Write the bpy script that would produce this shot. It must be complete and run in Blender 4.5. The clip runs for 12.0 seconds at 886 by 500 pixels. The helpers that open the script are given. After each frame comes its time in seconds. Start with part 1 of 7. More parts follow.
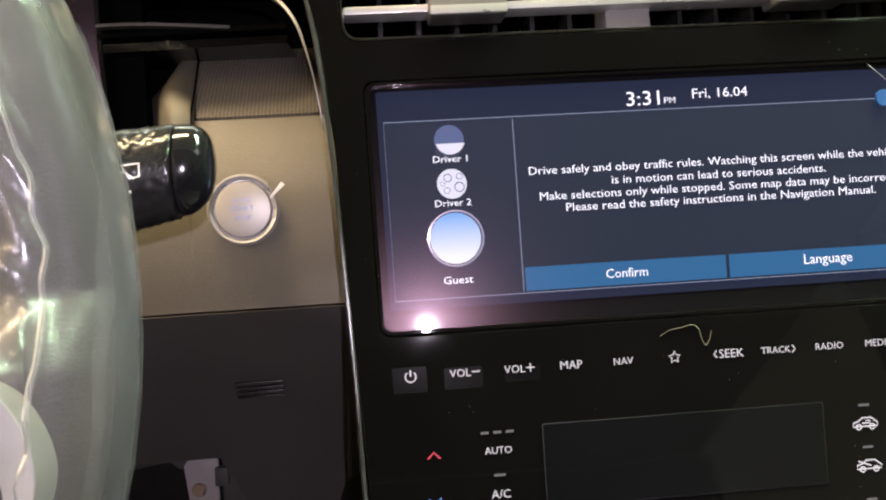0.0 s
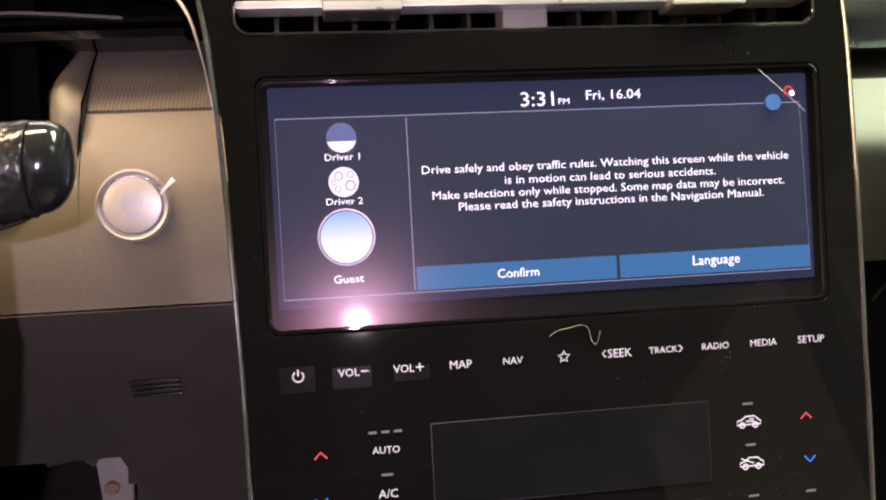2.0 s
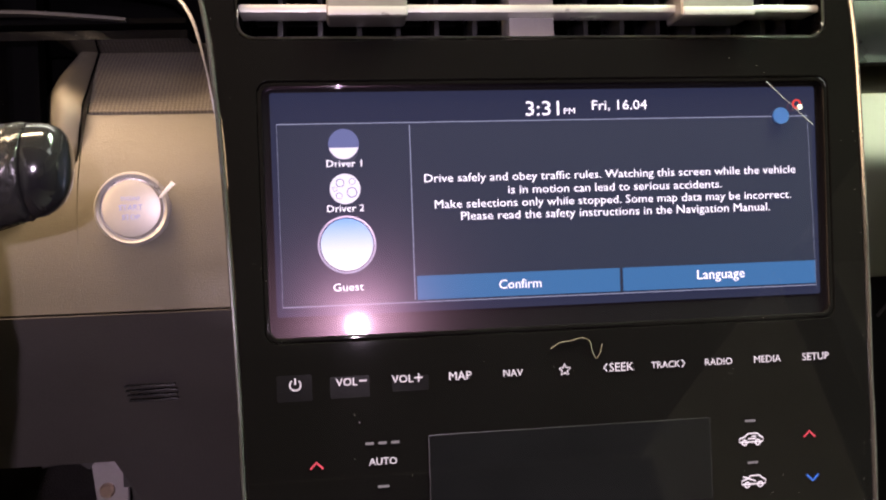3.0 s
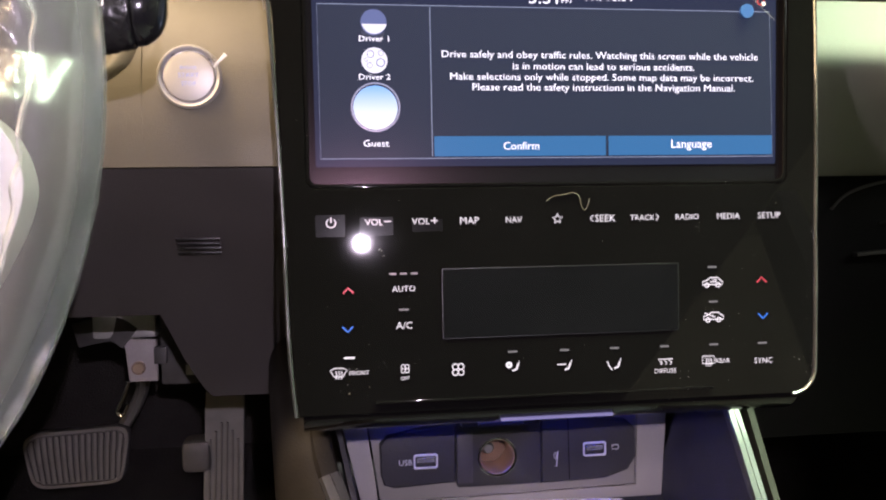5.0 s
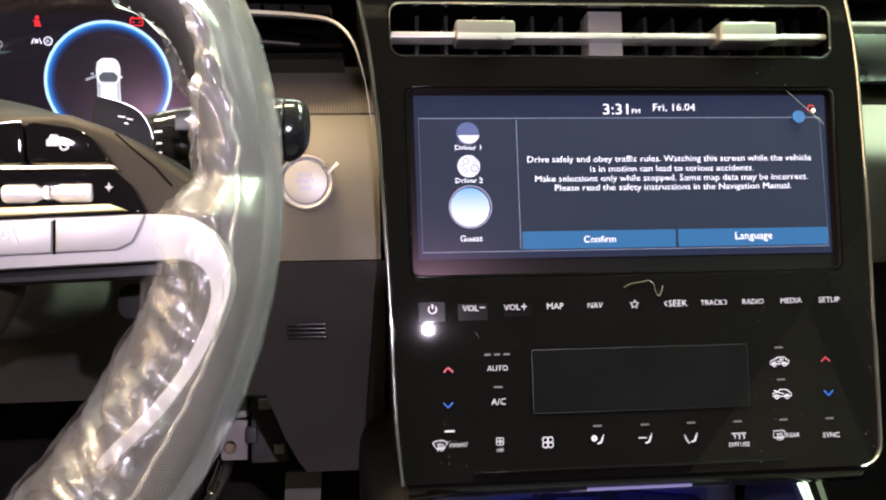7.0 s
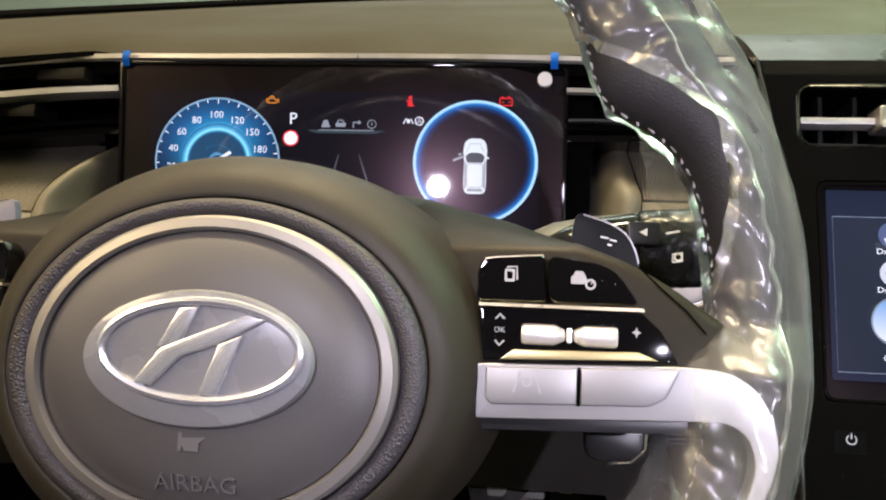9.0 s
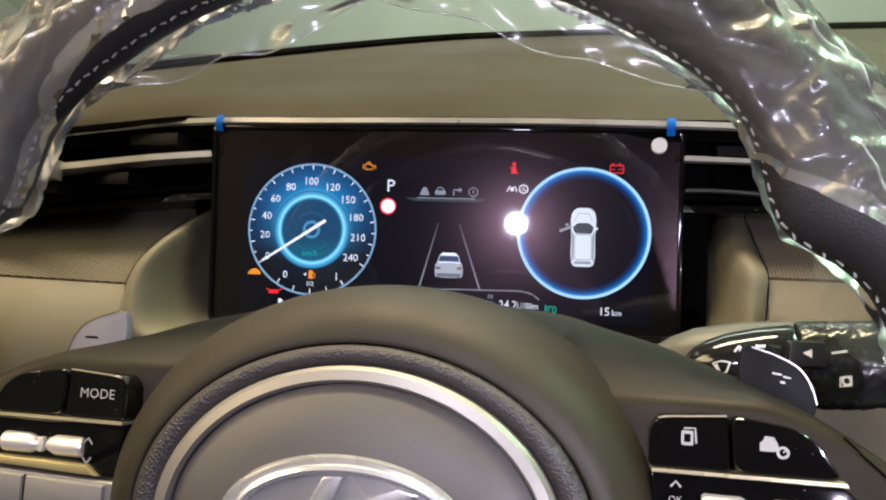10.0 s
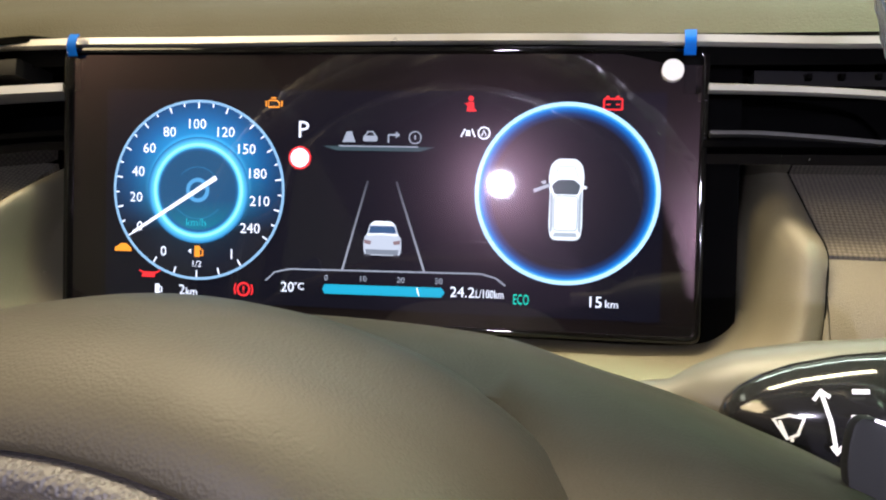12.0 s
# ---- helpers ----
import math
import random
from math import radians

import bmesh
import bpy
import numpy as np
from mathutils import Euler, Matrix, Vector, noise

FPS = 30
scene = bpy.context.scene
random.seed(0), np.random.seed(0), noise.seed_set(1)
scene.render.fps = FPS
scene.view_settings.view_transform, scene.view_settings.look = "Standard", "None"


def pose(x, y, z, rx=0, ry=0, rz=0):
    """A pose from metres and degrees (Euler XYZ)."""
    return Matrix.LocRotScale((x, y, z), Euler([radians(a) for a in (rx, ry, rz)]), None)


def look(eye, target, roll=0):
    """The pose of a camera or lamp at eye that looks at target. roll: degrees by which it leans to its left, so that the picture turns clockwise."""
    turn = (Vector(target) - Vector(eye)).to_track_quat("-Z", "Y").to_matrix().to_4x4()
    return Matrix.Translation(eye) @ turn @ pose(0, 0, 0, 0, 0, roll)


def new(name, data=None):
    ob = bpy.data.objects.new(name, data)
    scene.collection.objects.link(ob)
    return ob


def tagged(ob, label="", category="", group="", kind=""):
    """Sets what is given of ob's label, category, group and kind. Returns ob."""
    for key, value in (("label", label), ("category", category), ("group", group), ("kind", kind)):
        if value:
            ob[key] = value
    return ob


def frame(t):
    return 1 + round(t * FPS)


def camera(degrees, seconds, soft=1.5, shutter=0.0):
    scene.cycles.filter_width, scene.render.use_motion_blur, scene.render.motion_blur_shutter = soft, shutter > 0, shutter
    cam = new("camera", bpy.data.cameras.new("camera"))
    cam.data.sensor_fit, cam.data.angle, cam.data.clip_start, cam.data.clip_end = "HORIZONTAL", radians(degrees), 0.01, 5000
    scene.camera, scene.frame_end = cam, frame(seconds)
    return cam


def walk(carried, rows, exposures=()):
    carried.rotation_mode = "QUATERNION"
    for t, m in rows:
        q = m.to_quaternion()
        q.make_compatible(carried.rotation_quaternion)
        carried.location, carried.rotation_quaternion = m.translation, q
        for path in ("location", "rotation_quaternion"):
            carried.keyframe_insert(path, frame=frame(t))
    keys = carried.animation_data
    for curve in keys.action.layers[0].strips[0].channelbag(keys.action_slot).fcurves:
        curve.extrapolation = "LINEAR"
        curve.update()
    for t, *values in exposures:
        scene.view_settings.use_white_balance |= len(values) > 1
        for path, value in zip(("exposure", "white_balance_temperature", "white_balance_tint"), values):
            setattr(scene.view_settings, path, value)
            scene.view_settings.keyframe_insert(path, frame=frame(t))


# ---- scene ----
cam = camera(56.7, 12.0, soft=2.1)
PATH = [
    (0, (-0.1038, -0.3421, 0.0139), (0.047, 1.652, 0.014), -3.55),
    (0.5, (-0.0851, -0.3429, 0.0105), (0.122, 1.646, -0.008), -3.65),
    (1, (-0.0801, -0.3417, 0.0126), (0.154, 1.644, -0.012), -3.53),
    (1.5, (-0.0772, -0.3423, 0.0146), (0.170, 1.642, -0.012), -3.32),
    (2, (-0.0756, -0.3436, 0.0153), (0.176, 1.640, -0.010), -3.06),
    (2.5, (-0.0747, -0.3403, 0.0162), (0.177, 1.644, -0.005), -2.74),
    (2.7, (-0.0746, -0.3394, 0.0175), (0.172, 1.645, 0.002), -2.32),
    (4.3, (-0.0777, -0.3541, 0.0083), (0.184, 1.628, -0.029), -1.27),
    (4.5, (-0.0859, -0.3672, -0.0045), (0.178, 1.615, -0.062), -1.09),
    (5, (-0.0963, -0.4006, -0.0338), (0.180, 1.578, -0.122), -0.93),
    (5.5, (-0.1005, -0.4208, -0.0468), (0.191, 1.555, -0.158), -0.83),
    (5.8, (-0.1006, -0.4263, -0.0520), (0.195, 1.549, -0.157), -0.86),
    (6, (-0.1012, -0.4309, -0.0485), (0.185, 1.547, -0.120), -1.02),
    (6.5, (-0.1032, -0.4445, -0.0475), (0.165, 1.537, 0.008), -1.40),
    (7, (-0.1288, -0.4459, -0.0336), (0.053, 1.542, 0.093), -1.35),
    (7.2, (-0.1403, -0.4417, -0.0305), (-0.003, 1.549, 0.105), -1.20),
    (8.8, (-0.2274, -0.4156, -0.0072), (-0.463, 1.561, 0.186), 2.47),
    (9, (-0.2341, -0.4157, 0.0026), (-0.507, 1.555, 0.206), 2.69),
    (9.5, (-0.2522, -0.4074, 0.0294), (-0.602, 1.551, 0.239), 2.99),
    (10, (-0.2679, -0.4001, 0.0424), (-0.668, 1.548, 0.253), 3.29),
    (10.5, (-0.2670, -0.3883, 0.0455), (-0.685, 1.558, 0.241), 3.35),
    (11, (-0.2658, -0.3524, 0.0523), (-0.686, 1.595, 0.224), 3.40),
    (11.5, (-0.2695, -0.2984, 0.0622), (-0.687, 1.652, 0.215), 3.31),
    (12, (-0.2645, -0.2713, 0.0590), (-0.666, 1.684, 0.181), 3.11),
]
# the dashboard's own frame: x right, y into the dash, z up along the leaning face of the centre stack
CAR = pose(0, 0, 0.62, -25, 0, 0)
ROOM = pose(0, 0, 0)
walk(cam, [(t, CAR @ look(e, g, r)) for t, e, g, r in PATH],
     [(0, 0.27, 6350, 24), (1.5, 0.58, 6550, 40), (2.7, 0.58, 6520, 40), (5.5, 0.70, 6300, 28), (6.5, 0.7, 6300, 27), (7.2, 0.7, 6250, 26), (9.0, 0.2, 6050, 18), (10.5, 0.1, 5850, 17), (12, 0.75, 5800, 17)])

# ---- light ----
world = bpy.data.worlds.new("world")
world.use_nodes = True
scene.world = world
world.node_tree.nodes["Background"].inputs[0].default_value = (0.80, 0.86, 0.72, 1)
world.node_tree.nodes["Background"].inputs[1].default_value = 0.025


def area_lamp(name, eye, target, w, h, watts, colour, spread=180):
    data = bpy.data.lights.new(name, "AREA")
    data.shape, data.size, data.size_y, data.energy, data.color = "RECTANGLE", w, h, watts, colour
    data.spread = radians(spread)
    ob = new(name, data)
    ob.matrix_world = look(eye, target)
    return ob


# warm ceiling tubes straight over the windscreen, greener ones over the passenger's side, unseen lamps added for side
# glints and dim spill through the doors
area_lamp("workshop_tube_front", (-0.55, 0.48, 2.55), (-0.45, 0.05, 0.7), 1.5, 0.22, 82, (1.0, 0.80, 0.45))
area_lamp("workshop_tube_passenger", (0.58, 0.24, 1.50), (0.45, 0.05, 0.7), 0.7, 0.15, 19, (0.66, 1.0, 0.60), 80)
area_lamp("glint_fill_side", (-3.2, 0.2, 3.0), (-0.4, 0.0, 0.7), 2.6, 0.25, 9, (1.0, 0.92, 0.70))
area_lamp("door_opening_fill", (-1.25, -0.55, 1.55), (-0.35, -0.1, 0.7), 0.8, 0.5, 12, (1.0, 0.76, 0.38))
area_lamp("passenger_window_fill", (1.30, -0.42, 1.75), (0.3, 0.1, 0.6), 0.6, 0.4, 3, (0.88, 1.0, 0.86))
area_lamp("workshop_tube_far", (-0.5, 5.5, 4.2), (-0.5, 6.5, 0.5), 5.0, 0.6, 330, (0.95, 1.0, 0.85))


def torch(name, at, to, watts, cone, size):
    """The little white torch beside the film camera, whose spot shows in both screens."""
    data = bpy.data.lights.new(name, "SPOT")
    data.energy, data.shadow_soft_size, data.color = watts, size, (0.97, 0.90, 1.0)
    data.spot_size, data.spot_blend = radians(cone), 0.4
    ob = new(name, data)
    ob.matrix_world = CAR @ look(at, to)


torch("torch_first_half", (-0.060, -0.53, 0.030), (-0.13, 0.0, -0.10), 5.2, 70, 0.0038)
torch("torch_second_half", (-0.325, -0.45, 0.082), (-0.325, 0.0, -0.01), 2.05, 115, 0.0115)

# ---- materials ----
def nodes_of(name):
    m = bpy.data.materials.new(name)
    m.use_nodes = True
    t = m.node_tree
    return m, t, t.nodes["Principled BSDF"], t.nodes["Material Output"]


def mat(name, base, rough=0.5, metal=0.0, vary=0.15, vary_scale=25.0, grain=None, weave=None, coat=0.0, rough_vary=0.1, specks=0.0, spec=0.5):
    """A surface with broad and fine variation. grain: (cells per metre, depth) of leather; weave: threads per metre; specks: dust."""
    m, t, b, out = nodes_of(name)
    n, l = t.nodes, t.links
    co = n.new("ShaderNodeTexCoord")
    wide = n.new("ShaderNodeTexNoise")
    wide.inputs["Scale"].default_value, wide.inputs["Detail"].default_value = vary_scale, 3
    l.new(co.outputs["Object"], wide.inputs["Vector"])
    fine = n.new("ShaderNodeTexNoise")
    fine.inputs["Scale"].default_value, fine.inputs["Detail"].default_value = vary_scale * 22, 2
    l.new(co.outputs["Object"], fine.inputs["Vector"])
    mixn = n.new("ShaderNodeMath")
    mixn.operation = "MULTIPLY_ADD"
    l.new(fine.outputs["Fac"], mixn.inputs[0])
    mixn.inputs[1].default_value = 0.4
    l.new(wide.outputs["Fac"], mixn.inputs[2])
    ramp = n.new("ShaderNodeMapRange")
    ramp.inputs["From Min"].default_value, ramp.inputs["From Max"].default_value = 0.35, 1.05
    ramp.inputs["To Min"].default_value, ramp.inputs["To Max"].default_value = 1 - vary, 1 + vary
    l.new(mixn.outputs[0], ramp.inputs["Value"])
    col = n.new("ShaderNodeMix")
    col.data_type, col.blend_type = "RGBA", "MULTIPLY"
    col.inputs["Factor"].default_value = 1
    col.inputs[6].default_value = (*base, 1)
    l.new(ramp.outputs[0], col.inputs[7])
    colour = col.outputs[2]
    rr = n.new("ShaderNodeMapRange")
    rr.inputs["From Min"].default_value, rr.inputs["From Max"].default_value = 0.3, 0.7
    rr.inputs["To Min"].default_value, rr.inputs["To Max"].default_value = max(0.02, rough - rough_vary), min(1, rough + rough_vary)
    l.new(wide.outputs["Fac"], rr.inputs["Value"])
    l.new(rr.outputs[0], b.inputs["Roughness"])
    b.inputs["Metallic"].default_value = metal
    b.inputs["Coat Weight"].default_value = coat
    b.inputs["Coat Roughness"].default_value = 0.04
    b.inputs["Specular IOR Level"].default_value = spec
    if grain:
        v = n.new("ShaderNodeTexVoronoi")
        v.inputs["Scale"].default_value = grain[0]
        v.feature = "SMOOTH_F1"
        l.new(co.outputs["Object"], v.inputs["Vector"])
        bump = n.new("ShaderNodeBump")
        bump.inputs["Strength"].default_value, bump.inputs["Distance"].default_value = grain[1], 0.0006
        l.new(v.outputs["Distance"], bump.inputs["Height"])
        l.new(bump.outputs[0], b.inputs["Normal"])
    if weave:
        v = n.new("ShaderNodeTexVoronoi")
        v.inputs["Scale"].default_value, v.inputs["Randomness"].default_value = weave, 0.15
        flat = n.new("ShaderNodeVectorMath")
        flat.operation = "MULTIPLY"
        l.new(co.outputs["Object"], flat.inputs[0])
        flat.inputs[1].default_value = (1, 1, 0)
        l.new(flat.outputs[0], v.inputs["Vector"])
        k = n.new("ShaderNodeMapRange")
        k.inputs["From Min"].default_value, k.inputs["From Max"].default_value = 0.15, 0.6
        k.inputs["To Min"].default_value, k.inputs["To Max"].default_value = 1.15, 0.5
        l.new(v.outputs["Distance"], k.inputs["Value"])
        c2 = n.new("ShaderNodeMix")
        c2.data_type, c2.blend_type = "RGBA", "MULTIPLY"
        c2.inputs["Factor"].default_value = 1
        l.new(colour, c2.inputs[6])
        l.new(k.outputs[0], c2.inputs[7])
        colour = c2.outputs[2]
        bump = n.new("ShaderNodeBump")
        bump.inputs["Strength"].default_value, bump.inputs["Distance"].default_value = 0.7, 0.0006
        l.new(k.outputs[0], bump.inputs["Height"])
        l.new(bump.outputs[0], b.inputs["Normal"])
    if specks:
        v = n.new("ShaderNodeTexVoronoi")
        v.inputs["Scale"].default_value = 400
        l.new(co.outputs["Object"], v.inputs["Vector"])
        lt = n.new("ShaderNodeMath")
        lt.operation = "LESS_THAN"
        l.new(v.outputs["Distance"], lt.inputs[0])
        sw = n.new("ShaderNodeMapRange")
        sw.inputs["From Min"].default_value, sw.inputs["From Max"].default_value = 0.5, 0.75
        sw.inputs["To Min"].default_value, sw.inputs["To Max"].default_value = 0.02, 0.085
        l.new(wide.outputs["Fac"], sw.inputs["Value"])
        l.new(sw.outputs[0], lt.inputs[1])
        c3 = n.new("ShaderNodeMix")
        c3.data_type = "RGBA"
        fac = n.new("ShaderNodeMath")
        fac.operation = "MULTIPLY"
        l.new(lt.outputs[0], fac.inputs[0])
        fac.inputs[1].default_value = specks
        l.new(fac.outputs[0], c3.inputs["Factor"])
        l.new(colour, c3.inputs[6])
        c3.inputs[7].default_value = (0.75, 0.75, 0.72, 1)
        colour = c3.outputs[2]
    l.new(colour, b.inputs["Base Color"])
    return m


def hazy(b):
    """Glossy display front under protective film: a sharp shine, and a broad rosy one that imitates lens bloom round
    the torch's spot.
    """
    for k in b.inputs["Roughness"].links[:]:
        b.id_data.links.remove(k)
    b.inputs["Roughness"].default_value = 0.23
    b.inputs["Specular IOR Level"].default_value = 0.19
    b.inputs["Specular Tint"].default_value = (1.0, 0.62, 0.72, 1)
    b.inputs["Coat Weight"].default_value = 0.8
    b.inputs["Coat Roughness"].default_value = 0.04


def glow(name, colour, strength, gloss=True):
    """Lit print or a lit display behind a glossy front."""
    m, t, b, out = nodes_of(name)
    b.inputs["Base Color"].default_value = (0.003, 0.003, 0.004, 1)
    hazy(b) if gloss else None
    b.inputs["Emission Color"].default_value = (*colour, 1)
    b.inputs["Emission Strength"].default_value = strength
    return m


def glow_graded(name, low, high, axis, lo, hi, strength):
    """A display area whose colour runs from low to high along one axis of the object."""
    m, t, b, out = nodes_of(name)
    n, l = t.nodes, t.links
    b.inputs["Base Color"].default_value = (0.008, 0.008, 0.01, 1)
    hazy(b)
    co = n.new("ShaderNodeTexCoord")
    sep = n.new("ShaderNodeSeparateXYZ")
    l.new(co.outputs["Object"], sep.inputs[0])
    r = n.new("ShaderNodeMapRange")
    r.inputs["From Min"].default_value, r.inputs["From Max"].default_value = lo, hi
    l.new(sep.outputs[axis], r.inputs["Value"])
    mix = n.new("ShaderNodeMix")
    mix.data_type = "RGBA"
    l.new(r.outputs[0], mix.inputs["Factor"])
    mix.inputs[6].default_value, mix.inputs[7].default_value = (*low, 1), (*high, 1)
    l.new(mix.outputs[2], b.inputs["Emission Color"])
    b.inputs["Emission Strength"].default_value = strength
    return m


def film_mat(name, haze, tint, gloss=2.6, crease=0.32):
    """Thin clear plastic film: mostly clear, a little milky in patches, with sharp and soft shine on its creases."""
    m, t, b, out = nodes_of(name)
    n, l = t.nodes, t.links
    n.remove(b)
    co = n.new("ShaderNodeTexCoord")
    ns = n.new("ShaderNodeTexNoise")
    ns.inputs["Scale"].default_value, ns.inputs["Detail"].default_value, ns.inputs["Distortion"].default_value = 13, 1.0, 0.8
    l.new(co.outputs["Object"], ns.inputs["Vector"])
    bump = n.new("ShaderNodeBump")
    bump.inputs["Strength"].default_value, bump.inputs["Distance"].default_value = crease, 0.004
    l.new(ns.outputs["Fac"], bump.inputs["Height"])
    clear = n.new("ShaderNodeBsdfTransparent")
    clear.inputs[0].default_value = (0.97, 0.97, 0.97, 1)
    milk = n.new("ShaderNodeBsdfDiffuse")
    milk.inputs[0].default_value = (*tint, 1)
    thin = n.new("ShaderNodeBsdfTranslucent")
    thin.inputs[0].default_value = (*tint, 1)
    mt = n.new("ShaderNodeMixShader")
    mt.inputs[0].default_value = 0.35
    l.new(milk.outputs[0], mt.inputs[1])
    l.new(thin.outputs[0], mt.inputs[2])
    sharp = n.new("ShaderNodeBsdfGlossy")
    sharp.inputs["Roughness"].default_value = 0.20
    l.new(bump.outputs[0], sharp.inputs["Normal"])
    soft = n.new("ShaderNodeBsdfGlossy")
    soft.inputs["Roughness"].default_value = 0.42
    l.new(bump.outputs[0], soft.inputs["Normal"])
    shine = n.new("ShaderNodeMixShader")
    shine.inputs[0].default_value = 0.35
    l.new(sharp.outputs[0], shine.inputs[1])
    l.new(soft.outputs[0], shine.inputs[2])
    # long winding creases, with pale stress lines along them
    fold = n.new("ShaderNodeTexNoise")
    fold.inputs["Scale"].default_value, fold.inputs["Detail"].default_value, fold.inputs["Distortion"].default_value = 30, 0.6, 1.1
    l.new(co.outputs["Object"], fold.inputs["Vector"])
    off = n.new("ShaderNodeMath")
    off.operation = "SUBTRACT"
    l.new(fold.outputs["Fac"], off.inputs[0])
    off.inputs[1].default_value = 0.5
    vo = n.new("ShaderNodeMath")
    vo.operation = "ABSOLUTE"
    l.new(off.outputs[0], vo.inputs[0])
    ridge = n.new("ShaderNodeMath")
    ridge.operation = "MULTIPLY_ADD"
    l.new(vo.outputs[0], ridge.inputs[0])
    ridge.inputs[1].default_value = -0.5
    l.new(ns.outputs["Fac"], ridge.inputs[2])
    l.new(ridge.outputs[0], bump.inputs["Height"])
    ln = n.new("ShaderNodeMapRange")
    ln.inputs["From Min"].default_value, ln.inputs["From Max"].default_value = 0.0, 0.014
    ln.inputs["To Min"].default_value, ln.inputs["To Max"].default_value = haze * 0.35, 0.0
    l.new(vo.outputs[0], ln.inputs["Value"])
    hz = n.new("ShaderNodeMapRange")
    hz.inputs["From Min"].default_value, hz.inputs["From Max"].default_value = 0.38, 0.72
    hz.inputs["To Min"].default_value, hz.inputs["To Max"].default_value = haze * 0.75, haze * 1.3
    l.new(ns.outputs["Fac"], hz.inputs["Value"])
    a = n.new("ShaderNodeMixShader")
    both = n.new("ShaderNodeMath")
    both.operation = "ADD"
    l.new(hz.outputs[0], both.inputs[0])
    l.new(ln.outputs[0], both.inputs[1])
    l.new(both.outputs[0], a.inputs[0])
    l.new(clear.outputs[0], a.inputs[1])
    l.new(mt.outputs[0], a.inputs[2])
    fr = n.new("ShaderNodeFresnel")
    fr.inputs["IOR"].default_value = 1.5
    l.new(bump.outputs[0], fr.inputs["Normal"])
    g = n.new("ShaderNodeMath")
    g.operation = "MULTIPLY_ADD"
    l.new(fr.outputs[0], g.inputs[0])
    g.inputs[1].default_value, g.inputs[2].default_value = gloss, gloss * 0.004
    c = n.new("ShaderNodeMixShader")
    l.new(g.outputs[0], c.inputs[0])
    l.new(a.outputs[0], c.inputs[1])
    l.new(shine.outputs[0], c.inputs[2])
    l.new(c.outputs[0], out.inputs["Surface"])
    return m


PIANO = mat("piano_black_lacquer", (0.0036, 0.0033, 0.0034), 0.03, rough_vary=0.01, specks=0.8, spec=0.5)
GLASS_BLACK = mat("black_display_glass", (0.005, 0.005, 0.006), 0.04, rough_vary=0.015, specks=0.12)
hazy(GLASS_BLACK.node_tree.nodes["Principled BSDF"])
BLACK_PLASTIC = mat("black_grained_plastic", (0.022, 0.022, 0.023), 0.55, grain=(1400, 0.3))
SATIN_BLACK = mat("satin_black_plastic", (0.014, 0.014, 0.014), 0.35, spec=0.4)
# near-black plastic; in ducts, gaps and recess backs its colour carries the shade
DEEP_BLACK = mat("cavity_shade_black", (0.0016, 0.0016, 0.0016), 0.8, spec=0.02)
LEATHER = mat("grey_dash_leather", (0.119, 0.107, 0.073), 0.5, grain=(2600, 0.40), vary=0.08)
PAD = mat("soft_dash_pad", (0.029, 0.0260, 0.0140), 0.7, grain=(1300, 0.3), vary=0.08, vary_scale=9, spec=0.22)
KNEE = mat("dark_knee_plastic", (0.058, 0.051, 0.048), 0.6, grain=(1500, 0.35), vary=0.10)
WHEEL_LEATHER = mat("black_wheel_leather", (0.022, 0.021, 0.022), 0.55, grain=(1500, 0.25), vary=0.12, spec=0.25)
HUB_SKIN = mat("dark_grey_hub_skin", (0.072, 0.067, 0.064), 0.5, grain=(2600, 0.08), vary=0.06)
FABRIC = mat("woven_dash_fabric", (0.118, 0.103, 0.074), 0.85, weave=560, vary=0.1)
SILVER = mat("satin_silver_paint", (0.52, 0.51, 0.50), 0.34, metal=0.55, vary=0.04)
SATIN_SILVER = mat("matt_silver_plastic", (0.28, 0.275, 0.27), 0.42, metal=0.5, vary=0.04)
CHROME = mat("polished_chrome", (0.80, 0.80, 0.80), 0.09, metal=1.0, vary=0.02, rough_vary=0.03)
BRIGHT_EDGE = mat("bright_edge_chrome", (0.22, 0.22, 0.215), 0.17, metal=0.85, vary=0.03)
BRASS = mat("nickel_socket_metal", (0.66, 0.48, 0.35), 0.33, metal=0.6)
STEEL = mat("galvanised_steel", (0.55, 0.54, 0.52), 0.45, metal=0.7, vary=0.2)
# paler than black rubber, to make up for weak light on the pedals
RUBBER = mat("lifted_pedal_ribs", (0.18, 0.172, 0.162), 0.65, vary=0.25, vary_scale=60)
CARPET = mat("black_floor_carpet", (0.050, 0.045, 0.042), 0.95, grain=(600, 1.0), vary=0.3, spec=0.15)
GREY_TRIM = mat("grey_vane_plastic", (0.17, 0.162, 0.155), 0.5, grain=(1500, 0.25), vary=0.06)
TRAY = mat("dark_tray_mat", (0.026, 0.026, 0.032), 0.6, grain=(1200, 0.3))
CARD = mat("white_card", (0.75, 0.74, 0.76), 0.35, vary=0.03)
CARD_INK = mat("dark_card_ink", (0.05, 0.05, 0.06), 0.5)
RED_INK = mat("red_card_ink", (0.6, 0.03, 0.04), 0.5)
GREY_INK = mat("grey_pencil", (0.35, 0.35, 0.38), 0.6)
WHITE_PRINT = mat("white_print", (0.75, 0.75, 0.72), 0.5, vary=0.03)
BLUE_TAPE = mat("blue_tape", (0.002, 0.085, 0.40), 0.6, spec=0.1)
WHITE_DOT = mat("white_sticker", (0.72, 0.72, 0.70), 0.5, vary=0.03)
BLUE_DOT = mat("blue_sticker", (0.004, 0.055, 0.23), 0.5, vary=0.03)
HEADLINER = mat("pale_headliner_cloth", (0.22, 0.215, 0.20), 0.9, vary=0.06)
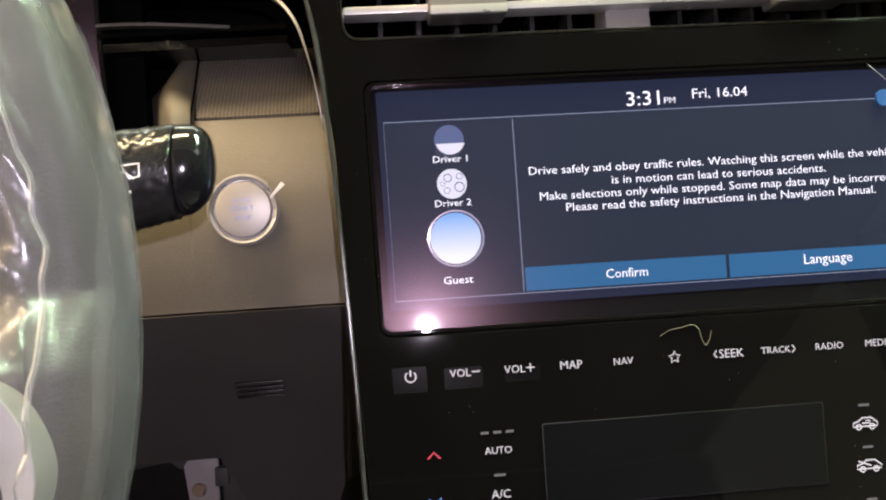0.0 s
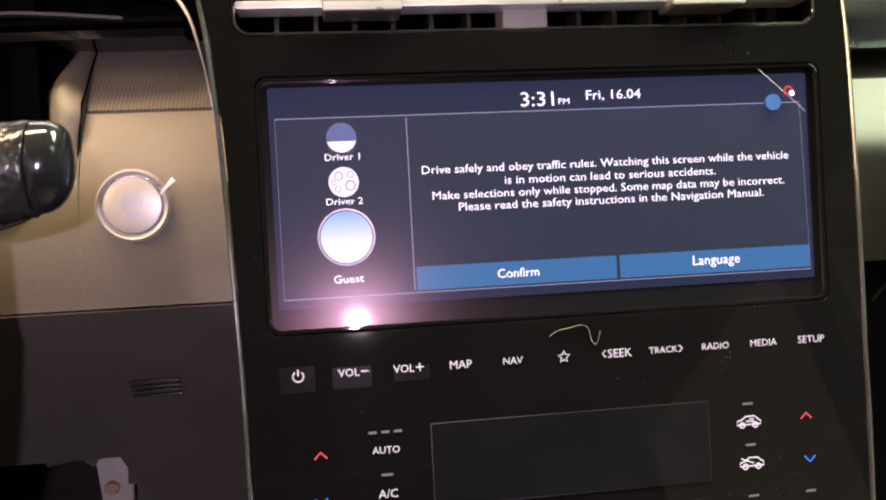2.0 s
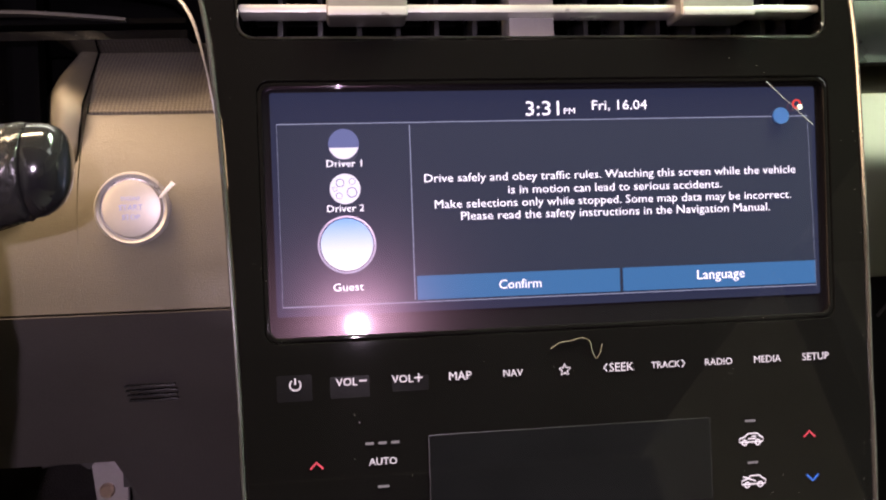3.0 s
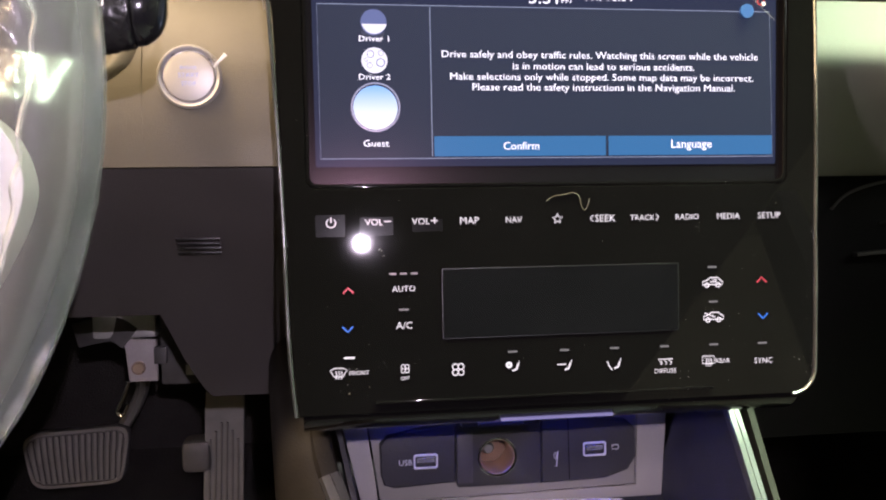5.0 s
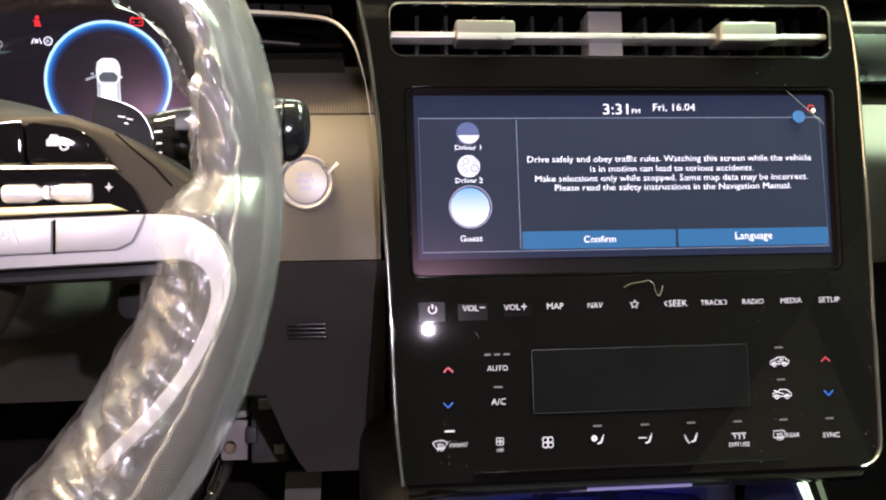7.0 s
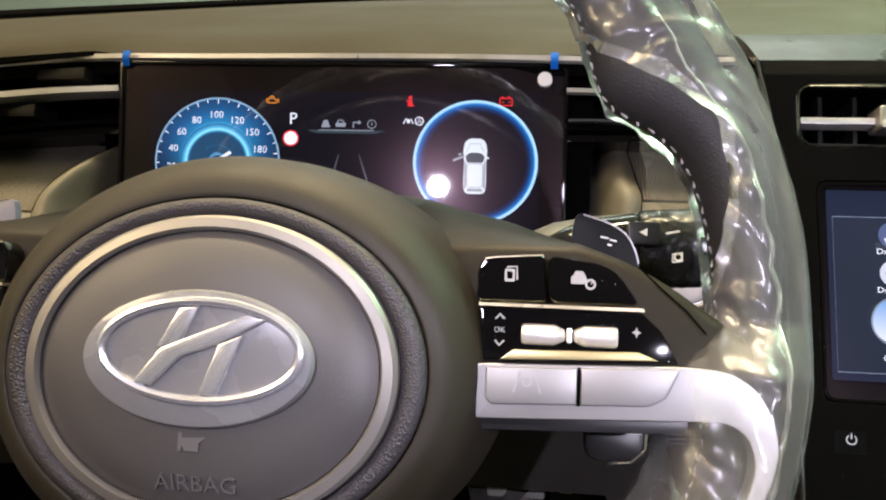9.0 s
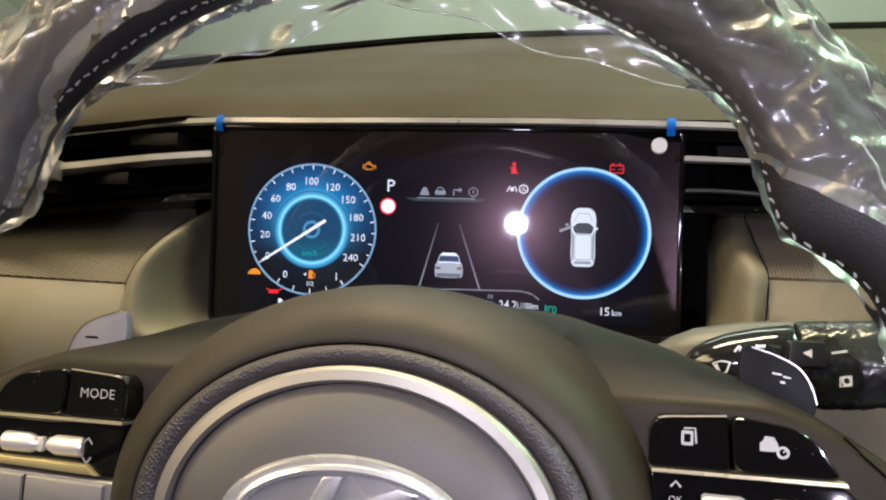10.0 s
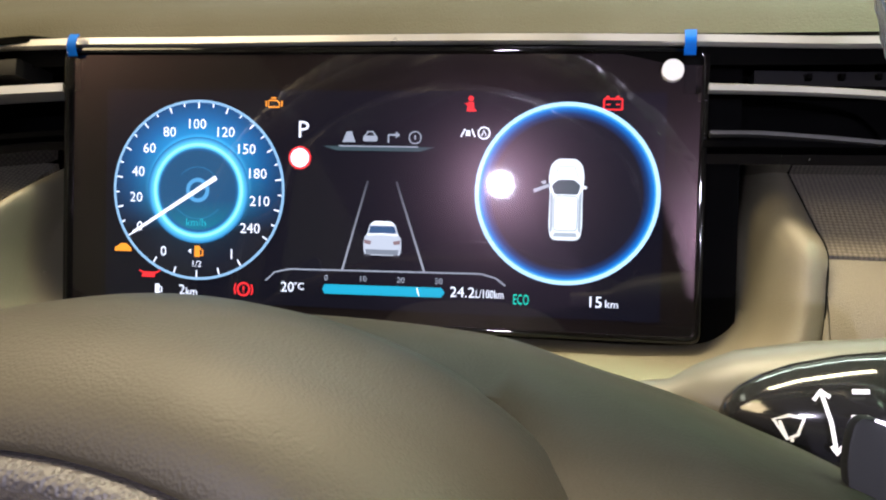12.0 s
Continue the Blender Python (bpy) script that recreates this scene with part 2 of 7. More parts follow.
CABIN = mat("dark_cabin_trim", (0.025, 0.025, 0.025), 0.7)
CONCRETE = mat("workshop_floor_concrete", (0.30, 0.30, 0.27), 0.7, vary=0.2, vary_scale=2)
WALL_PAINT = mat("workshop_wall_paint", (0.62, 0.63, 0.55), 0.7, vary=0.1, vary_scale=2)
LINT = mat("pale_lint", (0.10, 0.09, 0.065), 0.8)
FILM = film_mat("clear_wrap_film", 0.065, (0.76, 0.74, 0.73), 1.1, 0.12)
FILM_OVER = film_mat("milky_overlap_film", 0.045, (0.72, 0.74, 0.82), 0.5, 0.15)
FILM_MID = film_mat("hazy_second_film", 0.03, (0.76, 0.73, 0.68), 0.5, 0.2)
FILM_HEM = film_mat("folded_hem_film", 0.15, (0.78, 0.77, 0.76), 1.6)
RAIL = mat("satin_rail_silver", (0.17, 0.17, 0.16), 0.44, metal=0.8, vary=0.05)
FILM_FLAP = film_mat("clear_hem_film", 0.05, (0.74, 0.76, 0.76), 1.6, 0.2)
FILM_CLEAR = film_mat("clear_sticker_film", 0.0004, (0.7, 0.7, 0.72), 0.03, 0.05)
DARK_SILVER = mat("dull_silver_slider", (0.22, 0.21, 0.195), 0.36, metal=0.6, vary=0.05)
DULL_EDGE = mat("dull_display_edge", (0.035, 0.035, 0.035), 0.5)
EMBLEM = mat("bright_emblem_metal", (0.85, 0.86, 0.90), 0.22, metal=0.75, vary=0.05)

ICON = glow("backlit_white_print", (0.95, 0.93, 0.90), 0.75)
# switched-off LEDs, given a faint grey emission to show on the black
ICON_DIM = glow("faint_grey_led_glow", (0.30, 0.30, 0.28), 0.5)
ICON_RED = glow("backlit_red_print", (0.9, 0.10, 0.12), 0.7)
ICON_BLUE = glow("backlit_blue_print", (0.05, 0.25, 0.9), 0.7)
TXT = glow("screen_white", (0.92, 0.95, 1.0), 1.15)

# ---- building helpers ----
ROOT = {}


def thing(name, label, category, at=(0, 0, 0), m=CAR, group="", kind=""):
    ob = new(name)
    ob.empty_display_size = 0.02
    ob.location = m @ Vector(at)
    ROOT[ob.name] = ob.location.copy()
    return tagged(ob, label, category, group, kind)


BENT = set()


LEAN = 0.09


def bend(bm):
    """The face of the stack leans out towards the cabin at its foot."""
    for v in bm.verts:
        x, y, z = v.co
        f = min(1, max(0, (-0.045 - z) / 0.02))
        cx, cz, d = -0.077 - 0.021 * f, 0.0146 - 0.0626 * f, 0.342 + 0.087 * f
        k = (d + LEAN * z) / d
        z1 = cz + (z - cz) * k
        v.co = (cx + (x - cx) * k, y + LEAN * z1, z1)


def part(name, bm, material, parent=None, label="", m=CAR, smooth=True, angle=28):
    """Links a bmesh, drawn in the frame m, as one mesh under a thing or a part."""
    base = ROOT[parent.name] if parent else Vector()
    if parent and (parent.name in BENT or (parent.parent and parent.parent.name in BENT)):
        bend(bm)
    bmesh.ops.transform(bm, matrix=Matrix.Translation(-base) @ m, verts=bm.verts)
    bmesh.ops.recalc_face_normals(bm, faces=bm.faces)
    me = bpy.data.meshes.new(name)
    bm.to_mesh(me)
    bm.free()
    me.materials.append(material)
    if smooth:
        me.shade_smooth()
        me.set_sharp_from_angle(angle=radians(angle))
    ob = new(name, me)
    if parent:
        ob.parent = parent
        ROOT[ob.name] = base
    return tagged(ob, label)


def setting(name, bm, material, label, category, m=CAR, smooth=True):
    return tagged(part(name, bm, material, None, label, m, smooth), category=category, kind="structure")


def box(x0, x1, y0, y1, z0, z1, bevel=0.0, segs=2, bm=None):
    b = bmesh.new()
    bmesh.ops.create_cube(b, size=1)
    bmesh.ops.scale(b, vec=(x1 - x0, y1 - y0, z1 - z0), verts=b.verts)
    bmesh.ops.translate(b, vec=((x0 + x1) / 2, (y0 + y1) / 2, (z0 + z1) / 2), verts=b.verts)
    if bevel:
        bmesh.ops.bevel(b, geom=b.edges[:], offset=bevel, segments=segs, profile=0.7, affect="EDGES")
    return joined(bm, b)


def joined(bm, b):
    if bm is None:
        return b
    me = bpy.data.meshes.new("joining")
    b.to_mesh(me)
    b.free()
    bm.from_mesh(me)
    bpy.data.meshes.remove(me)
    return bm


def rrect(x0, x1, z0, z1, r, n=6):
    pts = []
    for cx, cz, a0 in ((x1 - r, z1 - r, 0), (x0 + r, z1 - r, 90), (x0 + r, z0 + r, 180), (x1 - r, z0 + r, 270)):
        for i in range(n + 1):
            a = radians(a0 + 90 * i / n)
            pts.append((cx + r * math.cos(a), cz + r * math.sin(a)))
    return pts


def oval(cx, cz, rx, rz, n=48):
    return [(cx + rx * math.cos(2 * math.pi * i / n), cz + rz * math.sin(2 * math.pi * i / n)) for i in range(n)]


def slab(outline, y0, y1, holes=(), bevel=0.0, bm=None, flat=False, segs=2):
    """A plate whose outline lies in x and z, front at y0, back at y1."""
    b = bmesh.new()
    edges = []
    for ring in (outline, *holes):
        vs = [b.verts.new((x, y0, z)) for x, z in ring]
        edges += [b.edges.new((vs[i], vs[(i + 1) % len(vs)])) for i in range(len(vs))]
    if holes:
        bmesh.ops.triangle_fill(b, use_beauty=True, use_dissolve=False, edges=edges, normal=(0, -1, 0))
    else:
        b.faces.new(b.verts[:])
    if not flat:
        top = b.faces[:]
        ex = bmesh.ops.extrude_face_region(b, geom=top)
        moved = [v for v in ex["geom"] if isinstance(v, bmesh.types.BMVert)]
        bmesh.ops.translate(b, vec=(0, y1 - y0, 0), verts=moved)
        if bevel:
            front = [e for e in b.edges if all(abs(v.co.y - y0) < 1e-7 for v in e.verts) and len(e.link_faces) == 2
                     and any(abs(f.normal.y) < 0.5 for f in e.link_faces)]
            b.normal_update()
            front = [e for e in b.edges if all(abs(v.co.y - y0) < 1e-7 for v in e.verts)
                     and len(e.link_faces) == 2 and any(abs(f.normal.y) < 0.5 for f in e.link_faces)]
            bmesh.ops.bevel(b, geom=front, offset=bevel, segments=segs, profile=0.6, affect="EDGES", clamp_overlap=True)
    return joined(bm, b)


def smooth_path(points, n=8, closed=False):
    """Catmull-Rom points through the given ones."""
    p = [Vector(q) for q in points]
    out = []
    count = len(p) if closed else len(p) - 1
    for i in range(count):
        if closed:
            a, b, c, d = p[i - 1], p[i], p[(i + 1) % len(p)], p[(i + 2) % len(p)]
        else:
            a, b, c, d = p[max(i - 1, 0)], p[i], p[i + 1], p[min(i + 2, len(p) - 1)]
        for k in range(n):
            t = k / n
            out.append(0.5 * (2 * b + (c - a) * t + (2 * a - 5 * b + 4 * c - d) * t * t + (3 * b - a - 3 * c + d) * t ** 3))
    if not closed:
        out.append(p[-1])
    return out


def sweep(points, profile, up=(0, -1, 0), n=8, closed=False, bm=None, scale=None, smooth=True):
    """A profile (list of sideways, upward offsets) drawn along a path. up: the direction that the profile's second axis keeps to."""
    path = smooth_path(points, n, closed) if smooth else [Vector(q) for q in points]
    b = bm if bm is not None else bmesh.new()
    rings = []
    up = Vector(up)
    for i, q in enumerate(path):
        a = path[i - 1] if (i or closed) else path[0]
        c = path[(i + 1) % len(path)] if (i + 1 < len(path) or closed) else path[-1]
        way = (c - a).normalized()
        side = way.cross(up).normalized()
        top = side.cross(way).normalized()
        k = scale(i / max(1, len(path) - 1)) if scale else 1.0
        rings.append([b.verts.new(q + side * u * k + top * v * k) for u, v in profile])
    m = len(profile)
    last = len(rings) if closed else len(rings) - 1
    for i in range(last):
        r0, r1 = rings[i], rings[(i + 1) % len(rings)]
        for j in range(m):
            b.faces.new((r0[j], r0[(j + 1) % m], r1[(j + 1) % m], r1[j]))
    if not closed:
        b.faces.new(rings[0])
        b.faces.new(list(reversed(rings[-1])))
    return b


def circle(r, n=12, rz=None):
    return [(r * math.cos(2 * math.pi * i / n), (rz or r) * math.sin(2 * math.pi * i / n)) for i in range(n)]


def sheet(fn, nu, nv, thick=0.004, push=(0, 1, 0)):
    """A curved skin from fn(u, v) with u, v in 0..1, thickened along push."""
    b = bmesh.new()
    g = [[b.verts.new(fn(i / nu, j / nv)) for j in range(nv + 1)] for i in range(nu + 1)]
    for i in range(nu):
        for j in range(nv):
            b.faces.new((g[i][j], g[i + 1][j], g[i + 1][j + 1], g[i][j + 1]))
    ex = bmesh.ops.extrude_face_region(b, geom=b.faces[:])
    moved = [v for v in ex["geom"] if isinstance(v, bmesh.types.BMVert)]
    bmesh.ops.translate(b, vec=Vector(push) * thick, verts=moved)
    return b


def lathe(profile, centre, n=40, bm=None, capped=True):
    """Turns (radius, depth) pairs round an axis along y through centre (x, y, z)."""
    b = bm if bm is not None else bmesh.new()
    cx, cy, cz = centre
    rings = [[b.verts.new((cx + r * math.cos(2 * math.pi * i / n), cy + d, cz + r * math.sin(2 * math.pi * i / n))) for i in range(n)] for r, d in profile]
    for r0, r1 in zip(rings, rings[1:]):
        for i in range(n):
            b.faces.new((r0[i], r0[(i + 1) % n], r1[(i + 1) % n], r1[i]))
    b.faces.new(rings[0])
    if capped:
        b.faces.new(list(reversed(rings[-1])))
    return b


def words(body, x, z, y, width=None, height=None, align="CENTER", depth=0.0, bm=None, slope=0.0, flat=1.0):
    """Lettering in the built-in font, its middle at x, z, flat at the depth y; scaled to a width or a height. slope: how much y grows as z falls; flat: lower letters."""
    cu = bpy.data.curves.new("lettering", "FONT")
    cu.body, cu.size = body, 1.0
    cu.resolution_u = 2
    ob = new("lettering", cu)
    bpy.context.view_layer.update()
    me = bpy.data.meshes.new_from_object(ob.evaluated_get(bpy.context.evaluated_depsgraph_get()))
    bpy.data.objects.remove(ob)
    bpy.data.curves.remove(cu)
    b = bmesh.new()
    b.from_mesh(me)
    bpy.data.meshes.remove(me)
    xs, ys = [v.co.x for v in b.verts], [v.co.y for v in b.verts]
    w, h = max(xs) - min(xs), max(ys) - min(ys)
    sx = width / w if width else height / h
    sy = height / h if height else sx * flat
    cx = {"CENTER": (max(xs) + min(xs)) / 2, "LEFT": min(xs), "RIGHT": max(xs)}[align]
    cy = (max(ys) + min(ys)) / 2
    for v in b.verts:
        v.co = ((v.co.x - cx) * sx + x, y - (v.co.y - cy) * sy * slope, (v.co.y - cy) * sy + z)
    if depth:
        ex = bmesh.ops.extrude_face_region(b, geom=b.faces[:])
        moved = [v for v in ex["geom"] if isinstance(v, bmesh.types.BMVert)]
        bmesh.ops.translate(b, vec=(0, depth, 0), verts=moved)
    return joined(bm, b)


def stroke(points, w, y, bm=None, closed=False):
    """A flat line of width w through points in x, z at depth y."""
    b = bm if bm is not None else bmesh.new()
    p = [Vector((q[0], q[1])) for q in points]
    n = len(p)
    L, R = [], []
    for i, q in enumerate(p):
        a = p[i - 1] if (i or closed) else q
        c = p[(i + 1) % n] if (i + 1 < n or closed) else q
        d = (c - a).normalized()
        s = Vector((-d.y, d.x)) * w / 2
        L.append(b.verts.new((q.x + s.x, y, q.y + s.y)))
        R.append(b.verts.new((q.x - s.x, y, q.y - s.y)))
    for i in range(n if closed else n - 1):
        j = (i + 1) % n
        b.faces.new((L[i], L[j], R[j], R[i]))
    return b


def ring(cx, cz, r0, r1, y, n=64, bm=None, k=1.0):
    b = bm if bm is not None else bmesh.new()
    a = [b.verts.new((x, y, z)) for x, z in oval(cx, cz, r0, r0 * k, n)]
    c = [b.verts.new((x, y, z)) for x, z in oval(cx, cz, r1, r1 * k, n)]
    for i in range(n):
        j = (i + 1) % n
        b.faces.new((a[i], a[j], c[j], c[i]))
    return b


def rounded(poly, r, n=4):
    """The polygon with its corners cut to short arcs."""
    out = []
    for i, p in enumerate(poly):
        a, b = Vector(poly[i - 1]), Vector(poly[(i + 1) % len(poly)])
        p = Vector(p)
        ka = min(r, 0.45 * (a - p).length)
        kb = min(r, 0.45 * (b - p).length)
        q0, q1 = p + (a - p).normalized() * ka, p + (b - p).normalized() * kb
        for k in range(n + 1):
            t = k / n
            q = q0 * (1 - t) ** 2 + p * 2 * t * (1 - t) + q1 * t ** 2
            out.append((q.x, q.y))
    return out


def patch(outline, y, bm=None):
    return slab(outline, y, y, bm=bm, flat=True)

# ---- cabin shell and workshop ----
SPLIT = 0.014   # the middle of the car


def lerp(a, b, t):
    return a + (b - a) * t


setting("ground", box(-8, 8, -6, 9, -0.52, -0.45), CONCRETE, "grey concrete workshop floor", "floor", ROOM)
setting("wall_north", box(-8, 8, 8.0, 8.2, -0.45, 4.5), WALL_PAINT, "pale workshop wall far beyond the windscreen", "wall", ROOM)
setting("wall_south", box(-8, 8, -6.2, -6.0, -0.45, 4.5), WALL_PAINT, "pale workshop wall behind the car", "wall", ROOM)
setting("wall_west", box(-8.2, -8, -6, 8, -0.45, 4.5), WALL_PAINT, "pale workshop wall beside the car", "wall", ROOM)
setting("wall_east", box(8, 8.2, -6, 8, -0.45, 4.5), WALL_PAINT, "pale workshop wall beside the car", "wall", ROOM)
setting("ceiling", box(-8.2, 8.2, -6.2, 8.2, 4.5, 4.7), WALL_PAINT, "pale workshop ceiling", "ceiling", ROOM)

setting("floor", box(-0.76, 0.78, -1.9, 0.62, -0.02, 0.0), CARPET, "black carpet on the car floor", "carpet", ROOM)
setting("wall_cabin_rear", box(-0.76, 0.78, -1.95, -1.9, 0, 1.22), CABIN, "dark rear end of the cabin", "cabin wall", ROOM)
setting("roof_lining", box(-0.72, 0.74, -1.9, -0.28, 1.22, 1.25, 0.01), HEADLINER, "pale cloth roof lining", "roof lining", ROOM)
for side, x in (("west", -0.76), ("east", 0.74)):
    setting("wall_door_" + side, box(x, x + 0.04, -1.9, 0.62, 0, 0.74), CABIN, "dark door panel below the window", "door panel", ROOM)
    setting("wall_pillar_" + side, box(x, x + 0.04, -0.95, -0.85, 0.74, 1.22), CABIN, "dark pillar between the side windows", "pillar", ROOM)
setting("bulkhead", box(-0.76, 0.78, 0.62, 0.66, -0.02, 0.70), CARPET, "black carpeted bulkhead behind the pedals", "bulkhead", ROOM)


def windscreen(u, v):
    x = lerp(-0.76, 0.78, u)
    y = lerp(0.52 - 0.35 * (2 * u - 1) ** 2 * 0.5, -0.28, v)
    return (x, y, lerp(0.765, 1.23, v))


WINDOW = nodes_of("windscreen_glass")[0]
wt = WINDOW.node_tree
wg, wc, wm = wt.nodes.new("ShaderNodeBsdfGlossy"), wt.nodes.new("ShaderNodeBsdfTransparent"), wt.nodes.new("ShaderNodeMixShader")
wg.inputs["Roughness"].default_value = 0.02
wc.inputs[0].default_value = (0.90, 0.95, 0.90, 1)
wm.inputs[0].default_value = 0.06
wt.links.new(wc.outputs[0], wm.inputs[1])
wt.links.new(wg.outputs[0], wm.inputs[2])
wt.links.new(wm.outputs[0], wt.nodes["Material Output"].inputs["Surface"])
pane = setting("window_1", sheet(windscreen, 12, 6, 0.004), WINDOW, "slightly green laminated windscreen", "windscreen", ROOM)
pane.visible_shadow = False


setting("cowl", box(-0.76, 0.78, 0.50, 0.64, 0.730, 0.744), CABIN, "dark cowl panel under the foot of the windscreen", "cowl", ROOM)


# ---- dashboard, in world axes: the soft top pad between silver bar and windscreen ----
# the silver line over instruments and vents: it dips and comes nearer at the driver's far side
SIL = [(-0.768, -0.066, 0.080), (-0.666, -0.019, 0.1197), (-0.605, 0.009, 0.1430), (-0.554, 0.031, 0.1567), (-0.5035, 0.045, 0.1636), (-0.4426, 0.049, 0.1649), (-0.3715, 0.050, 0.1654),
       (-0.3003, 0.050, 0.1651), (-0.2343, 0.049, 0.1636), (-0.1886, 0.047, 0.1617), (-0.1611, 0.045, 0.1611), (-0.1357, 0.037, 0.1590)]
SIL_WORLD = [CAR @ Vector(p) for p in SIL]


def bar_shift(x):
    """How far the silver line lies nearer and lower at x than over the instruments."""
    xs = [p.x for p in SIL_WORLD]
    y = float(np.interp(x, xs[:9], [p.y for p in SIL_WORLD[:9]]))
    z = float(np.interp(x, xs[:9], [p.z for p in SIL_WORLD[:9]]))
    return y - 0.1152, z - 0.7488


def pad_rear(x):
    """The foot of the windscreen, curving forward at both sides."""
    d = abs(x - SPLIT)
    return 0.515 - 0.30 * d * d - 2.2 * max(0, d - 0.42) ** 1.5


def pad_top(u, v):
    x = lerp(-0.75, 0.77, u)
    dy, dz = bar_shift(x)
    y = lerp(0.121 + dy, max(pad_rear(x), 0.15 + dy), v)
    z = 0.752 + 0.012 * math.sin(min(1, v * 1.6) * math.pi * 0.5) - (0.0115 * (1 - v / 0.10) ** 2 if v < 0.10 else 0)
    return (x, y, z + 0.005 + dz * (1 - v) ** 2)


dash = thing("dashboard", "dark grey soft dashboard lit olive by workshop lamps", "dashboard", (0, 0.55, 0.62), ROOM)
part("top_pad", sheet(pad_top, 48, 24, 0.0035, (0, 0, -1)), PAD, dash, "soft grained pad below the windscreen", ROOM)


# black strip that stands in for the shade in the pad's front seam
def seam_shade(u, v):
    x, y, z = pad_top(u, 0)
    return (x, y - 0.002, z + 0.0050 - 0.012 * v)


part("seam_shade_strip", sheet(seam_shade, 48, 2, 0.001, (0, 1, 0)), DEEP_BLACK, dash, "black strip for the shade along the pad's front edge", ROOM)


def rear_bead(u):
    x = lerp(-0.75, 0.77, u)
    return (x, max(pad_rear(x), 0.15 + bar_shift(x)[0]) + 0.004, 0.7675)


part("windscreen_bead", sweep([rear_bead(i / 40) for i in range(41)], circle(0.0070, 10, 0.0075), up=(0, 0, 1), n=2), DEEP_BLACK, dash, "black bead at the foot of the glass", ROOM)

def scuttle(u, v):
    x, y, z = rear_bead(u)
    return (x, lerp(y + 0.002, 0.54, v), 0.752)


part("scuttle", sheet(scuttle, 40, 2, 0.004, (0, 0, -1)), SATIN_BLACK, dash, "black shelf under the foot of the glass", ROOM)

# under-dash core that everything hangs on
part("core", box(-0.75, 0.77, 0.16, 0.30, 0.0, 0.10), DEEP_BLACK, dash, "black inner structure")

# ---- centre stack ----
stack = thing("centre_stack", "piano black centre stack with chrome edges, dusty", "centre console", (0.018, 0, -0.13))
BENT.add(stack.name)
left_edge = [(-0.112, -0.131), (-0.1145, -0.10), (-0.116, -0.05), (-0.1175, 0.0), (-0.120, 0.06), (-0.1235, 0.105), (-0.131, 0.146)]
right_edge = [(0.148, 0.146), (0.1535, 0.11), (0.1555, 0.06), (0.1565, 0.0), (0.1565, -0.06), (0.1562, -0.108)] + [(0.1432 + 0.0128 * math.cos(radians(a)), -0.1182 + 0.0128 * math.sin(radians(a))) for a in range(0, -91, -15)]
fascia = slab(left_edge + right_edge, 0, 0.012, [rrect(-0.1065, 0.1415, -0.0212, 0.0858, 0.005), rrect(-0.114, 0.1415, 0.1025, 0.1345, 0.007)], 0.0012)
part("fascia", fascia, PIANO, stack, angle=6)


def lip(u, v):
    x = lerp(-0.110, 0.148, u)
    a = v * math.pi / 2
    return (x, 0.001 + 0.026 * (1 - math.cos(a)) + 0.09 * max(0, v - 0.75) * 4 * 0.9, -0.1305 - 0.013 * math.sin(a))


part("lower_lip", sheet(lip, 24, 14, 0.003, (0, 0.4, 1)), PIANO, stack, "rounded glossy lower edge")
part("ledge_line", box(-0.075, 0.10, -0.0012, 0.002, -0.1263, -0.1250, 0.0005), PIANO, stack)


def crown(u, v):
    x = lerp(-0.131 - 0.012 * v, 0.148 + 0.012 * v, u)
    return (x, 0.0015 + 0.15 * v, 0.1465 + 0.016 * math.sin(min(1, v * 3) * math.pi / 2) + 0.045 * v)


part("crown", sheet(crown, 16, 16, 0.006, (0, 0, -1)), SATIN_BLACK, stack, "black rounded top of the stack")
for nm, ex, s in (("side_left", left_edge, -1), ("side_right", right_edge, 1)):
    b = bmesh.new()
    pts = ex if s < 0 else ex[::-1]
    a = [b.verts.new((x, 0.0125, z)) for x, z in pts]
    c = [b.verts.new((x + s * 0.002, 0.15, z)) for x, z in pts]
    d = [b.verts.new((x - s * 0.006, 0.15, z)) for x, z in pts]
    e = [b.verts.new((x - s * 0.006, 0.0125, z)) for x, z in pts]
    for r0, r1 in ((a, c), (c, d), (d, e), (e, a)):
        for i in range(len(pts) - 1):
            b.faces.new((r0[i], r0[i + 1], r1[i + 1], r1[i]))
    part("side_panel", b, SATIN_BLACK, stack)
    part("chrome_edge", sweep([(x + s * 0.0014, 0.001, z) for x, z in pts], circle(0.0011, 10, 0.0019)), BRIGHT_EDGE, stack, "thin bright chrome edge")

# screen
bez = slab(rrect(-0.1062, 0.1412, -0.0209, 0.0855, 0.005), 0.0004, 0.004, [rrect(-0.1045, 0.1395, -0.0190, 0.0838, 0.004)], 0.0004)
screen = part("touch_screen", bez, PIANO, stack, "wide lit touch screen showing a safety notice")
part("glass", patch(rrect(-0.1047, 0.1397, -0.0192, 0.0840, 0.004), 0.0030), GLASS_BLACK, screen)
part("lit_area", patch(rrect(-0.1015, 0.1365, -0.0105, 0.0815, 0.001), 0.0027), glow("screen_night_blue", (0.0145, 0.021, 0.043), 1.0), screen)
PANEL = glow_graded("screen_panel_blue", (0.009, 0.017, 0.033), (0.015, 0.023, 0.042), 2, 0.11, 0.18, 1.0)
part("panel", patch(rrect(-0.099, 0.1345, -0.0065, 0.0685, 0.001), 0.0024), PANEL, screen)
LINE = glow("screen_line", (0.35, 0.42, 0.55), 0.6)
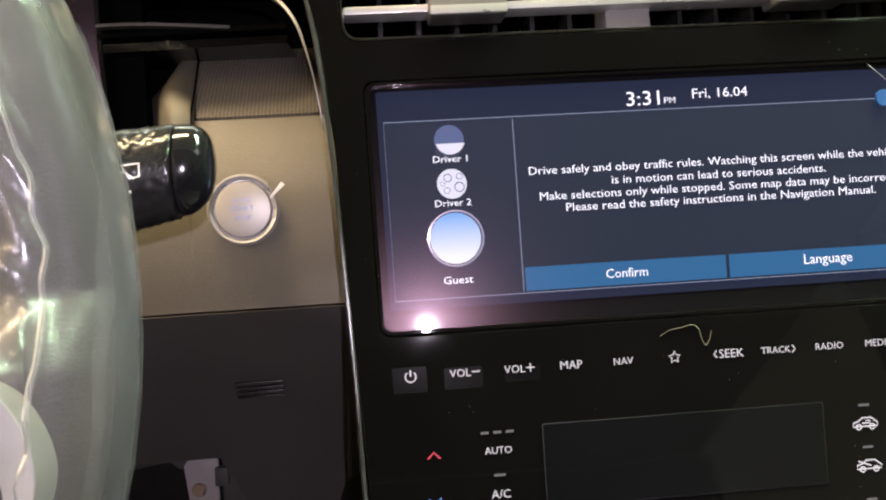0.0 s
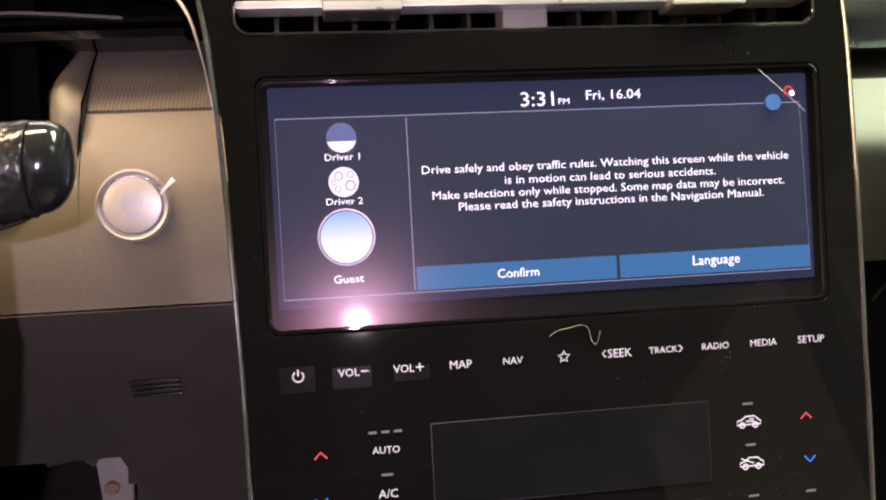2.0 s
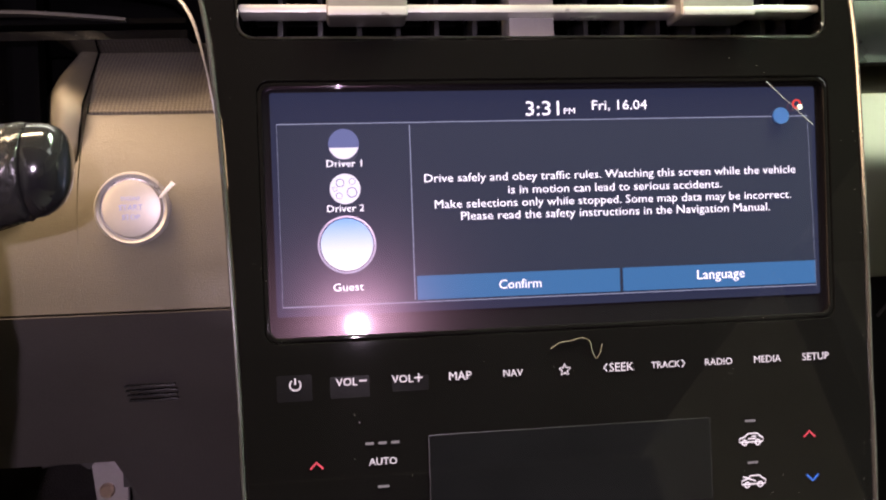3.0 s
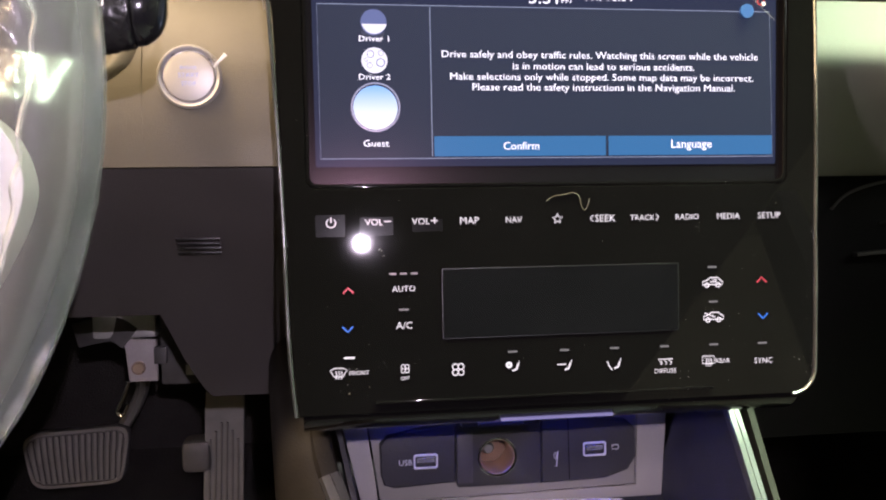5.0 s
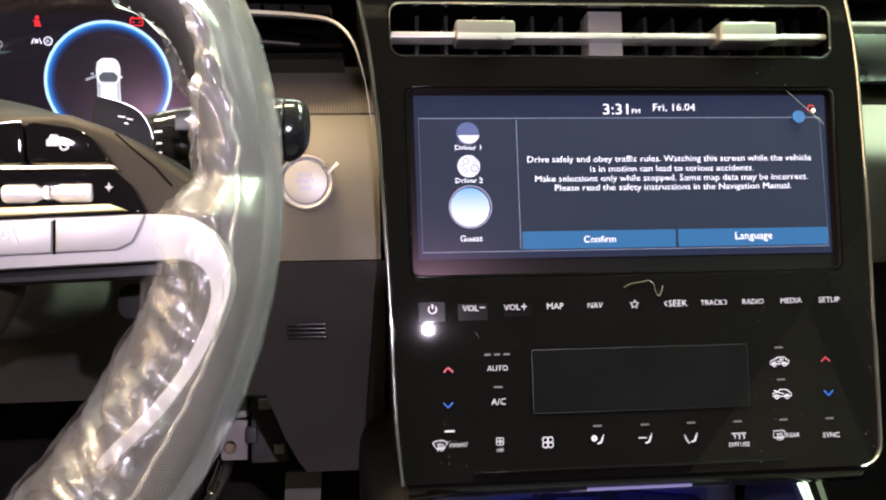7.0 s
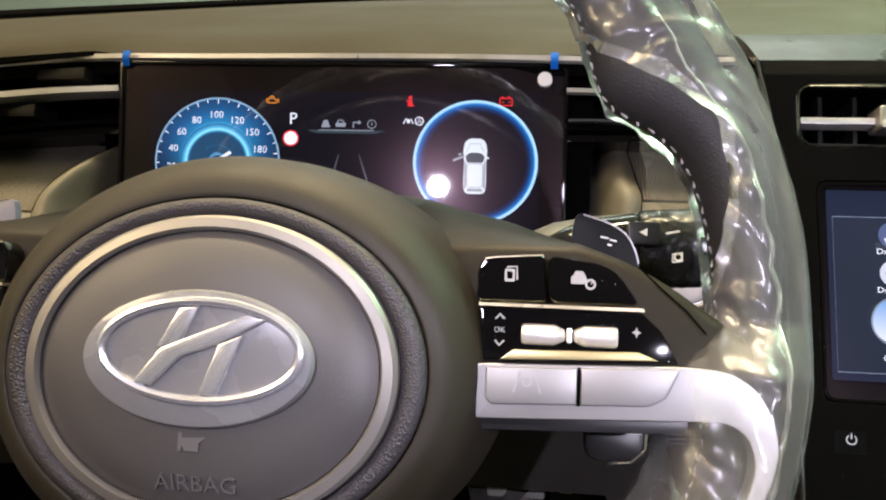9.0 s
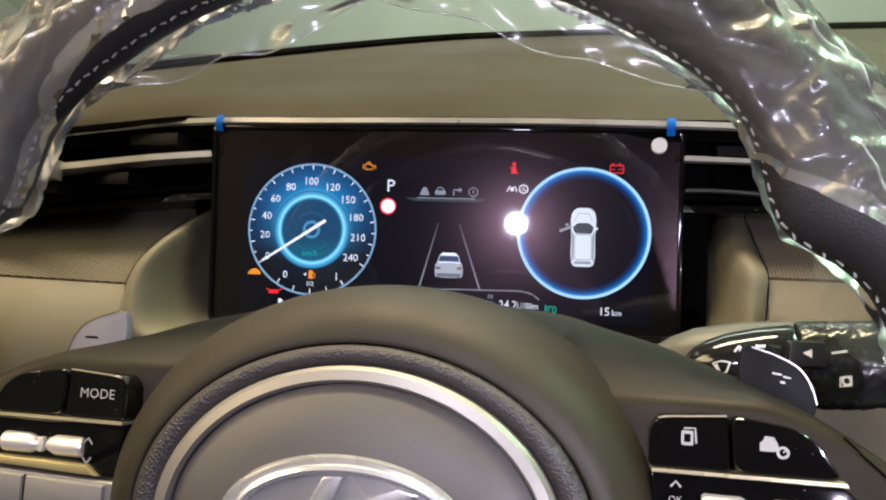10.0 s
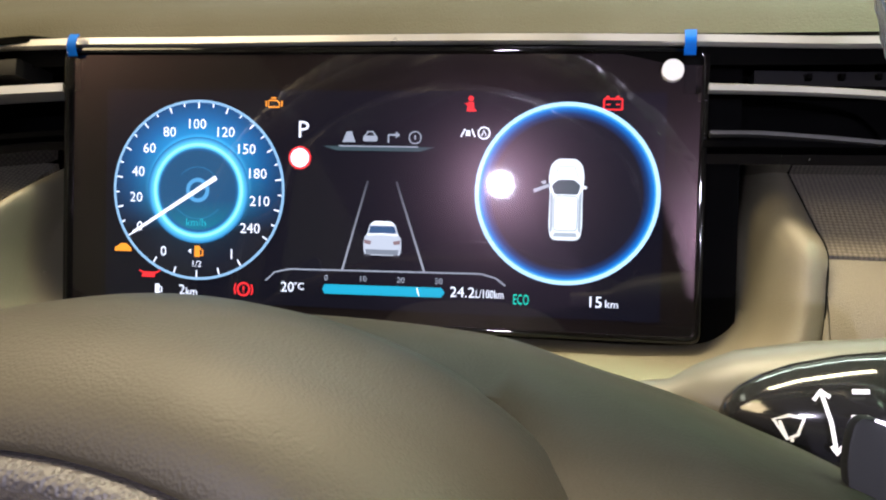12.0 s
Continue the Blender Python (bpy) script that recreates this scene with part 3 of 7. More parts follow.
part("panel_outline", stroke([(-0.099, -0.0065), (-0.099, 0.0685), (0.1325, 0.0685), (0.1345, -0.0065)], 0.0004, 0.0021, closed=True), LINE, screen)
part("divider", stroke([(-0.0445, 0.0675), (-0.0445, -0.0055)], 0.0004, 0.0021), LINE, screen)
KEY = glow("screen_key_blue", (0.025, 0.125, 0.26), 1.0)
for x0, x1, word in ((-0.0435, 0.0442, "Confirm"), (0.0456, 0.1342, "Language")):
    k = part("screen_key", patch(rrect(x0, x1, -0.0056, 0.0044, 0.0004), 0.0021), KEY, screen)
    part("lettering", words(word, (x0 + x1) / 2, -0.0005, 0.0018, width=0.0182 if word[0] == "C" else 0.0218), TXT, k)
for i, (body, x, z, w) in enumerate((("3:31", 0.0125, 0.0735, 0.0145), ("PM", 0.0242, 0.0722, 0.0048), ("Fri, 16.04", 0.0465, 0.0742, 0.0245))):
    bmt = words(body, x, z, 0.0018, width=w, flat=0.88)
    part("lettering", bmt, TXT, screen)
for body, x0, x1, z in (("Drive safely and obey traffic rules. Watching this screen while the vehicle", -0.039, 0.126, 0.0445),
                        ("is in motion can lead to serious accidents.", -0.0035, 0.0915, 0.0394),
                        ("Make selections only while stopped. Some map data may be incorrect.", -0.035, 0.1235, 0.0335),
                        ("Please read the safety instructions in the Navigation Manual.", -0.0240, 0.1135, 0.0283)):
    part("lettering", words(body, (x0 + x1) / 2, z, 0.0018, width=x1 - x0, flat=0.88), TXT, screen)
for body, z, w in (("Driver 1", 0.052, 0.0145), ("Driver 2", 0.0335, 0.0152), ("Guest", 0.001, 0.0125)):
    part("lettering", words(body, -0.072, z, 0.0018, width=w, flat=0.88), TXT, screen)
SKYBLUE = glow_graded("avatar_blue", (0.85, 0.90, 0.95), (0.15, 0.40, 0.80), 2, 0.126, 0.143, 0.9)
SNOW = glow("avatar_snow", (0.85, 0.88, 0.95), 0.8)
SLATE = glow("avatar_slate", (0.10, 0.13, 0.25), 1.0)
a1 = part("profile_picture", patch(oval(-0.072, 0.060, 0.0063, 0.0063), 0.0020), SLATE, screen, "round picture of a dusky snow field")
part("snow", patch([(x, min(z, 0.0585)) for x, z in oval(-0.072, 0.060, 0.0062, 0.0062)], 0.0017), SNOW, a1)
a2 = part("profile_picture", patch(oval(-0.072, 0.0415, 0.0063, 0.0063), 0.0020), SNOW, screen, "round picture with pale circles")
b = bmesh.new()
for dx, dz, r in ((-0.002, 0.0025, 0.0018), (0.003, 0.003, 0.0014), (0.0028, -0.0015, 0.0022), (-0.0025, -0.0028, 0.0014), (-0.0042, 0.0, 0.001)):
    ring(-0.072 + dx, 0.0415 + dz, r, r * 0.8, 0.0017, 20, b)
part("circles", b, SLATE, a2)
a3 = part("profile_picture", patch(oval(-0.072, 0.0185, 0.0108, 0.0108), 0.0020), SKYBLUE, screen, "round picture of clouds under blue sky")
part("rim", ring(-0.072, 0.0185, 0.0112, 0.0120, 0.0017), LINE, a3)
part("film_corner", stroke([(0.113, 0.0835), (0.1345, 0.0640)], 0.00022, 0.0004), GREY_INK, screen, "edge of the protective film")
dot = thing("round_sticker", "round blue sticker on the touch screen's film", "sticker", (0.1195, 0.001, 0.0685))
BENT.add(dot.name)
part("disc", slab(oval(0.1195, 0.0685, 0.0036, 0.0036, 32), 0.0004, 0.0016), BLUE_DOT, dot)
tab = thing("round_sticker", "tiny red and white warning sticker on screen film", "sticker", (0.1268, 0.001, 0.0735))
BENT.add(tab.name)
# the sticker's red ring is given emission, so that it looks lit
part("ring", ring(0.1268, 0.0735, 0.0014, 0.0021, 0.0004, 24), glow("red_sticker_glow", (0.9, 0.08, 0.05), 0.7), tab)
part("disc", slab(oval(0.1284, 0.0722, 0.001, 0.0012, 16), 0.0002, 0.0012), WHITE_DOT, tab)

# touch keys
def key(body, x, z, w, m=ICON):
    return part("key_lettering", words(body, x, z, -0.0004, width=w), m, stack)


for body, x, w in (("VOL", -0.0742, 0.0088), ("VOL", -0.0512, 0.0088), ("MAP", -0.0270, 0.0094), ("NAV", -0.0045, 0.0084), ("SEEK", 0.0428, 0.0108),
                   ("TRACK", 0.0625, 0.0130), ("RADIO", 0.0865, 0.0124), ("MEDIA", 0.109, 0.0124), ("SETUP", 0.1315, 0.0124)):
    key(body, x, -0.0378, w)
b = stroke([(-0.0692, -0.0376), (-0.0660, -0.0376)], 0.0005, -0.0004)
part("minus_sign", b, ICON, stack)
b = stroke([(-0.0462, -0.0376), (-0.0428, -0.0376)], 0.0005, -0.0004)
stroke([(-0.0445, -0.0359), (-0.0445, -0.0393)], 0.0005, -0.00045, b)
part("plus_sign", b, ICON, stack)
part("arrow", stroke([(0.0364, -0.0362), (0.0350, -0.0378), (0.0364, -0.0394)], 0.0005, -0.0004), ICON, stack)
part("arrow", stroke([(0.0697, -0.0362), (0.0711, -0.0378), (0.0697, -0.0394)], 0.0005, -0.0004), ICON, stack)
star = [((0.0026 if i % 2 == 0 else 0.0012) * math.cos(math.pi / 2 + i * math.pi / 5) + 0.0178, (0.0026 if i % 2 == 0 else 0.0012) * math.sin(math.pi / 2 + i * math.pi / 5) - 0.0378) for i in range(10)]
part("star", stroke(star, 0.0005, -0.0004, closed=True), ICON, stack)
arc = [(-0.0950 + 0.0022 * math.cos(radians(a)), -0.0380 + 0.0022 * math.sin(radians(a))) for a in range(125, 416, 15)]
b = stroke(arc, 0.0005, -0.0004)
stroke([(-0.0950, -0.0352), (-0.0950, -0.0378)], 0.0006, -0.00045, b)
part("power_sign", b, ICON, stack)

# climate keys
key("AUTO", -0.0602, -0.0700, 0.0114)
key("A/C", -0.0602, -0.0880, 0.0080)
key("SYNC", 0.1280, -0.1128, 0.0100)
key("FRONT", -0.0826, -0.1104, 0.0096)
key("REAR", 0.1055, -0.1120, 0.0078)
key("DIFFUSE", 0.0742, -0.1160, 0.0116)
key("OFF", -0.0602, -0.1140, 0.0042)
for x in (-0.0655, -0.0602, -0.0549):
    part("led", patch(rrect(x - 0.0017, x + 0.0017, -0.0632, -0.0622, 0.0002), -0.0004), ICON_DIM, stack)
for x, z in ((-0.0602, -0.0802), (-0.0060, -0.1030), (0.0207, -0.1032), (0.0470, -0.1032), (0.0737, -0.1034), (0.1005, -0.1034), (0.1275, -0.1036), (0.0998, -0.0634), (0.1003, -0.0812)):
    part("led", patch(rrect(x - 0.0024, x + 0.0024, z - 0.0005, z + 0.0005, 0.0002), -0.0004), ICON_DIM, stack)
part("led", patch(rrect(-0.0900, -0.0846, -0.1034, -0.1024, 0.0002), -0.0004), ICON, stack, "lit indicator")
for x, z, s, m in ((-0.0872, -0.0702, 1, ICON_RED), (0.1270, -0.0706, 1, ICON_RED), (-0.0878, -0.0890, -1, ICON_BLUE), (0.1278, -0.0895, -1, ICON_BLUE)):
    part("arrow", stroke([(x - 0.0026, z - 0.0013 * s), (x, z + 0.0013 * s), (x + 0.0026, z - 0.0013 * s)], 0.0008, -0.0004), m, stack)


def car_sign(x, z, inner):
    body = [(-0.0055, -0.0012), (-0.0052, 0.0004), (-0.0030, 0.0010), (-0.0012, 0.0024), (0.0028, 0.0024), (0.0044, 0.0010), (0.0055, 0.0004), (0.0055, -0.0012)]
    b = stroke([(x + p, z + q) for p, q in body], 0.0006, -0.0004, closed=True)
    ring(x - 0.0030, z - 0.0014, 0.0008, 0.0014, -0.00045, 16, b)
    ring(x + 0.0030, z - 0.0014, 0.0008, 0.0014, -0.00045, 16, b)
    stroke([(x + p, z + q) for p, q in inner], 0.0006, -0.0005, b)
    return part("car_sign", b, ICON, stack)


car_sign(0.0998, -0.0712, [(-0.0014, 0.0002), (0.0022, 0.0002), (0.0022, 0.0012), (0.0002, 0.0012)])
car_sign(0.1003, -0.0892, [(-0.0048, 0.0022), (0.0010, 0.0)])


def fan_sign(x, z, r):
    b = bmesh.new()
    for k in range(4):
        a = radians(45 + 90 * k)
        ring(x + r * 0.55 * math.cos(a), z + r * 0.55 * math.sin(a), r * 0.32, r * 0.48, -0.0004 - 0.00003 * k, 18, b)
    return part("fan_sign", b, ICON, stack)


fan_sign(-0.0602, -0.1093, 0.0025)
fan_sign(-0.0338, -0.1108, 0.0036)


def screen_sign(x, z, curved):
    top = [(-0.0040, 0.0016), (-0.002, 0.0026), (0.002, 0.0026), (0.0040, 0.0016), (0.0022, -0.0014), (-0.0022, -0.0014)] if curved else [(-0.0032, 0.0024), (0.0032, 0.0024), (0.0032, -0.0014), (-0.0032, -0.0014)]
    b = stroke([(x + p, z + q) for p, q in top], 0.0005, -0.0004, closed=True)
    for k in (-1, 0, 1):
        stroke([(x + k * 0.0013, z + 0.0013), (x + k * 0.0013 + 0.0004, z - 0.0005), (x + k * 0.0013, z - 0.0028)], 0.0005, -0.00045 - 0.00002 * k, b)
    return part("heated_glass_sign", b, ICON, stack)


screen_sign(-0.0927, -0.1104, True)
screen_sign(0.0975, -0.1118, False)


def seat_sign(x, z, top, level, low):
    b = stroke([(x + 0.0034, z + 0.0022), (x + 0.0024, z - 0.0008), (x + 0.0004, z - 0.0014)], 0.0010, -0.0004)
    stroke([(x + 0.0036, z + 0.0030), (x + 0.0040, z + 0.0030)], 0.0012, -0.00042, b)
    if top:
        ring(x - 0.0014, z + 0.0016, 0.0004, 0.0017, -0.00046, 14, b)
    if level:
        stroke([(x - 0.0036, z + 0.0014), (x + 0.0010, z + 0.0014)], 0.0006, -0.00048, b)
    if low:
        stroke([(x - 0.0034, z + 0.0024), (x - 0.0024, z), (x - 0.0008, z - 0.0022)], 0.0006, -0.0005, b)
    return part("seat_sign", b, ICON, stack)


seat_sign(-0.0066, -0.1112, True, False, False)
seat_sign(0.0204, -0.1118, False, True, False)
seat_sign(0.0464, -0.1122, False, False, True)
b = stroke([(0.0700, -0.1100), (0.0784, -0.1100)], 0.0005, -0.0004)
for k in (-1, 0, 1):
    stroke([(0.0742 + k * 0.0026 - 0.0007, -0.1108), (0.0742 + k * 0.0026 + 0.0007, -0.1116), (0.0742 + k * 0.0026, -0.1130)], 0.0005, -0.00045, b)
part("diffuse_sign", b, ICON, stack)

# inset climate display
part("climate_display", slab(rrect(-0.0408, 0.0812, -0.0950, -0.0612, 0.0006), -0.0005, 0.001), mat("smoky_display_glass", (0.005, 0.005, 0.006), 0.06, vary=0.3, specks=0.25, rough_vary=0.02, spec=0.45), stack, "dark inset climate display, switched off")
part("display_edge", stroke(rrect(-0.0410, 0.0814, -0.0952, -0.0610, 0.0006, 2), 0.0003, -0.0003, closed=True), mat("black_display_edge", (0.014, 0.014, 0.014), 0.4), stack)

# centre air vent
vent = thing("centre_air_vent", "black air vent with silver blade and sliders", "air vent", (0.014, 0.005, 0.1185))
BENT.add(vent.name)
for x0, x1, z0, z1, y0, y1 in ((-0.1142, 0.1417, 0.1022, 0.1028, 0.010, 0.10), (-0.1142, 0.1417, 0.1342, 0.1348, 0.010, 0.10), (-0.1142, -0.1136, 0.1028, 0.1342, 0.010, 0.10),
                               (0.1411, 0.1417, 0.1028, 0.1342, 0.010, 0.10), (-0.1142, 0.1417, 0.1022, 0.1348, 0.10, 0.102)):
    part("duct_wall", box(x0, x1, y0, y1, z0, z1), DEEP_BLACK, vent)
part("rim", sweep([(x, 0.0005, z) for x, z in rrect(-0.1132, 0.1407, 0.1033, 0.1337, 0.0065, 5)], circle(0.0007, 6), closed=True, smooth=False), CHROME, vent)
part("blade", slab(rrect(-0.1128, 0.1403, 0.1146, 0.1180, 0.0012, 3), 0.003, 0.016, bevel=0.0008), SILVER, vent, "satin silver horizontal blade")
louvre = box(-0.001, 0.001, 0.022, 0.050, 0.1035, 0.1335)
first = part("louvre", louvre, SATIN_BLACK, vent)
for i in range(14):
    o = new("louvre", first.data)
    o.parent = vent
    o.location = (-0.100 + i * 0.0175, 0, 0)
first.location = (0.138, 0, 0)
for x in (-0.0605, 0.0900):
    k = part("slider", box(x - 0.0165, x + 0.0165, -0.004, 0.014, 0.1112, 0.1226, 0.002, 3), DARK_SILVER, vent, "silver vent slider")
    part("slider_lip", box(x - 0.0160, x + 0.0160, -0.0052, -0.0038, 0.1114, 0.1150, 0.0006), SILVER, k)
part("tab", box(0.0015, 0.0215, 0.012, 0.030, 0.1036, 0.1335, 0.001), GREY_TRIM, vent, "grey vane in the middle of the vent")

# ---- dash front: leather, fabric, knee panels ----
def dash_y(x, z=0.05):
    """How the front of the dash leans, and bows towards the cabin at the driver's far side."""
    return 0.0395 + 0.22 * (z - 0.05) - 0.35 * max(0, -0.47 - x) - 0.02 * max(0, x - 0.25)


def crown_y(v):
    """The leather rolls back towards the ledge above."""
    return 0.007 * max(0, (v - 0.45) / 0.55) ** 2


def band(x0, x1, z0, z1, out=0.0, nu=20, nv=8, thick=0.02, roll=0.0, slant0=0.0, slant1=0.0):
    def fn(u, v):
        z = lerp(z0, z1, v)
        x = lerp(x0 + slant0 * v, x1 + slant1 * v, u)
        bulge = 0.004 * math.sin(v * math.pi)
        return (x, dash_y(x, z) - out - bulge + roll * (1 - v) ** 2 + crown_y(v), z)
    return sheet(fn, nu, nv, thick)


part("leather_panel", band(-0.1886, -0.1215, -0.0075, 0.0825, 0.0, roll=0.012, slant0=0.0010), LEATHER, dash, "grained grey leather panel")


def shelf(x0, x1, z0, z1, y1, skew0=0.0, skew1=0.0):
    """The fabric-covered ledge that runs back under the air vents."""
    def fn(u, v):
        x = lerp(x0 + skew0 * v, x1 + skew1 * v, u)
        y = lerp(dash_y(x, z0) + 0.006, y1 + dash_y(x, z0) - 0.047, v)
        return (x, y, lerp(z0, z1, v) + 0.003 * math.sin(v * math.pi))
    return sheet(fn, 16, 8, 0.01, (0, 0.4, -1))


part("fabric_strip", shelf(-0.1868, -0.1215, 0.0832, 0.1285, 0.110, -0.008), FABRIC, dash, "ledge of woven grey fabric")
part("leather_panel", band(-0.752, -0.5340, -0.0075, 0.0625, 0.0, roll=0.012, slant1=-0.001), LEATHER, dash, "grained grey leather panel")
part("fabric_strip", shelf(-0.752, -0.5395, 0.0632, 0.1150, 0.105, 0, 0.010), FABRIC, dash, "ledge of woven grey fabric")
part("fabric_strip", shelf(0.159, 0.77, 0.0865, 0.1225, 0.105), FABRIC, dash, "ledge of woven grey fabric")


def glove_face(u, v):
    x = lerp(0.159, 0.77, u)
    z = lerp(0.0855, -0.040, v)
    return (x, 0.044 - 0.004 * math.sin(v * 3.14) + 0.16 * max(0, (v - 0.24) / 0.76) ** 1.8, z)


part("leather_panel", sheet(glove_face, 20, 20, 0.02), mat("smooth_dash_panel", (0.29, 0.28, 0.25), 0.6, grain=(1500, 0.08), vary=0.05), dash, "pale-lit smooth panel above the glovebox")


def glove_lid(u, v):
    x = lerp(0.159, 0.77, u)
    z = lerp(-0.006, -0.20, v)
    return (x, 0.128 - 0.012 * math.sin(v * 3.14 * 0.8) + 0.03 * v * v, z)


glove = thing("glovebox", "black plastic glovebox with a recessed handle", "glovebox", (0.45, 0.10, -0.10))
part("lid", sheet(glove_lid, 20, 14, 0.02), mat("black_lid_plastic", (0.005, 0.0045, 0.0045), 0.6, grain=(1400, 0.3), spec=0.1), glove)
part("lid_gap", sweep([(0.245, 0.1195, -0.035), (0.258, 0.1195, -0.024), (0.285, 0.1200, -0.0165), (0.32, 0.1205, -0.013), (0.45, 0.121, -0.011), (0.72, 0.121, -0.011)], circle(0.0011, 6)), KNEE, glove)
part("handle", sweep([(0.262, 0.1165, -0.0664), (0.30, 0.1160, -0.0642), (0.40, 0.1155, -0.0630), (0.48, 0.1155, -0.0640)], [(-0.0012, -0.004), (0.0012, -0.004), (0.0012, 0.0008), (-0.0012, 0.0008)], n=4), KNEE, glove, "thin lip of the recessed handle")
part("handle_brow", sweep([(0.280, 0.1185, -0.0450), (0.31, 0.1180, -0.0420), (0.40, 0.1175, -0.0405), (0.47, 0.1175, -0.0415)], circle(0.0007, 6), n=4), SATIN_BLACK, glove)


# arch of soft skin round the instrument recess
def arch_side(x, z, back=0.0):
    return Vector((x, dash_y(x, z) + back, z))


# seam side (outer) and recess side (inner) of the right half, then the left half
OUT_R = [(-0.1935, 0.1270, 0.0476), (-0.1908, 0.1055, 0.0238), (-0.1893, 0.0940, 0.0112), (-0.1880, 0.0838, 0), (-0.1888, 0.0690, 0), (-0.1915, 0.0500, 0), (-0.1990, 0.0400, 0), (-0.2130, 0.0322, 0), (-0.235, 0.0275, 0), (-0.275, 0.0245, 0)]
IN_R = [(-0.2075, 0.1250, 0.0500), (-0.2100, 0.1130, 0.0290), (-0.2105, 0.1000, 0.0110), (-0.2095, 0.0890, 0.0050), (-0.2088, 0.0730, 0.004), (-0.2102, 0.0590, 0.004), (-0.2150, 0.0490, 0.004), (-0.2250, 0.0428, 0.004), (-0.245, 0.0410, 0.004), (-0.28, 0.0405, 0.004)]
OUT_L = [(-0.46, 0.0245, 0), (-0.4950, 0.0250, 0), (-0.5130, 0.0275, 0), (-0.5230, 0.0300, 0), (-0.5300, 0.0350, 0), (-0.5340, 0.0450, 0), (-0.5355, 0.0630, 0), (-0.5320, 0.0780, 0.002), (-0.5255, 0.0950, 0.014), (-0.518, 0.1120, 0.034)]
IN_L = [(-0.45, 0.0405, 0.004), (-0.4850, 0.0395, 0.004), (-0.4990, 0.0390, 0.004), (-0.5070, 0.0405, 0.004), (-0.5135, 0.0450, 0.004), (-0.5170, 0.0540, 0.004), (-0.5180, 0.0680, 0.004), (-0.5160, 0.0820, 0.006), (-0.5100, 0.0990, 0.014), (-0.505, 0.1140, 0.034)]
inner = smooth_path([arch_side(*p) for p in IN_R + IN_L], 7)
outer = smooth_path([arch_side(*p) for p in OUT_R + OUT_L], 7)
ARCH = list(zip(inner, outer))


def arch_skin(u, v):
    """From deep in the recess (v = 0), round the rolled edge, over the face to the seam (v = 1)."""
    i = min(int(u * (len(ARCH) - 1) + 0.5), len(ARCH) - 1)
    p, q = ARCH[i]
    if v < 0.35:
        d = 1 - v / 0.35
        mid = Vector((lerp(p.x, -0.362, 0.10 * d), p.y + 0.024 + 0.034 * d, p.z + (0.016 * d if p.z < 0.06 else 0.004 * d)))
        return mid
    f = (v - 0.35) / 0.65
    w = p.lerp(q, f)
    return Vector((w.x, w.y - 0.0075 * math.sin(math.pi * min(1, f * 0.80 + 0.10)) ** 0.8 + 0.0030 + 0.021 * max(0, 1 - f / 0.72) ** 2, w.z))


part("instrument_arch", sheet(arch_skin, len(ARCH) - 1, 26, 0.008), LEATHER, dash, "rounded olive-lit skin round the instrument recess", angle=60)
part("arch_seam", sweep([q + Vector((0, 0.0005, 0)) for p, q in ARCH[::4]], circle(0.0006, 6), n=3), DEEP_BLACK, dash, "dark gap beside the arch")
# leather below the arch, from seam to knee panel
def under_arch(u, v):
    i = min(int(u * (len(ARCH) - 1) + 0.5), len(ARCH) - 1)
    q = ARCH[i][1]
    x = q.x
    top = q.z - 0.0004
    z = lerp(top, -0.0075, v)
    w = (z + 0.0075) / 0.09
    return (x, dash_y(x, z) - 0.004 * math.sin(math.pi * w) + 0.012 * (1 - w) ** 2 + crown_y(w), z)


LOWER = [i for i, (p, q) in enumerate(ARCH) if q.z < 0.075]
i0, i1 = LOWER[0], LOWER[-1]
part("leather_panel", sheet(lambda u, v: under_arch(lerp(i0, i1, u) / (len(ARCH) - 1), v), i1 - i0, 8, 0.01), LEATHER, dash, "grained grey leather below the arch", angle=60)


def knee(u, v):
    x = lerp(-0.752, -0.119, u ** 0.8)
    low = -0.0925 - 0.0605 * min(1, max(0, (x + 0.196) / 0.020)) ** 0.6
    z = lerp(-0.0085, low, v)
    y = dash_y(x, 0) + 0.006 + 1.15 * (-0.0085 - z) - 2.0 * (-0.0085 - z) ** 2
    return (x, y, z)


part("knee_panel", sheet(knee, 110, 14, 0.012), KNEE, dash, "dark grained knee panel")
for i in range(4):
    z = -0.0455 - i * 0.0027
    y = 0.0295 + 1.15 * (-0.0085 - z) - 2.0 * (-0.0085 - z) ** 2
    part("sensor_slot", box(-0.1795, -0.1560, y - 0.0026, y + 0.002, z - 0.0005, z + 0.0005, 0.0003), SATIN_BLACK, dash)

# black band above: side vents and their silver lines
bar = thing("silver_trim_bar", "satin silver trim line over instruments and vents", "trim", (-0.37, 0.04, 0.164))
part("bar", sweep(SIL, [(-0.0017, -0.003), (0.0017, -0.003), (0.0020, 0.0), (0.0014, 0.0020), (-0.0014, 0.0020), (-0.0020, 0.0)], n=6), SILVER, bar)
SIDE = [(-0.2310, 0.047, 0.1443), (-0.196, 0.046, 0.1430), (-0.166, 0.043, 0.1402), (-0.147, 0.037, 0.1345), (-0.1360, 0.029, 0.1205), (-0.1300, 0.023, 0.100), (-0.1272, 0.022, 0.084), (-0.1256, 0.025, 0.070)]
part("side_line", sweep(SIDE, [(-0.0015, -0.003), (0.0015, -0.003), (0.0018, 0.0), (0.0012, 0.0018), (-0.0012, 0.0018), (-0.0018, 0.0)], n=8, scale=lambda t: 1 - 0.8 * min(1, t * 1.3) ** 1.2), SATIN_SILVER, bar, "silver line that bends down beside the stack")


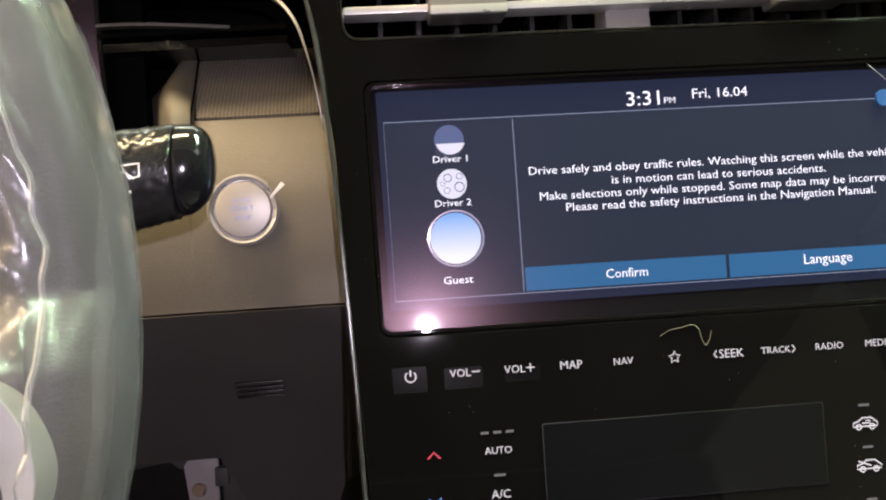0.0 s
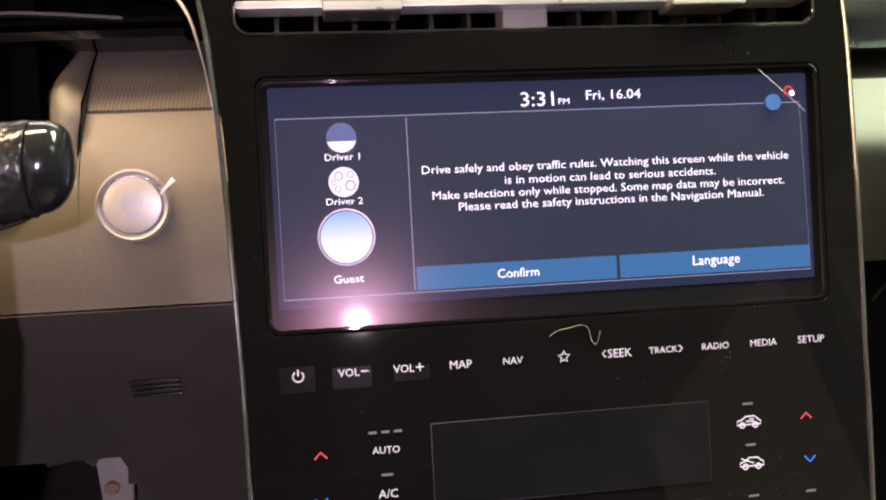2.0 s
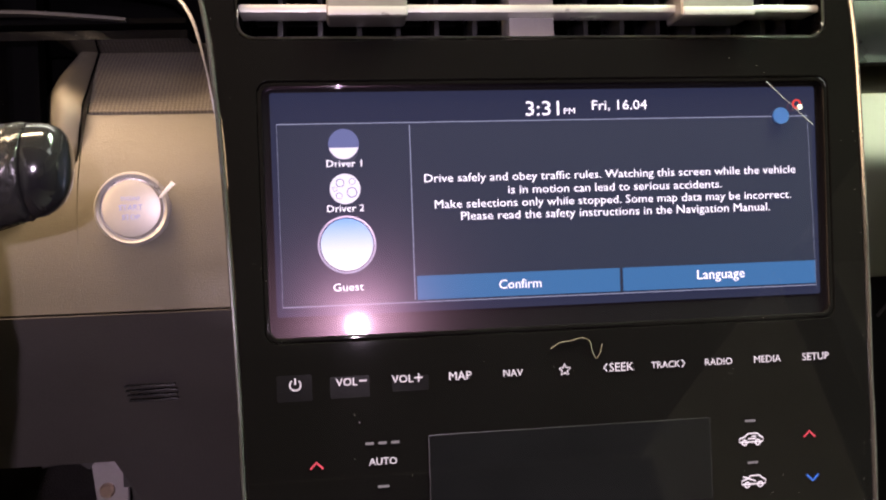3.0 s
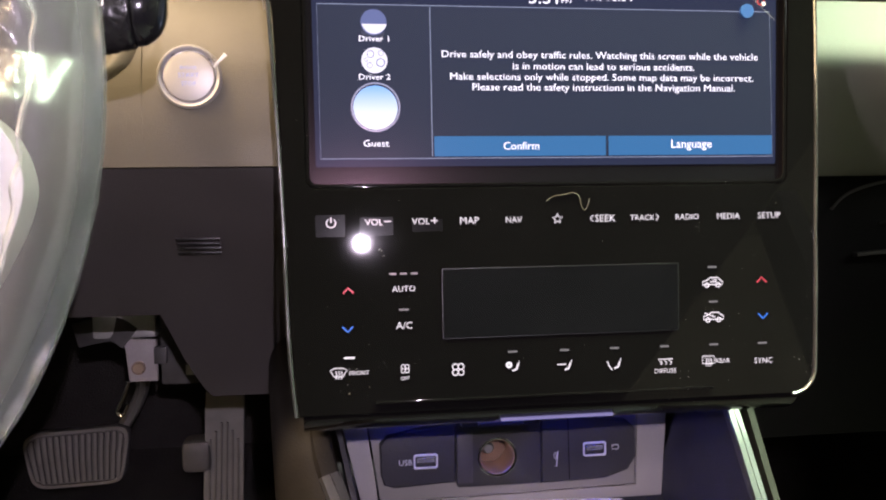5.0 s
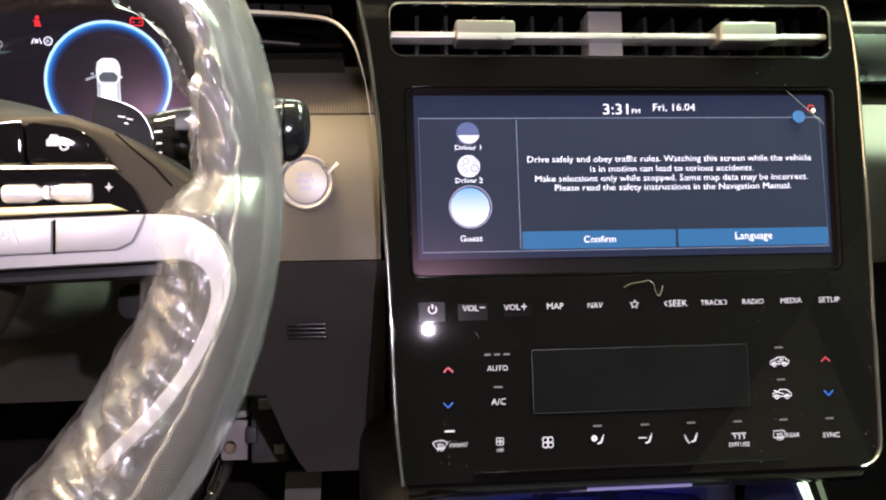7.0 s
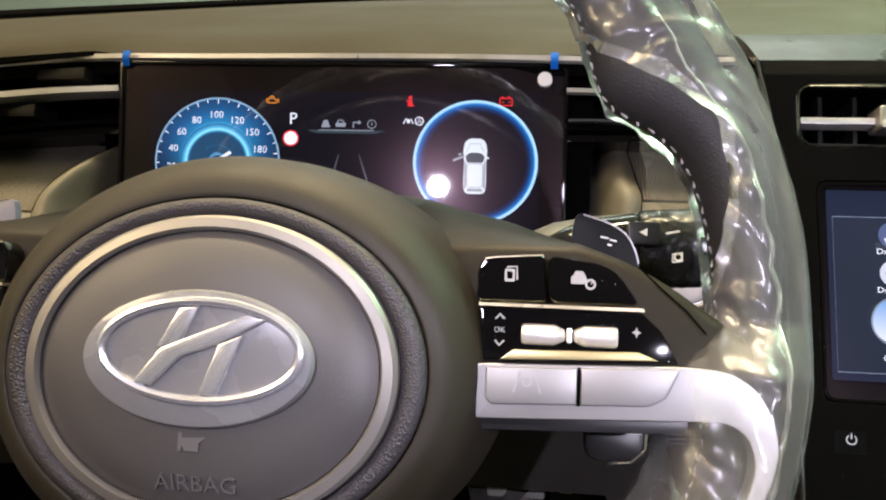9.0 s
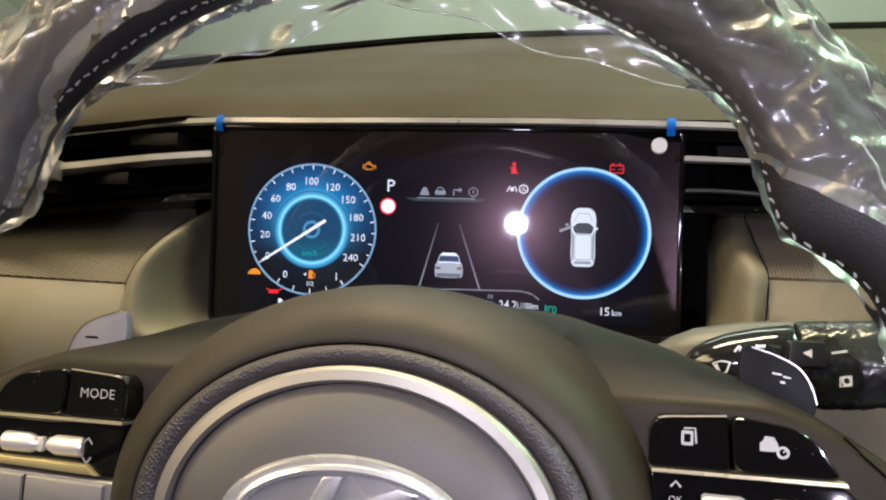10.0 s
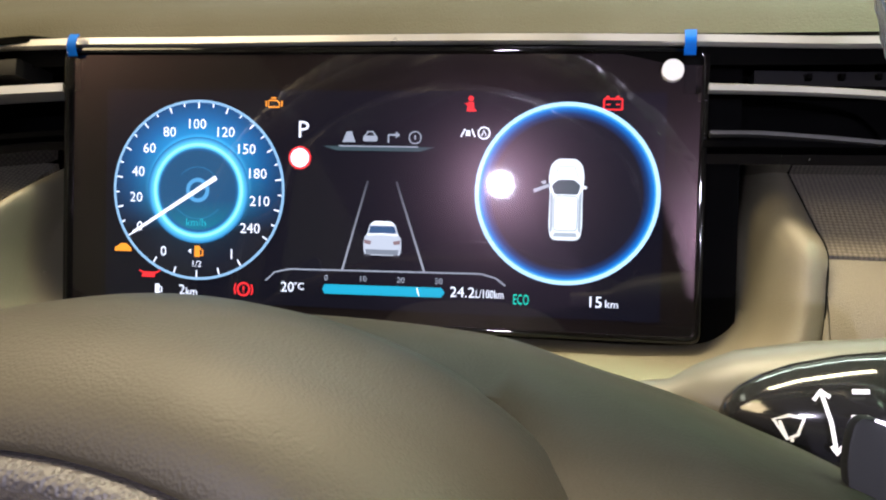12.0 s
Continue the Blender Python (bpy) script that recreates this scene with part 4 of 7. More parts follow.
def vent_box(nm, x0, x1, label):
    v = thing("side_air_vent", label, "air vent", ((x0 + x1) / 2, 0.05, 0.135), group="side air vents")
    def y_at(x):
        return 0.048 - 0.42 * max(0, -0.49 - x) - 0.1 * max(0, x + 0.235) * 0.5
    def upper(u, w):
        x = lerp(x0, x1, u)
        return (x, y_at(x) + 0.004 + 0.010 * w, 0.1625 - 0.24 * max(0, -0.52 - x) + 0.001 * w)
    def lower(u, w):
        x = lerp(x0, x1, u)
        return (x, y_at(x) + 0.012 + 0.05 * w, 0.1215 + 0.004 * w - 0.22 * max(0, -0.51 - x))
    def back(u, w):
        x = lerp(x0, x1, u)
        return (x, y_at(x) + 0.075, lerp(0.085, 0.190, w) - 0.14 * max(0, -0.53 - x))
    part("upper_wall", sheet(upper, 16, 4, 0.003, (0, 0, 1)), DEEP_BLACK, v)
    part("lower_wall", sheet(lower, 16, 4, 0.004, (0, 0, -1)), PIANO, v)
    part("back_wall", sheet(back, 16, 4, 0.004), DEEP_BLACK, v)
    zl = lambda x: 0.1430 - 0.23 * max(0, -0.51 - x)
    pts = [(lerp(x0, x1, i / 8), y_at(lerp(x0, x1, i / 8)) + 0.002, zl(lerp(x0, x1, i / 8))) for i in range(9)]
    if nm == "left":
        part("blade", sweep(pts, [(-0.0018, -0.012), (0.0018, -0.012), (0.0018, 0.002), (-0.0018, 0.002)], n=3), SILVER, v, "silver horizontal blade")
    pts2 = [(x, y + 0.008, z - 0.018) for x, y, z in pts]
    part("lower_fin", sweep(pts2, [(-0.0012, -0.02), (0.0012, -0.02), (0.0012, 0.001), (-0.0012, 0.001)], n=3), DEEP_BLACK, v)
    return v, y_at, zl


DARK_TRIM = mat("dull_dark_trim", (0.02, 0.02, 0.02), 0.4)
VENT_FLAP = mat("dark_glossy_louvre", (0.008, 0.0076, 0.008), 0.4, vary=0.1, spec=0.08)
vl, yl, zl = vent_box("left", -0.752, -0.5035, "black air vent beside the instruments with silver slider")
for x0, x1, z0, z1 in ((-0.5541, -0.5225, 0.1470, 0.1545), (-0.609, -0.5815, 0.1120, 0.1200), (-0.5775, -0.546, 0.1205, 0.1285)):
    part("louvre", slab([(x0, z0 - 0.0006), (x1, z0), (x1, z1), (x0, z1 - 0.0014)], yl(x0) + 0.016, yl(x0) + 0.040, bevel=0.001), VENT_FLAP, vl, "dark glossy vent louvre")
part("slider", box(-0.602, -0.579, yl(-0.590) - 0.008, yl(-0.590) + 0.008, zl(-0.590) - 0.0055, zl(-0.590) + 0.0060, 0.0015, 2), SILVER, vl, "ribbed silver vent slider")
vr = vent_box("right", -0.2310, -0.1420, "narrow black air vent between instruments and stack")[0]

part("louvre", sweep([(-0.212, 0.068, 0.1535), (-0.185, 0.068, 0.1530), (-0.150, 0.066, 0.1520)], [(-0.0028, -0.01), (0.0028, -0.01), (0.0028, 0.002), (-0.0028, 0.002)], n=4), VENT_FLAP, vr, "dark perforated louvre bar")
for x in (-0.192, -0.180, -0.167):
    part("louvre_hole", box(x - 0.0011, x + 0.0011, 0.0625, 0.067, 0.1520, 0.1544, 0.0008), DEEP_BLACK, vr)

part("lower_edge", sweep([(-0.2294, 0.05, 0.1279), (-0.2148, 0.05, 0.1281), (-0.2008, 0.05, 0.1274), (-0.1851, 0.05, 0.1263), (-0.1683, 0.05, 0.1249)], [(-0.0007, -0.006), (0.0007, -0.006), (0.0007, 0.0), (-0.0007, 0.0)], n=3), DARK_TRIM, vr, "dull thin edge below the vent")


def pass_vent(u, w):
    x = lerp(0.162, 0.77, u)
    return (x, 0.05 + 0.02 * w, lerp(0.1025, 0.162, w))


pv = thing("side_air_vent", "black vent band over the passenger's dash", "air vent", (0.46, 0.05, 0.13), group="side air vents")
part("back_wall", sheet(pass_vent, 10, 6, 0.01), SATIN_BLACK, pv)
part("blade", box(0.160, 0.77, 0.036, 0.050, 0.1335, 0.1370, 0.001), SILVER, pv, "silver horizontal blade")
part("upper_trim", box(0.160, 0.77, 0.032, 0.050, 0.1590, 0.1625, 0.001), SILVER, pv)

# start button
start = thing("start_button", "round silver engine start button, lit blue lettering", "button", (-0.1635, 0.031, 0.0375))
sx, sy, sz = -0.1640, 0.0315, 0.0375
part("outer_ring", lathe([(0.0130, 0.004), (0.0158, 0.004), (0.0162, 0.0005), (0.0150, -0.0012), (0.0138, -0.0006), (0.0134, 0.001)], (sx, sy, sz)), SILVER, start, "satin silver ring")
part("cap", lathe([(0.0001, -0.0022), (0.009, -0.0020), (0.0122, -0.0012), (0.0130, 0.0006), (0.0130, 0.004)], (sx, sy, sz)), mat("brushed_button_metal", (0.46, 0.44, 0.41), 0.45, metal=0.45, vary=0.06), start, "brushed silver push cap")
BLUE_PRINT = glow("start_blue", (0.55, 0.60, 0.95), 0.55)
part("lettering", words("ENGINE", sx, sz + 0.0042, sy - 0.0024, width=0.0080), BLUE_PRINT, start)
part("lettering", words("START", sx, sz + 0.0004, sy - 0.0024, width=0.0100), BLUE_PRINT, start)
part("lettering", words("STOP", sx, sz - 0.0038, sy - 0.0024, width=0.0074), BLUE_PRINT, start)
tabf = thing("film_tab", "clear pull tab stuck beside start button", "film", (-0.150, 0.028, 0.05))
part("tab", sweep([(-0.1512, 0.0265, 0.0415), (-0.1482, 0.0259, 0.0447), (-0.1452, 0.0265, 0.048)], [(-0.0009, 0), (0, -0.0002), (0.0009, 0), (0, 0.0002)], n=5, scale=lambda t: 0.6 + 0.6 * t), WHITE_DOT, tabf)

# ---- instrument display ----
def lean(bm, lift):
    """Tips flat work drawn at y = 0 onto the leaning instrument display."""
    for v in bm.verts:
        x, z = v.co.x, v.co.z
        v.co = (0.0071 + 1.0155 * x - 0.0088 * z, v.co.y + 0.085 + 0.0527 * x - 0.0988 * z - lift, 0.0050 + 0.0107 * x + 1.0069 * z)
    return bm


INSTRUMENT_GLASS = mat("instrument_glass", (0.006, 0.0055, 0.006), 0.05, rough_vary=0.02, specks=0.1)
hazy(INSTRUMENT_GLASS.node_tree.nodes["Principled BSDF"])
cluster = thing("instrument_display", "wide lit digital instrument display in glossy black frame", "instrument display", (-0.366, 0.05, 0.045))
part("frame", lean(slab(rrect(-0.5000, -0.2320, 0.0440, 0.1595, 0.004), -0.0022, 0.02, [rrect(-0.4975, -0.2345, 0.0465, 0.1570, 0.003)], 0.0008), 0), PIANO, cluster)
part("glass", lean(patch(rrect(-0.4978, -0.2342, 0.0462, 0.1573, 0.003), 0), 0), INSTRUMENT_GLASS, cluster)
part("lit_area", lean(patch(rrect(-0.4810, -0.2475, 0.0520, 0.1420, 0.0005), 0), 0.0003), glow("instrument_night", (0.0012, 0.002, 0.005), 1.0), cluster)
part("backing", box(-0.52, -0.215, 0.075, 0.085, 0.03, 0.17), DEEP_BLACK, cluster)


def lit(name, bm, m, lift, parent=None, label=""):
    return part(name, lean(bm, lift), m, parent or cluster, label)


C_WHITE = glow("instrument_white", (0.90, 0.94, 1.0), 1.0)
C_GREY = glow("instrument_grey", (0.35, 0.38, 0.42), 0.8)
C_ORANGE = glow("instrument_orange", (1.0, 0.33, 0.02), 0.9)
C_RED = glow("instrument_red", (1.0, 0.03, 0.03), 0.9)
C_CYAN = glow("instrument_cyan", (0.02, 0.38, 0.52), 0.8)
C_GREEN = glow("instrument_green", (0.02, 0.75, 0.50), 0.8)
C_RING = glow("instrument_ring", (0.45, 0.75, 1.0), 1.0)


def radial(name, cx, cz, stops, strength, fade=None):
    """Display colour that runs outwards from a dial's middle; stops: (radius, colour). fade: dims it downwards between two heights."""
    m, t, b, out = nodes_of(name)
    n, l = t.nodes, t.links
    b.inputs["Base Color"].default_value = (0.008, 0.008, 0.01, 1)
    hazy(b)
    co = n.new("ShaderNodeTexCoord")
    base = ROOT[cluster.name]
    spot = bmesh.new()
    lean(spot, 0) if spot.verts.new((cx, 0, cz)) else None
    spot.verts.ensure_lookup_table()
    mid = CAR @ spot.verts[0].co - base
    d = n.new("ShaderNodeVectorMath")
    d.operation = "DISTANCE"
    l.new(co.outputs["Object"], d.inputs[0])
    d.inputs[1].default_value = mid
    r = n.new("ShaderNodeMapRange")
    far = stops[-1][0]
    r.inputs["From Max"].default_value = far
    l.new(d.outputs["Value"], r.inputs["Value"])
    ramp = n.new("ShaderNodeValToRGB")
    els = ramp.color_ramp.elements
    els[0].position, els[0].color = 0, (*stops[0][1], 1)
    els[1].position, els[1].color = 1, (*stops[-1][1], 1)
    for p, c in stops[1:-1]:
        e = els.new(p / far)
        e.color = (*c, 1)
    l.new(r.outputs[0], ramp.inputs["Fac"])
    l.new(ramp.outputs[0], b.inputs["Emission Color"])
    b.inputs["Emission Strength"].default_value = strength
    if fade:
        sep = n.new("ShaderNodeSeparateXYZ")
        l.new(co.outputs["Object"], sep.inputs[0])
        k = n.new("ShaderNodeMapRange")
        k.inputs["From Min"].default_value, k.inputs["From Max"].default_value = mid.z + fade[0], mid.z + fade[1]
        k.inputs["To Min"].default_value, k.inputs["To Max"].default_value = strength * fade[2], strength
        l.new(sep.outputs[2], k.inputs["Value"])
        l.new(k.outputs[0], b.inputs["Emission Strength"])
    return m


# speed dial
gx, gz, gr = -0.4390, 0.0995, 0.0382
DIAL = radial("speed_dial_blue", gx, gz, ((0, (0.004, 0.02, 0.05)), (0.0208, (0.004, 0.05, 0.12)), (0.0222, (0.06, 0.42, 0.72)), (0.0245, (0.015, 0.20, 0.42)), (0.031, (0.006, 0.10, 0.26)), (0.0375, (0.003, 0.05, 0.14))), 1.0, (-0.016, 0.020, 0.04))
dial = lit("speed_dial", patch(oval(gx, gz, gr, gr, 64), 0), DIAL, 0.0006, label="blue speedometer dial at zero")
CORE = radial("speed_dial_core", gx, gz, ((0, (0.010, 0.06, 0.14)), (0.0150, (0.008, 0.045, 0.12)), (0.0178, (0.012, 0.09, 0.20)), (0.0188, (0.10, 0.55, 0.80)), (0.0196, (0.35, 0.85, 1.0)), (0.0205, (0.10, 0.50, 0.80)), (0.0228, (0.010, 0.12, 0.26))), 1.0)
lit("dial_core", patch(oval(gx, gz, 0.0226, 0.0226, 64), 0), CORE, 0.00075, dial, "dark core ringed in bright cyan")
TEAL = glow_graded("dial_teal", (0.004, 0.15, 0.20), (0.008, 0.06, 0.13), 2, 0.030, 0.046, 1.0)
lit("core_face", patch(oval(gx, gz, 0.0168, 0.0168, 48), 0), TEAL, 0.0009, dial)
b = bmesh.new()
for r0, r1, a0, a1 in ((0.0098, 0.0102, 30, 150), (0.0122, 0.0125, 200, 330)):
    stroke([(gx + r0 * math.cos(radians(a)), gz + r0 * math.sin(radians(a))) for a in range(a0, a1, 10)], 0.0003, 0, b)
lit("fine_arcs", b, glow("arc_blue", (0.03, 0.20, 0.36), 0.8), 0.0010, dial)
lit("rim", ring(gx, gz, 0.0371, 0.0382, 0), glow("dial_rim_grey", (0.30, 0.52, 0.70), 0.8), 0.0009, dial)
b = bmesh.new()
for a in (238, 254, 270, 286, 302):
    stroke([(gx + r * math.cos(radians(a)), gz + r * math.sin(radians(a))) for r in (0.0342, 0.0370)], 0.0006, 0, b)
lit("fuel_ticks", b, C_WHITE, 0.0010, dial)
b = bmesh.new()
for i in range(25):
    a = radians(213 - i * 246 / 24)
    r0 = 0.0345 if i % 2 == 0 else 0.0355
    stroke([(gx + r0 * math.cos(a), gz + r0 * math.sin(a)), (gx + 0.0370 * math.cos(a), gz + 0.0370 * math.sin(a))], 0.0006, 0, b)
lit("tick_marks", b, C_WHITE, 0.0010, dial)
for body, px, pz in (("0", -0.4650, 0.0835), ("20", -0.4668, 0.0960), ("40", -0.4660, 0.1070), ("60", -0.4610, 0.1170), ("80", -0.4520, 0.1240), ("100", -0.4395, 0.1275), ("120", -0.4268, 0.1242),
                     ("150", -0.4175, 0.1172), ("180", -0.4125, 0.1070), ("210", -0.4115, 0.0955), ("240", -0.4155, 0.0840), ("0", -0.4540, 0.0732), ("1", -0.4235, 0.0728)):
    lit("numeral", words(body, px, pz, 0, height=0.0042), C_WHITE, 0.0010, dial)
lit("lettering", words("1/2", -0.4388, 0.0682, 0, height=0.0026), C_WHITE, 0.0010, dial)
lit("lettering", words("km/h", -0.4395, 0.0858, 0, height=0.0032), glow("unit_teal", (0.03, 0.46, 0.52), 0.8), 0.0011, dial)
lit("hub", ring(gx, gz, 0.0035, 0.0052, 0), glow("hub_blue", (0.10, 0.35, 0.6), 0.8), 0.0010, dial)
a = radians(213)
nd = Vector((math.cos(a), math.sin(a)))
sd = Vector((-nd.y, nd.x))
tip, tail = Vector((gx, gz)) + nd * 0.0345, Vector((gx, gz)) - nd * 0.010
lit("needle", patch([tuple(tail + sd * 0.0010), tuple(tail - sd * 0.0010), tuple(tip - sd * 0.0006), tuple(tip + sd * 0.0006)], 0), C_WHITE, 0.0014, dial)


def pump(x, z, s, m, lift=0.0011):
    b = patch(rrect(x - 0.6 * s, x + 0.4 * s, z - s, z + s, 0.15 * s, 2), 0)
    stroke([(x + 0.4 * s, z + 0.5 * s), (x + 0.9 * s, z + 0.2 * s), (x + 0.9 * s, z - 0.7 * s), (x + 0.4 * s, z - 0.7 * s)], 0.25 * s, 0, b)
    return lit("fuel_sign", b, m, lift)


pump(-0.4385, 0.0735, 0.0024, C_ORANGE)
lit("arrow", patch([(-0.4430, 0.0735), (-0.4415, 0.0745), (-0.4415, 0.0725)], 0), C_WHITE, 0.0011)

# right dial with the car seen from above
hx, hz = -0.2850, 0.1016
BLUE_GLOW = radial("right_dial_blue", hx, hz, ((0, (0.002, 0.003, 0.006)), (0.0300, (0.002, 0.003, 0.008)), (0.0322, (0.001, 0.025, 0.10)), (0.0345, (0.006, 0.14, 0.46)), (0.0385, (0.02, 0.26, 0.7))), 1.0)
rd = lit("right_dial", patch(oval(hx, hz, 0.0362, 0.0362, 64), 0), BLUE_GLOW, 0.0006, label="blue-ringed dial with a white car seen from above")
lit("rim", ring(hx, hz, 0.0340, 0.0347, 0), glow("ring_mid_blue", (0.05, 0.34, 0.72), 0.9), 0.0009, rd)
lit("rim", ring(hx, hz, 0.0347, 0.0363, 0), C_RING, 0.0009, rd)
CAR_W = glow("car_picture_white", (0.75, 0.82, 0.82), 1.0)
cz = hz - 0.0027
BODY = [(-0.0046, -0.0158), (0.0046, -0.0158), (0.0062, -0.0140), (0.0066, -0.0090), (0.0064, 0.0020), (0.0070, 0.0095), (0.0062, 0.0142), (0.0036, 0.0166), (-0.0036, 0.0166), (-0.0062, 0.0142), (-0.0070, 0.0095), (-0.0064, 0.0020), (-0.0066, -0.0090), (-0.0062, -0.0140)]
lit("car_body", patch(rounded([(hx + p, cz + q) for p, q in BODY], 0.0016, 3), 0), CAR_W, 0.0009, rd)
GLASS_GREY = glow("car_glass", (0.05, 0.07, 0.075), 1.0)
PALE_GREY = glow("car_side_grey", (0.30, 0.35, 0.36), 1.0)
lit("windscreen", patch(rounded([(hx - 0.0057, cz + 0.0060), (hx - 0.0030, cz + 0.0082), (hx + 0.0030, cz + 0.0082), (hx + 0.0057, cz + 0.0060), (hx + 0.0046, cz + 0.0024), (hx - 0.0046, cz + 0.0024)], 0.0010, 3), 0), GLASS_GREY, 0.0012, rd)
for k in (-1, 1):
    lit("side_window", patch([(hx + k * 0.0061, cz + 0.0040), (hx + k * 0.0050, cz + 0.0016), (hx + k * 0.0050, cz - 0.0115), (hx + k * 0.0060, cz - 0.0135)], 0), PALE_GREY, 0.0012, rd)
lit("roof", stroke(rrect(hx - 0.0046, hx + 0.0046, cz - 0.0120, cz + 0.0018, 0.0016, 3), 0.0004, 0, closed=True), C_GREY, 0.0012, rd)
lit("rear_window", patch([(hx - 0.0042, cz - 0.0128), (hx + 0.0042, cz - 0.0128), (hx + 0.0048, cz - 0.0144), (hx - 0.0048, cz - 0.0144)], 0), PALE_GREY, 0.0012, rd)
lit("bonnet_line", stroke([(hx - 0.0048, cz + 0.0090), (hx - 0.0030, cz + 0.0135), (hx + 0.0030, cz + 0.0135), (hx + 0.0048, cz + 0.0090)], 0.0003, 0), C_GREY, 0.0012, rd)
lit("open_door", patch([(hx - 0.0062, cz + 0.0068), (hx - 0.0062, cz + 0.0054), (hx - 0.0126, cz + 0.0028), (hx - 0.0130, cz + 0.0042)], 0), PALE_GREY, 0.0013, rd)
lit("mirror", patch([(hx - 0.0100, cz + 0.0072), (hx - 0.0092, cz + 0.0062), (hx - 0.0078, cz + 0.0066), (hx - 0.0082, cz + 0.0080)], 0), PALE_GREY, 0.0015, rd)
lit("mirror", patch([(hx + 0.0064, cz + 0.0062), (hx + 0.0080, cz + 0.0056), (hx + 0.0080, cz + 0.0046), (hx + 0.0064, cz + 0.0046)], 0), CAR_W, 0.0013, rd)

# middle: lane, car, readouts
LANE = glow_graded("lane_grey", (0.35, 0.37, 0.40), (0.02, 0.02, 0.03), 2, 0.022, 0.058, 0.8)
lit("lane_line", stroke([(-0.3755, 0.0680), (-0.3655, 0.1050)], 0.0008, 0), LANE, 0.0006)
lit("lane_line", stroke([(-0.3410, 0.0680), (-0.3535, 0.1050)], 0.0008, 0), LANE, 0.0006)
cbx, cbz = -0.3588, 0.0745
def from_behind(pts, k=1):
    return [(cbx + k * p, cbz + q) for p, q in pts]


cr = lit("car_from_behind", patch(rounded(from_behind([(-0.0074, 0.0), (-0.0080, 0.0030), (-0.0078, 0.0072), (-0.0066, 0.0086), (-0.0054, 0.0128), (-0.0036, 0.0140), (0.0036, 0.0140), (0.0054, 0.0128), (0.0066, 0.0086), (0.0078, 0.0072), (0.0080, 0.0030), (0.0074, 0.0)]), 0.0012, 3), 0), glow("car_behind_grey", (0.42, 0.45, 0.48), 1.0), 0.0006, label="silver car picture seen from behind")
lit("roof", patch(rounded(from_behind([(-0.0052, 0.0124), (-0.0036, 0.0141), (0.0036, 0.0141), (0.0052, 0.0124)]), 0.0006, 3), 0), C_WHITE, 0.0009, cr)
lit("rear_window", patch(rounded(from_behind([(-0.0058, 0.0092), (-0.0049, 0.0121), (0.0049, 0.0121), (0.0058, 0.0092)]), 0.0006, 3), 0), glow("car_behind_glass", (0.03, 0.07, 0.14), 1.0), 0.0009, cr)
lit("boot_line", stroke(from_behind([(-0.0064, 0.0084), (0.0, 0.0088), (0.0064, 0.0084)]), 0.0006, 0), C_WHITE, 0.0009, cr)
lit("bumper", patch(from_behind([(-0.0066, 0.0004), (-0.0070, 0.0024), (0.0070, 0.0024), (0.0066, 0.0004)]), 0), glow("car_behind_shade", (0.16, 0.18, 0.20), 1.0), 0.0009, cr)
for k in (-1, 1):
    lit("tail_lamp", patch(from_behind([(0.0044, 0.0058), (0.0076, 0.0064), (0.0074, 0.0048), (0.0050, 0.0044)], k), 0), glow("tail_lamp_grey", (0.20, 0.13, 0.13), 1.0), 0.0009, cr)
    lit("wheel", patch(from_behind([(0.0048, -0.0006), (0.0074, -0.0006), (0.0074, 0.0003), (0.0048, 0.0003)], k), 0), glow("wheel_dark", (0.03, 0.03, 0.035), 1.0), 0.0009, cr)
lit("arc_line", stroke([(-0.4085, 0.0622), (-0.4045, 0.0660), (-0.3980, 0.0675), (-0.3180, 0.0685), (-0.3120, 0.0670), (-0.3080, 0.0640)], 0.0006, 0), C_GREY, 0.0006)
lit("fuel_bar", patch([(-0.3838, 0.0598), (-0.3828, 0.0618), (-0.3340, 0.0622), (-0.3325, 0.0602), (-0.3340, 0.0582), (-0.3828, 0.0578)], 0), C_CYAN, 0.0006)
for body, px, pz, h in (("0", -0.3822, 0.0645, 0.0024), ("10", -0.3663, 0.0646, 0.0024), ("20", -0.3507, 0.0647, 0.0024), ("30", -0.3350, 0.0648, 0.0024)):
    lit("numeral", words(body, px, pz, 0, height=h), C_GREY, 0.0008)
lit("bar_mark", stroke([(-0.3440, 0.0618), (-0.3430, 0.0585)], 0.0005, 0), C_WHITE, 0.0008)
lit("lettering", words("20", -0.3988, 0.0600, 0, height=0.0042), C_WHITE, 0.0008)
lit("lettering", words("°C", -0.3938, 0.0605, 0, height=0.0032), C_WHITE, 0.0008)
lit("lettering", words("24.2", -0.3252, 0.0608, 0, height=0.0042), C_WHITE, 0.0008)
lit("lettering", words("L/100km", -0.3142, 0.0604, 0, height=0.0034, width=0.0112), C_WHITE, 0.0008)
lit("lettering", words("ECO", -0.3015, 0.0588, 0, height=0.0042, width=0.0062), C_GREEN, 0.0008)
lit("lettering", words("15", -0.2722, 0.0590, 0, height=0.0044), C_WHITE, 0.0008)
lit("lettering", words("km", -0.2660, 0.0584, 0, height=0.0030), C_WHITE, 0.0008)
lit("lettering", words("2", -0.4455, 0.0570, 0, height=0.0042), C_WHITE, 0.0008)
lit("lettering", words("km", -0.4412, 0.0564, 0, height=0.0030), C_WHITE, 0.0008)
pump(-0.4565, 0.0570, 0.0020, C_WHITE, 0.0008)
lit("lettering", words("P", -0.3930, 0.1258, 0, height=0.0068), C_WHITE, 0.0008)
sp = lit("speed_limit_sign", patch(oval(-0.3945, 0.1140, 0.0042, 0.0042, 32), 0), C_WHITE, 0.0006)
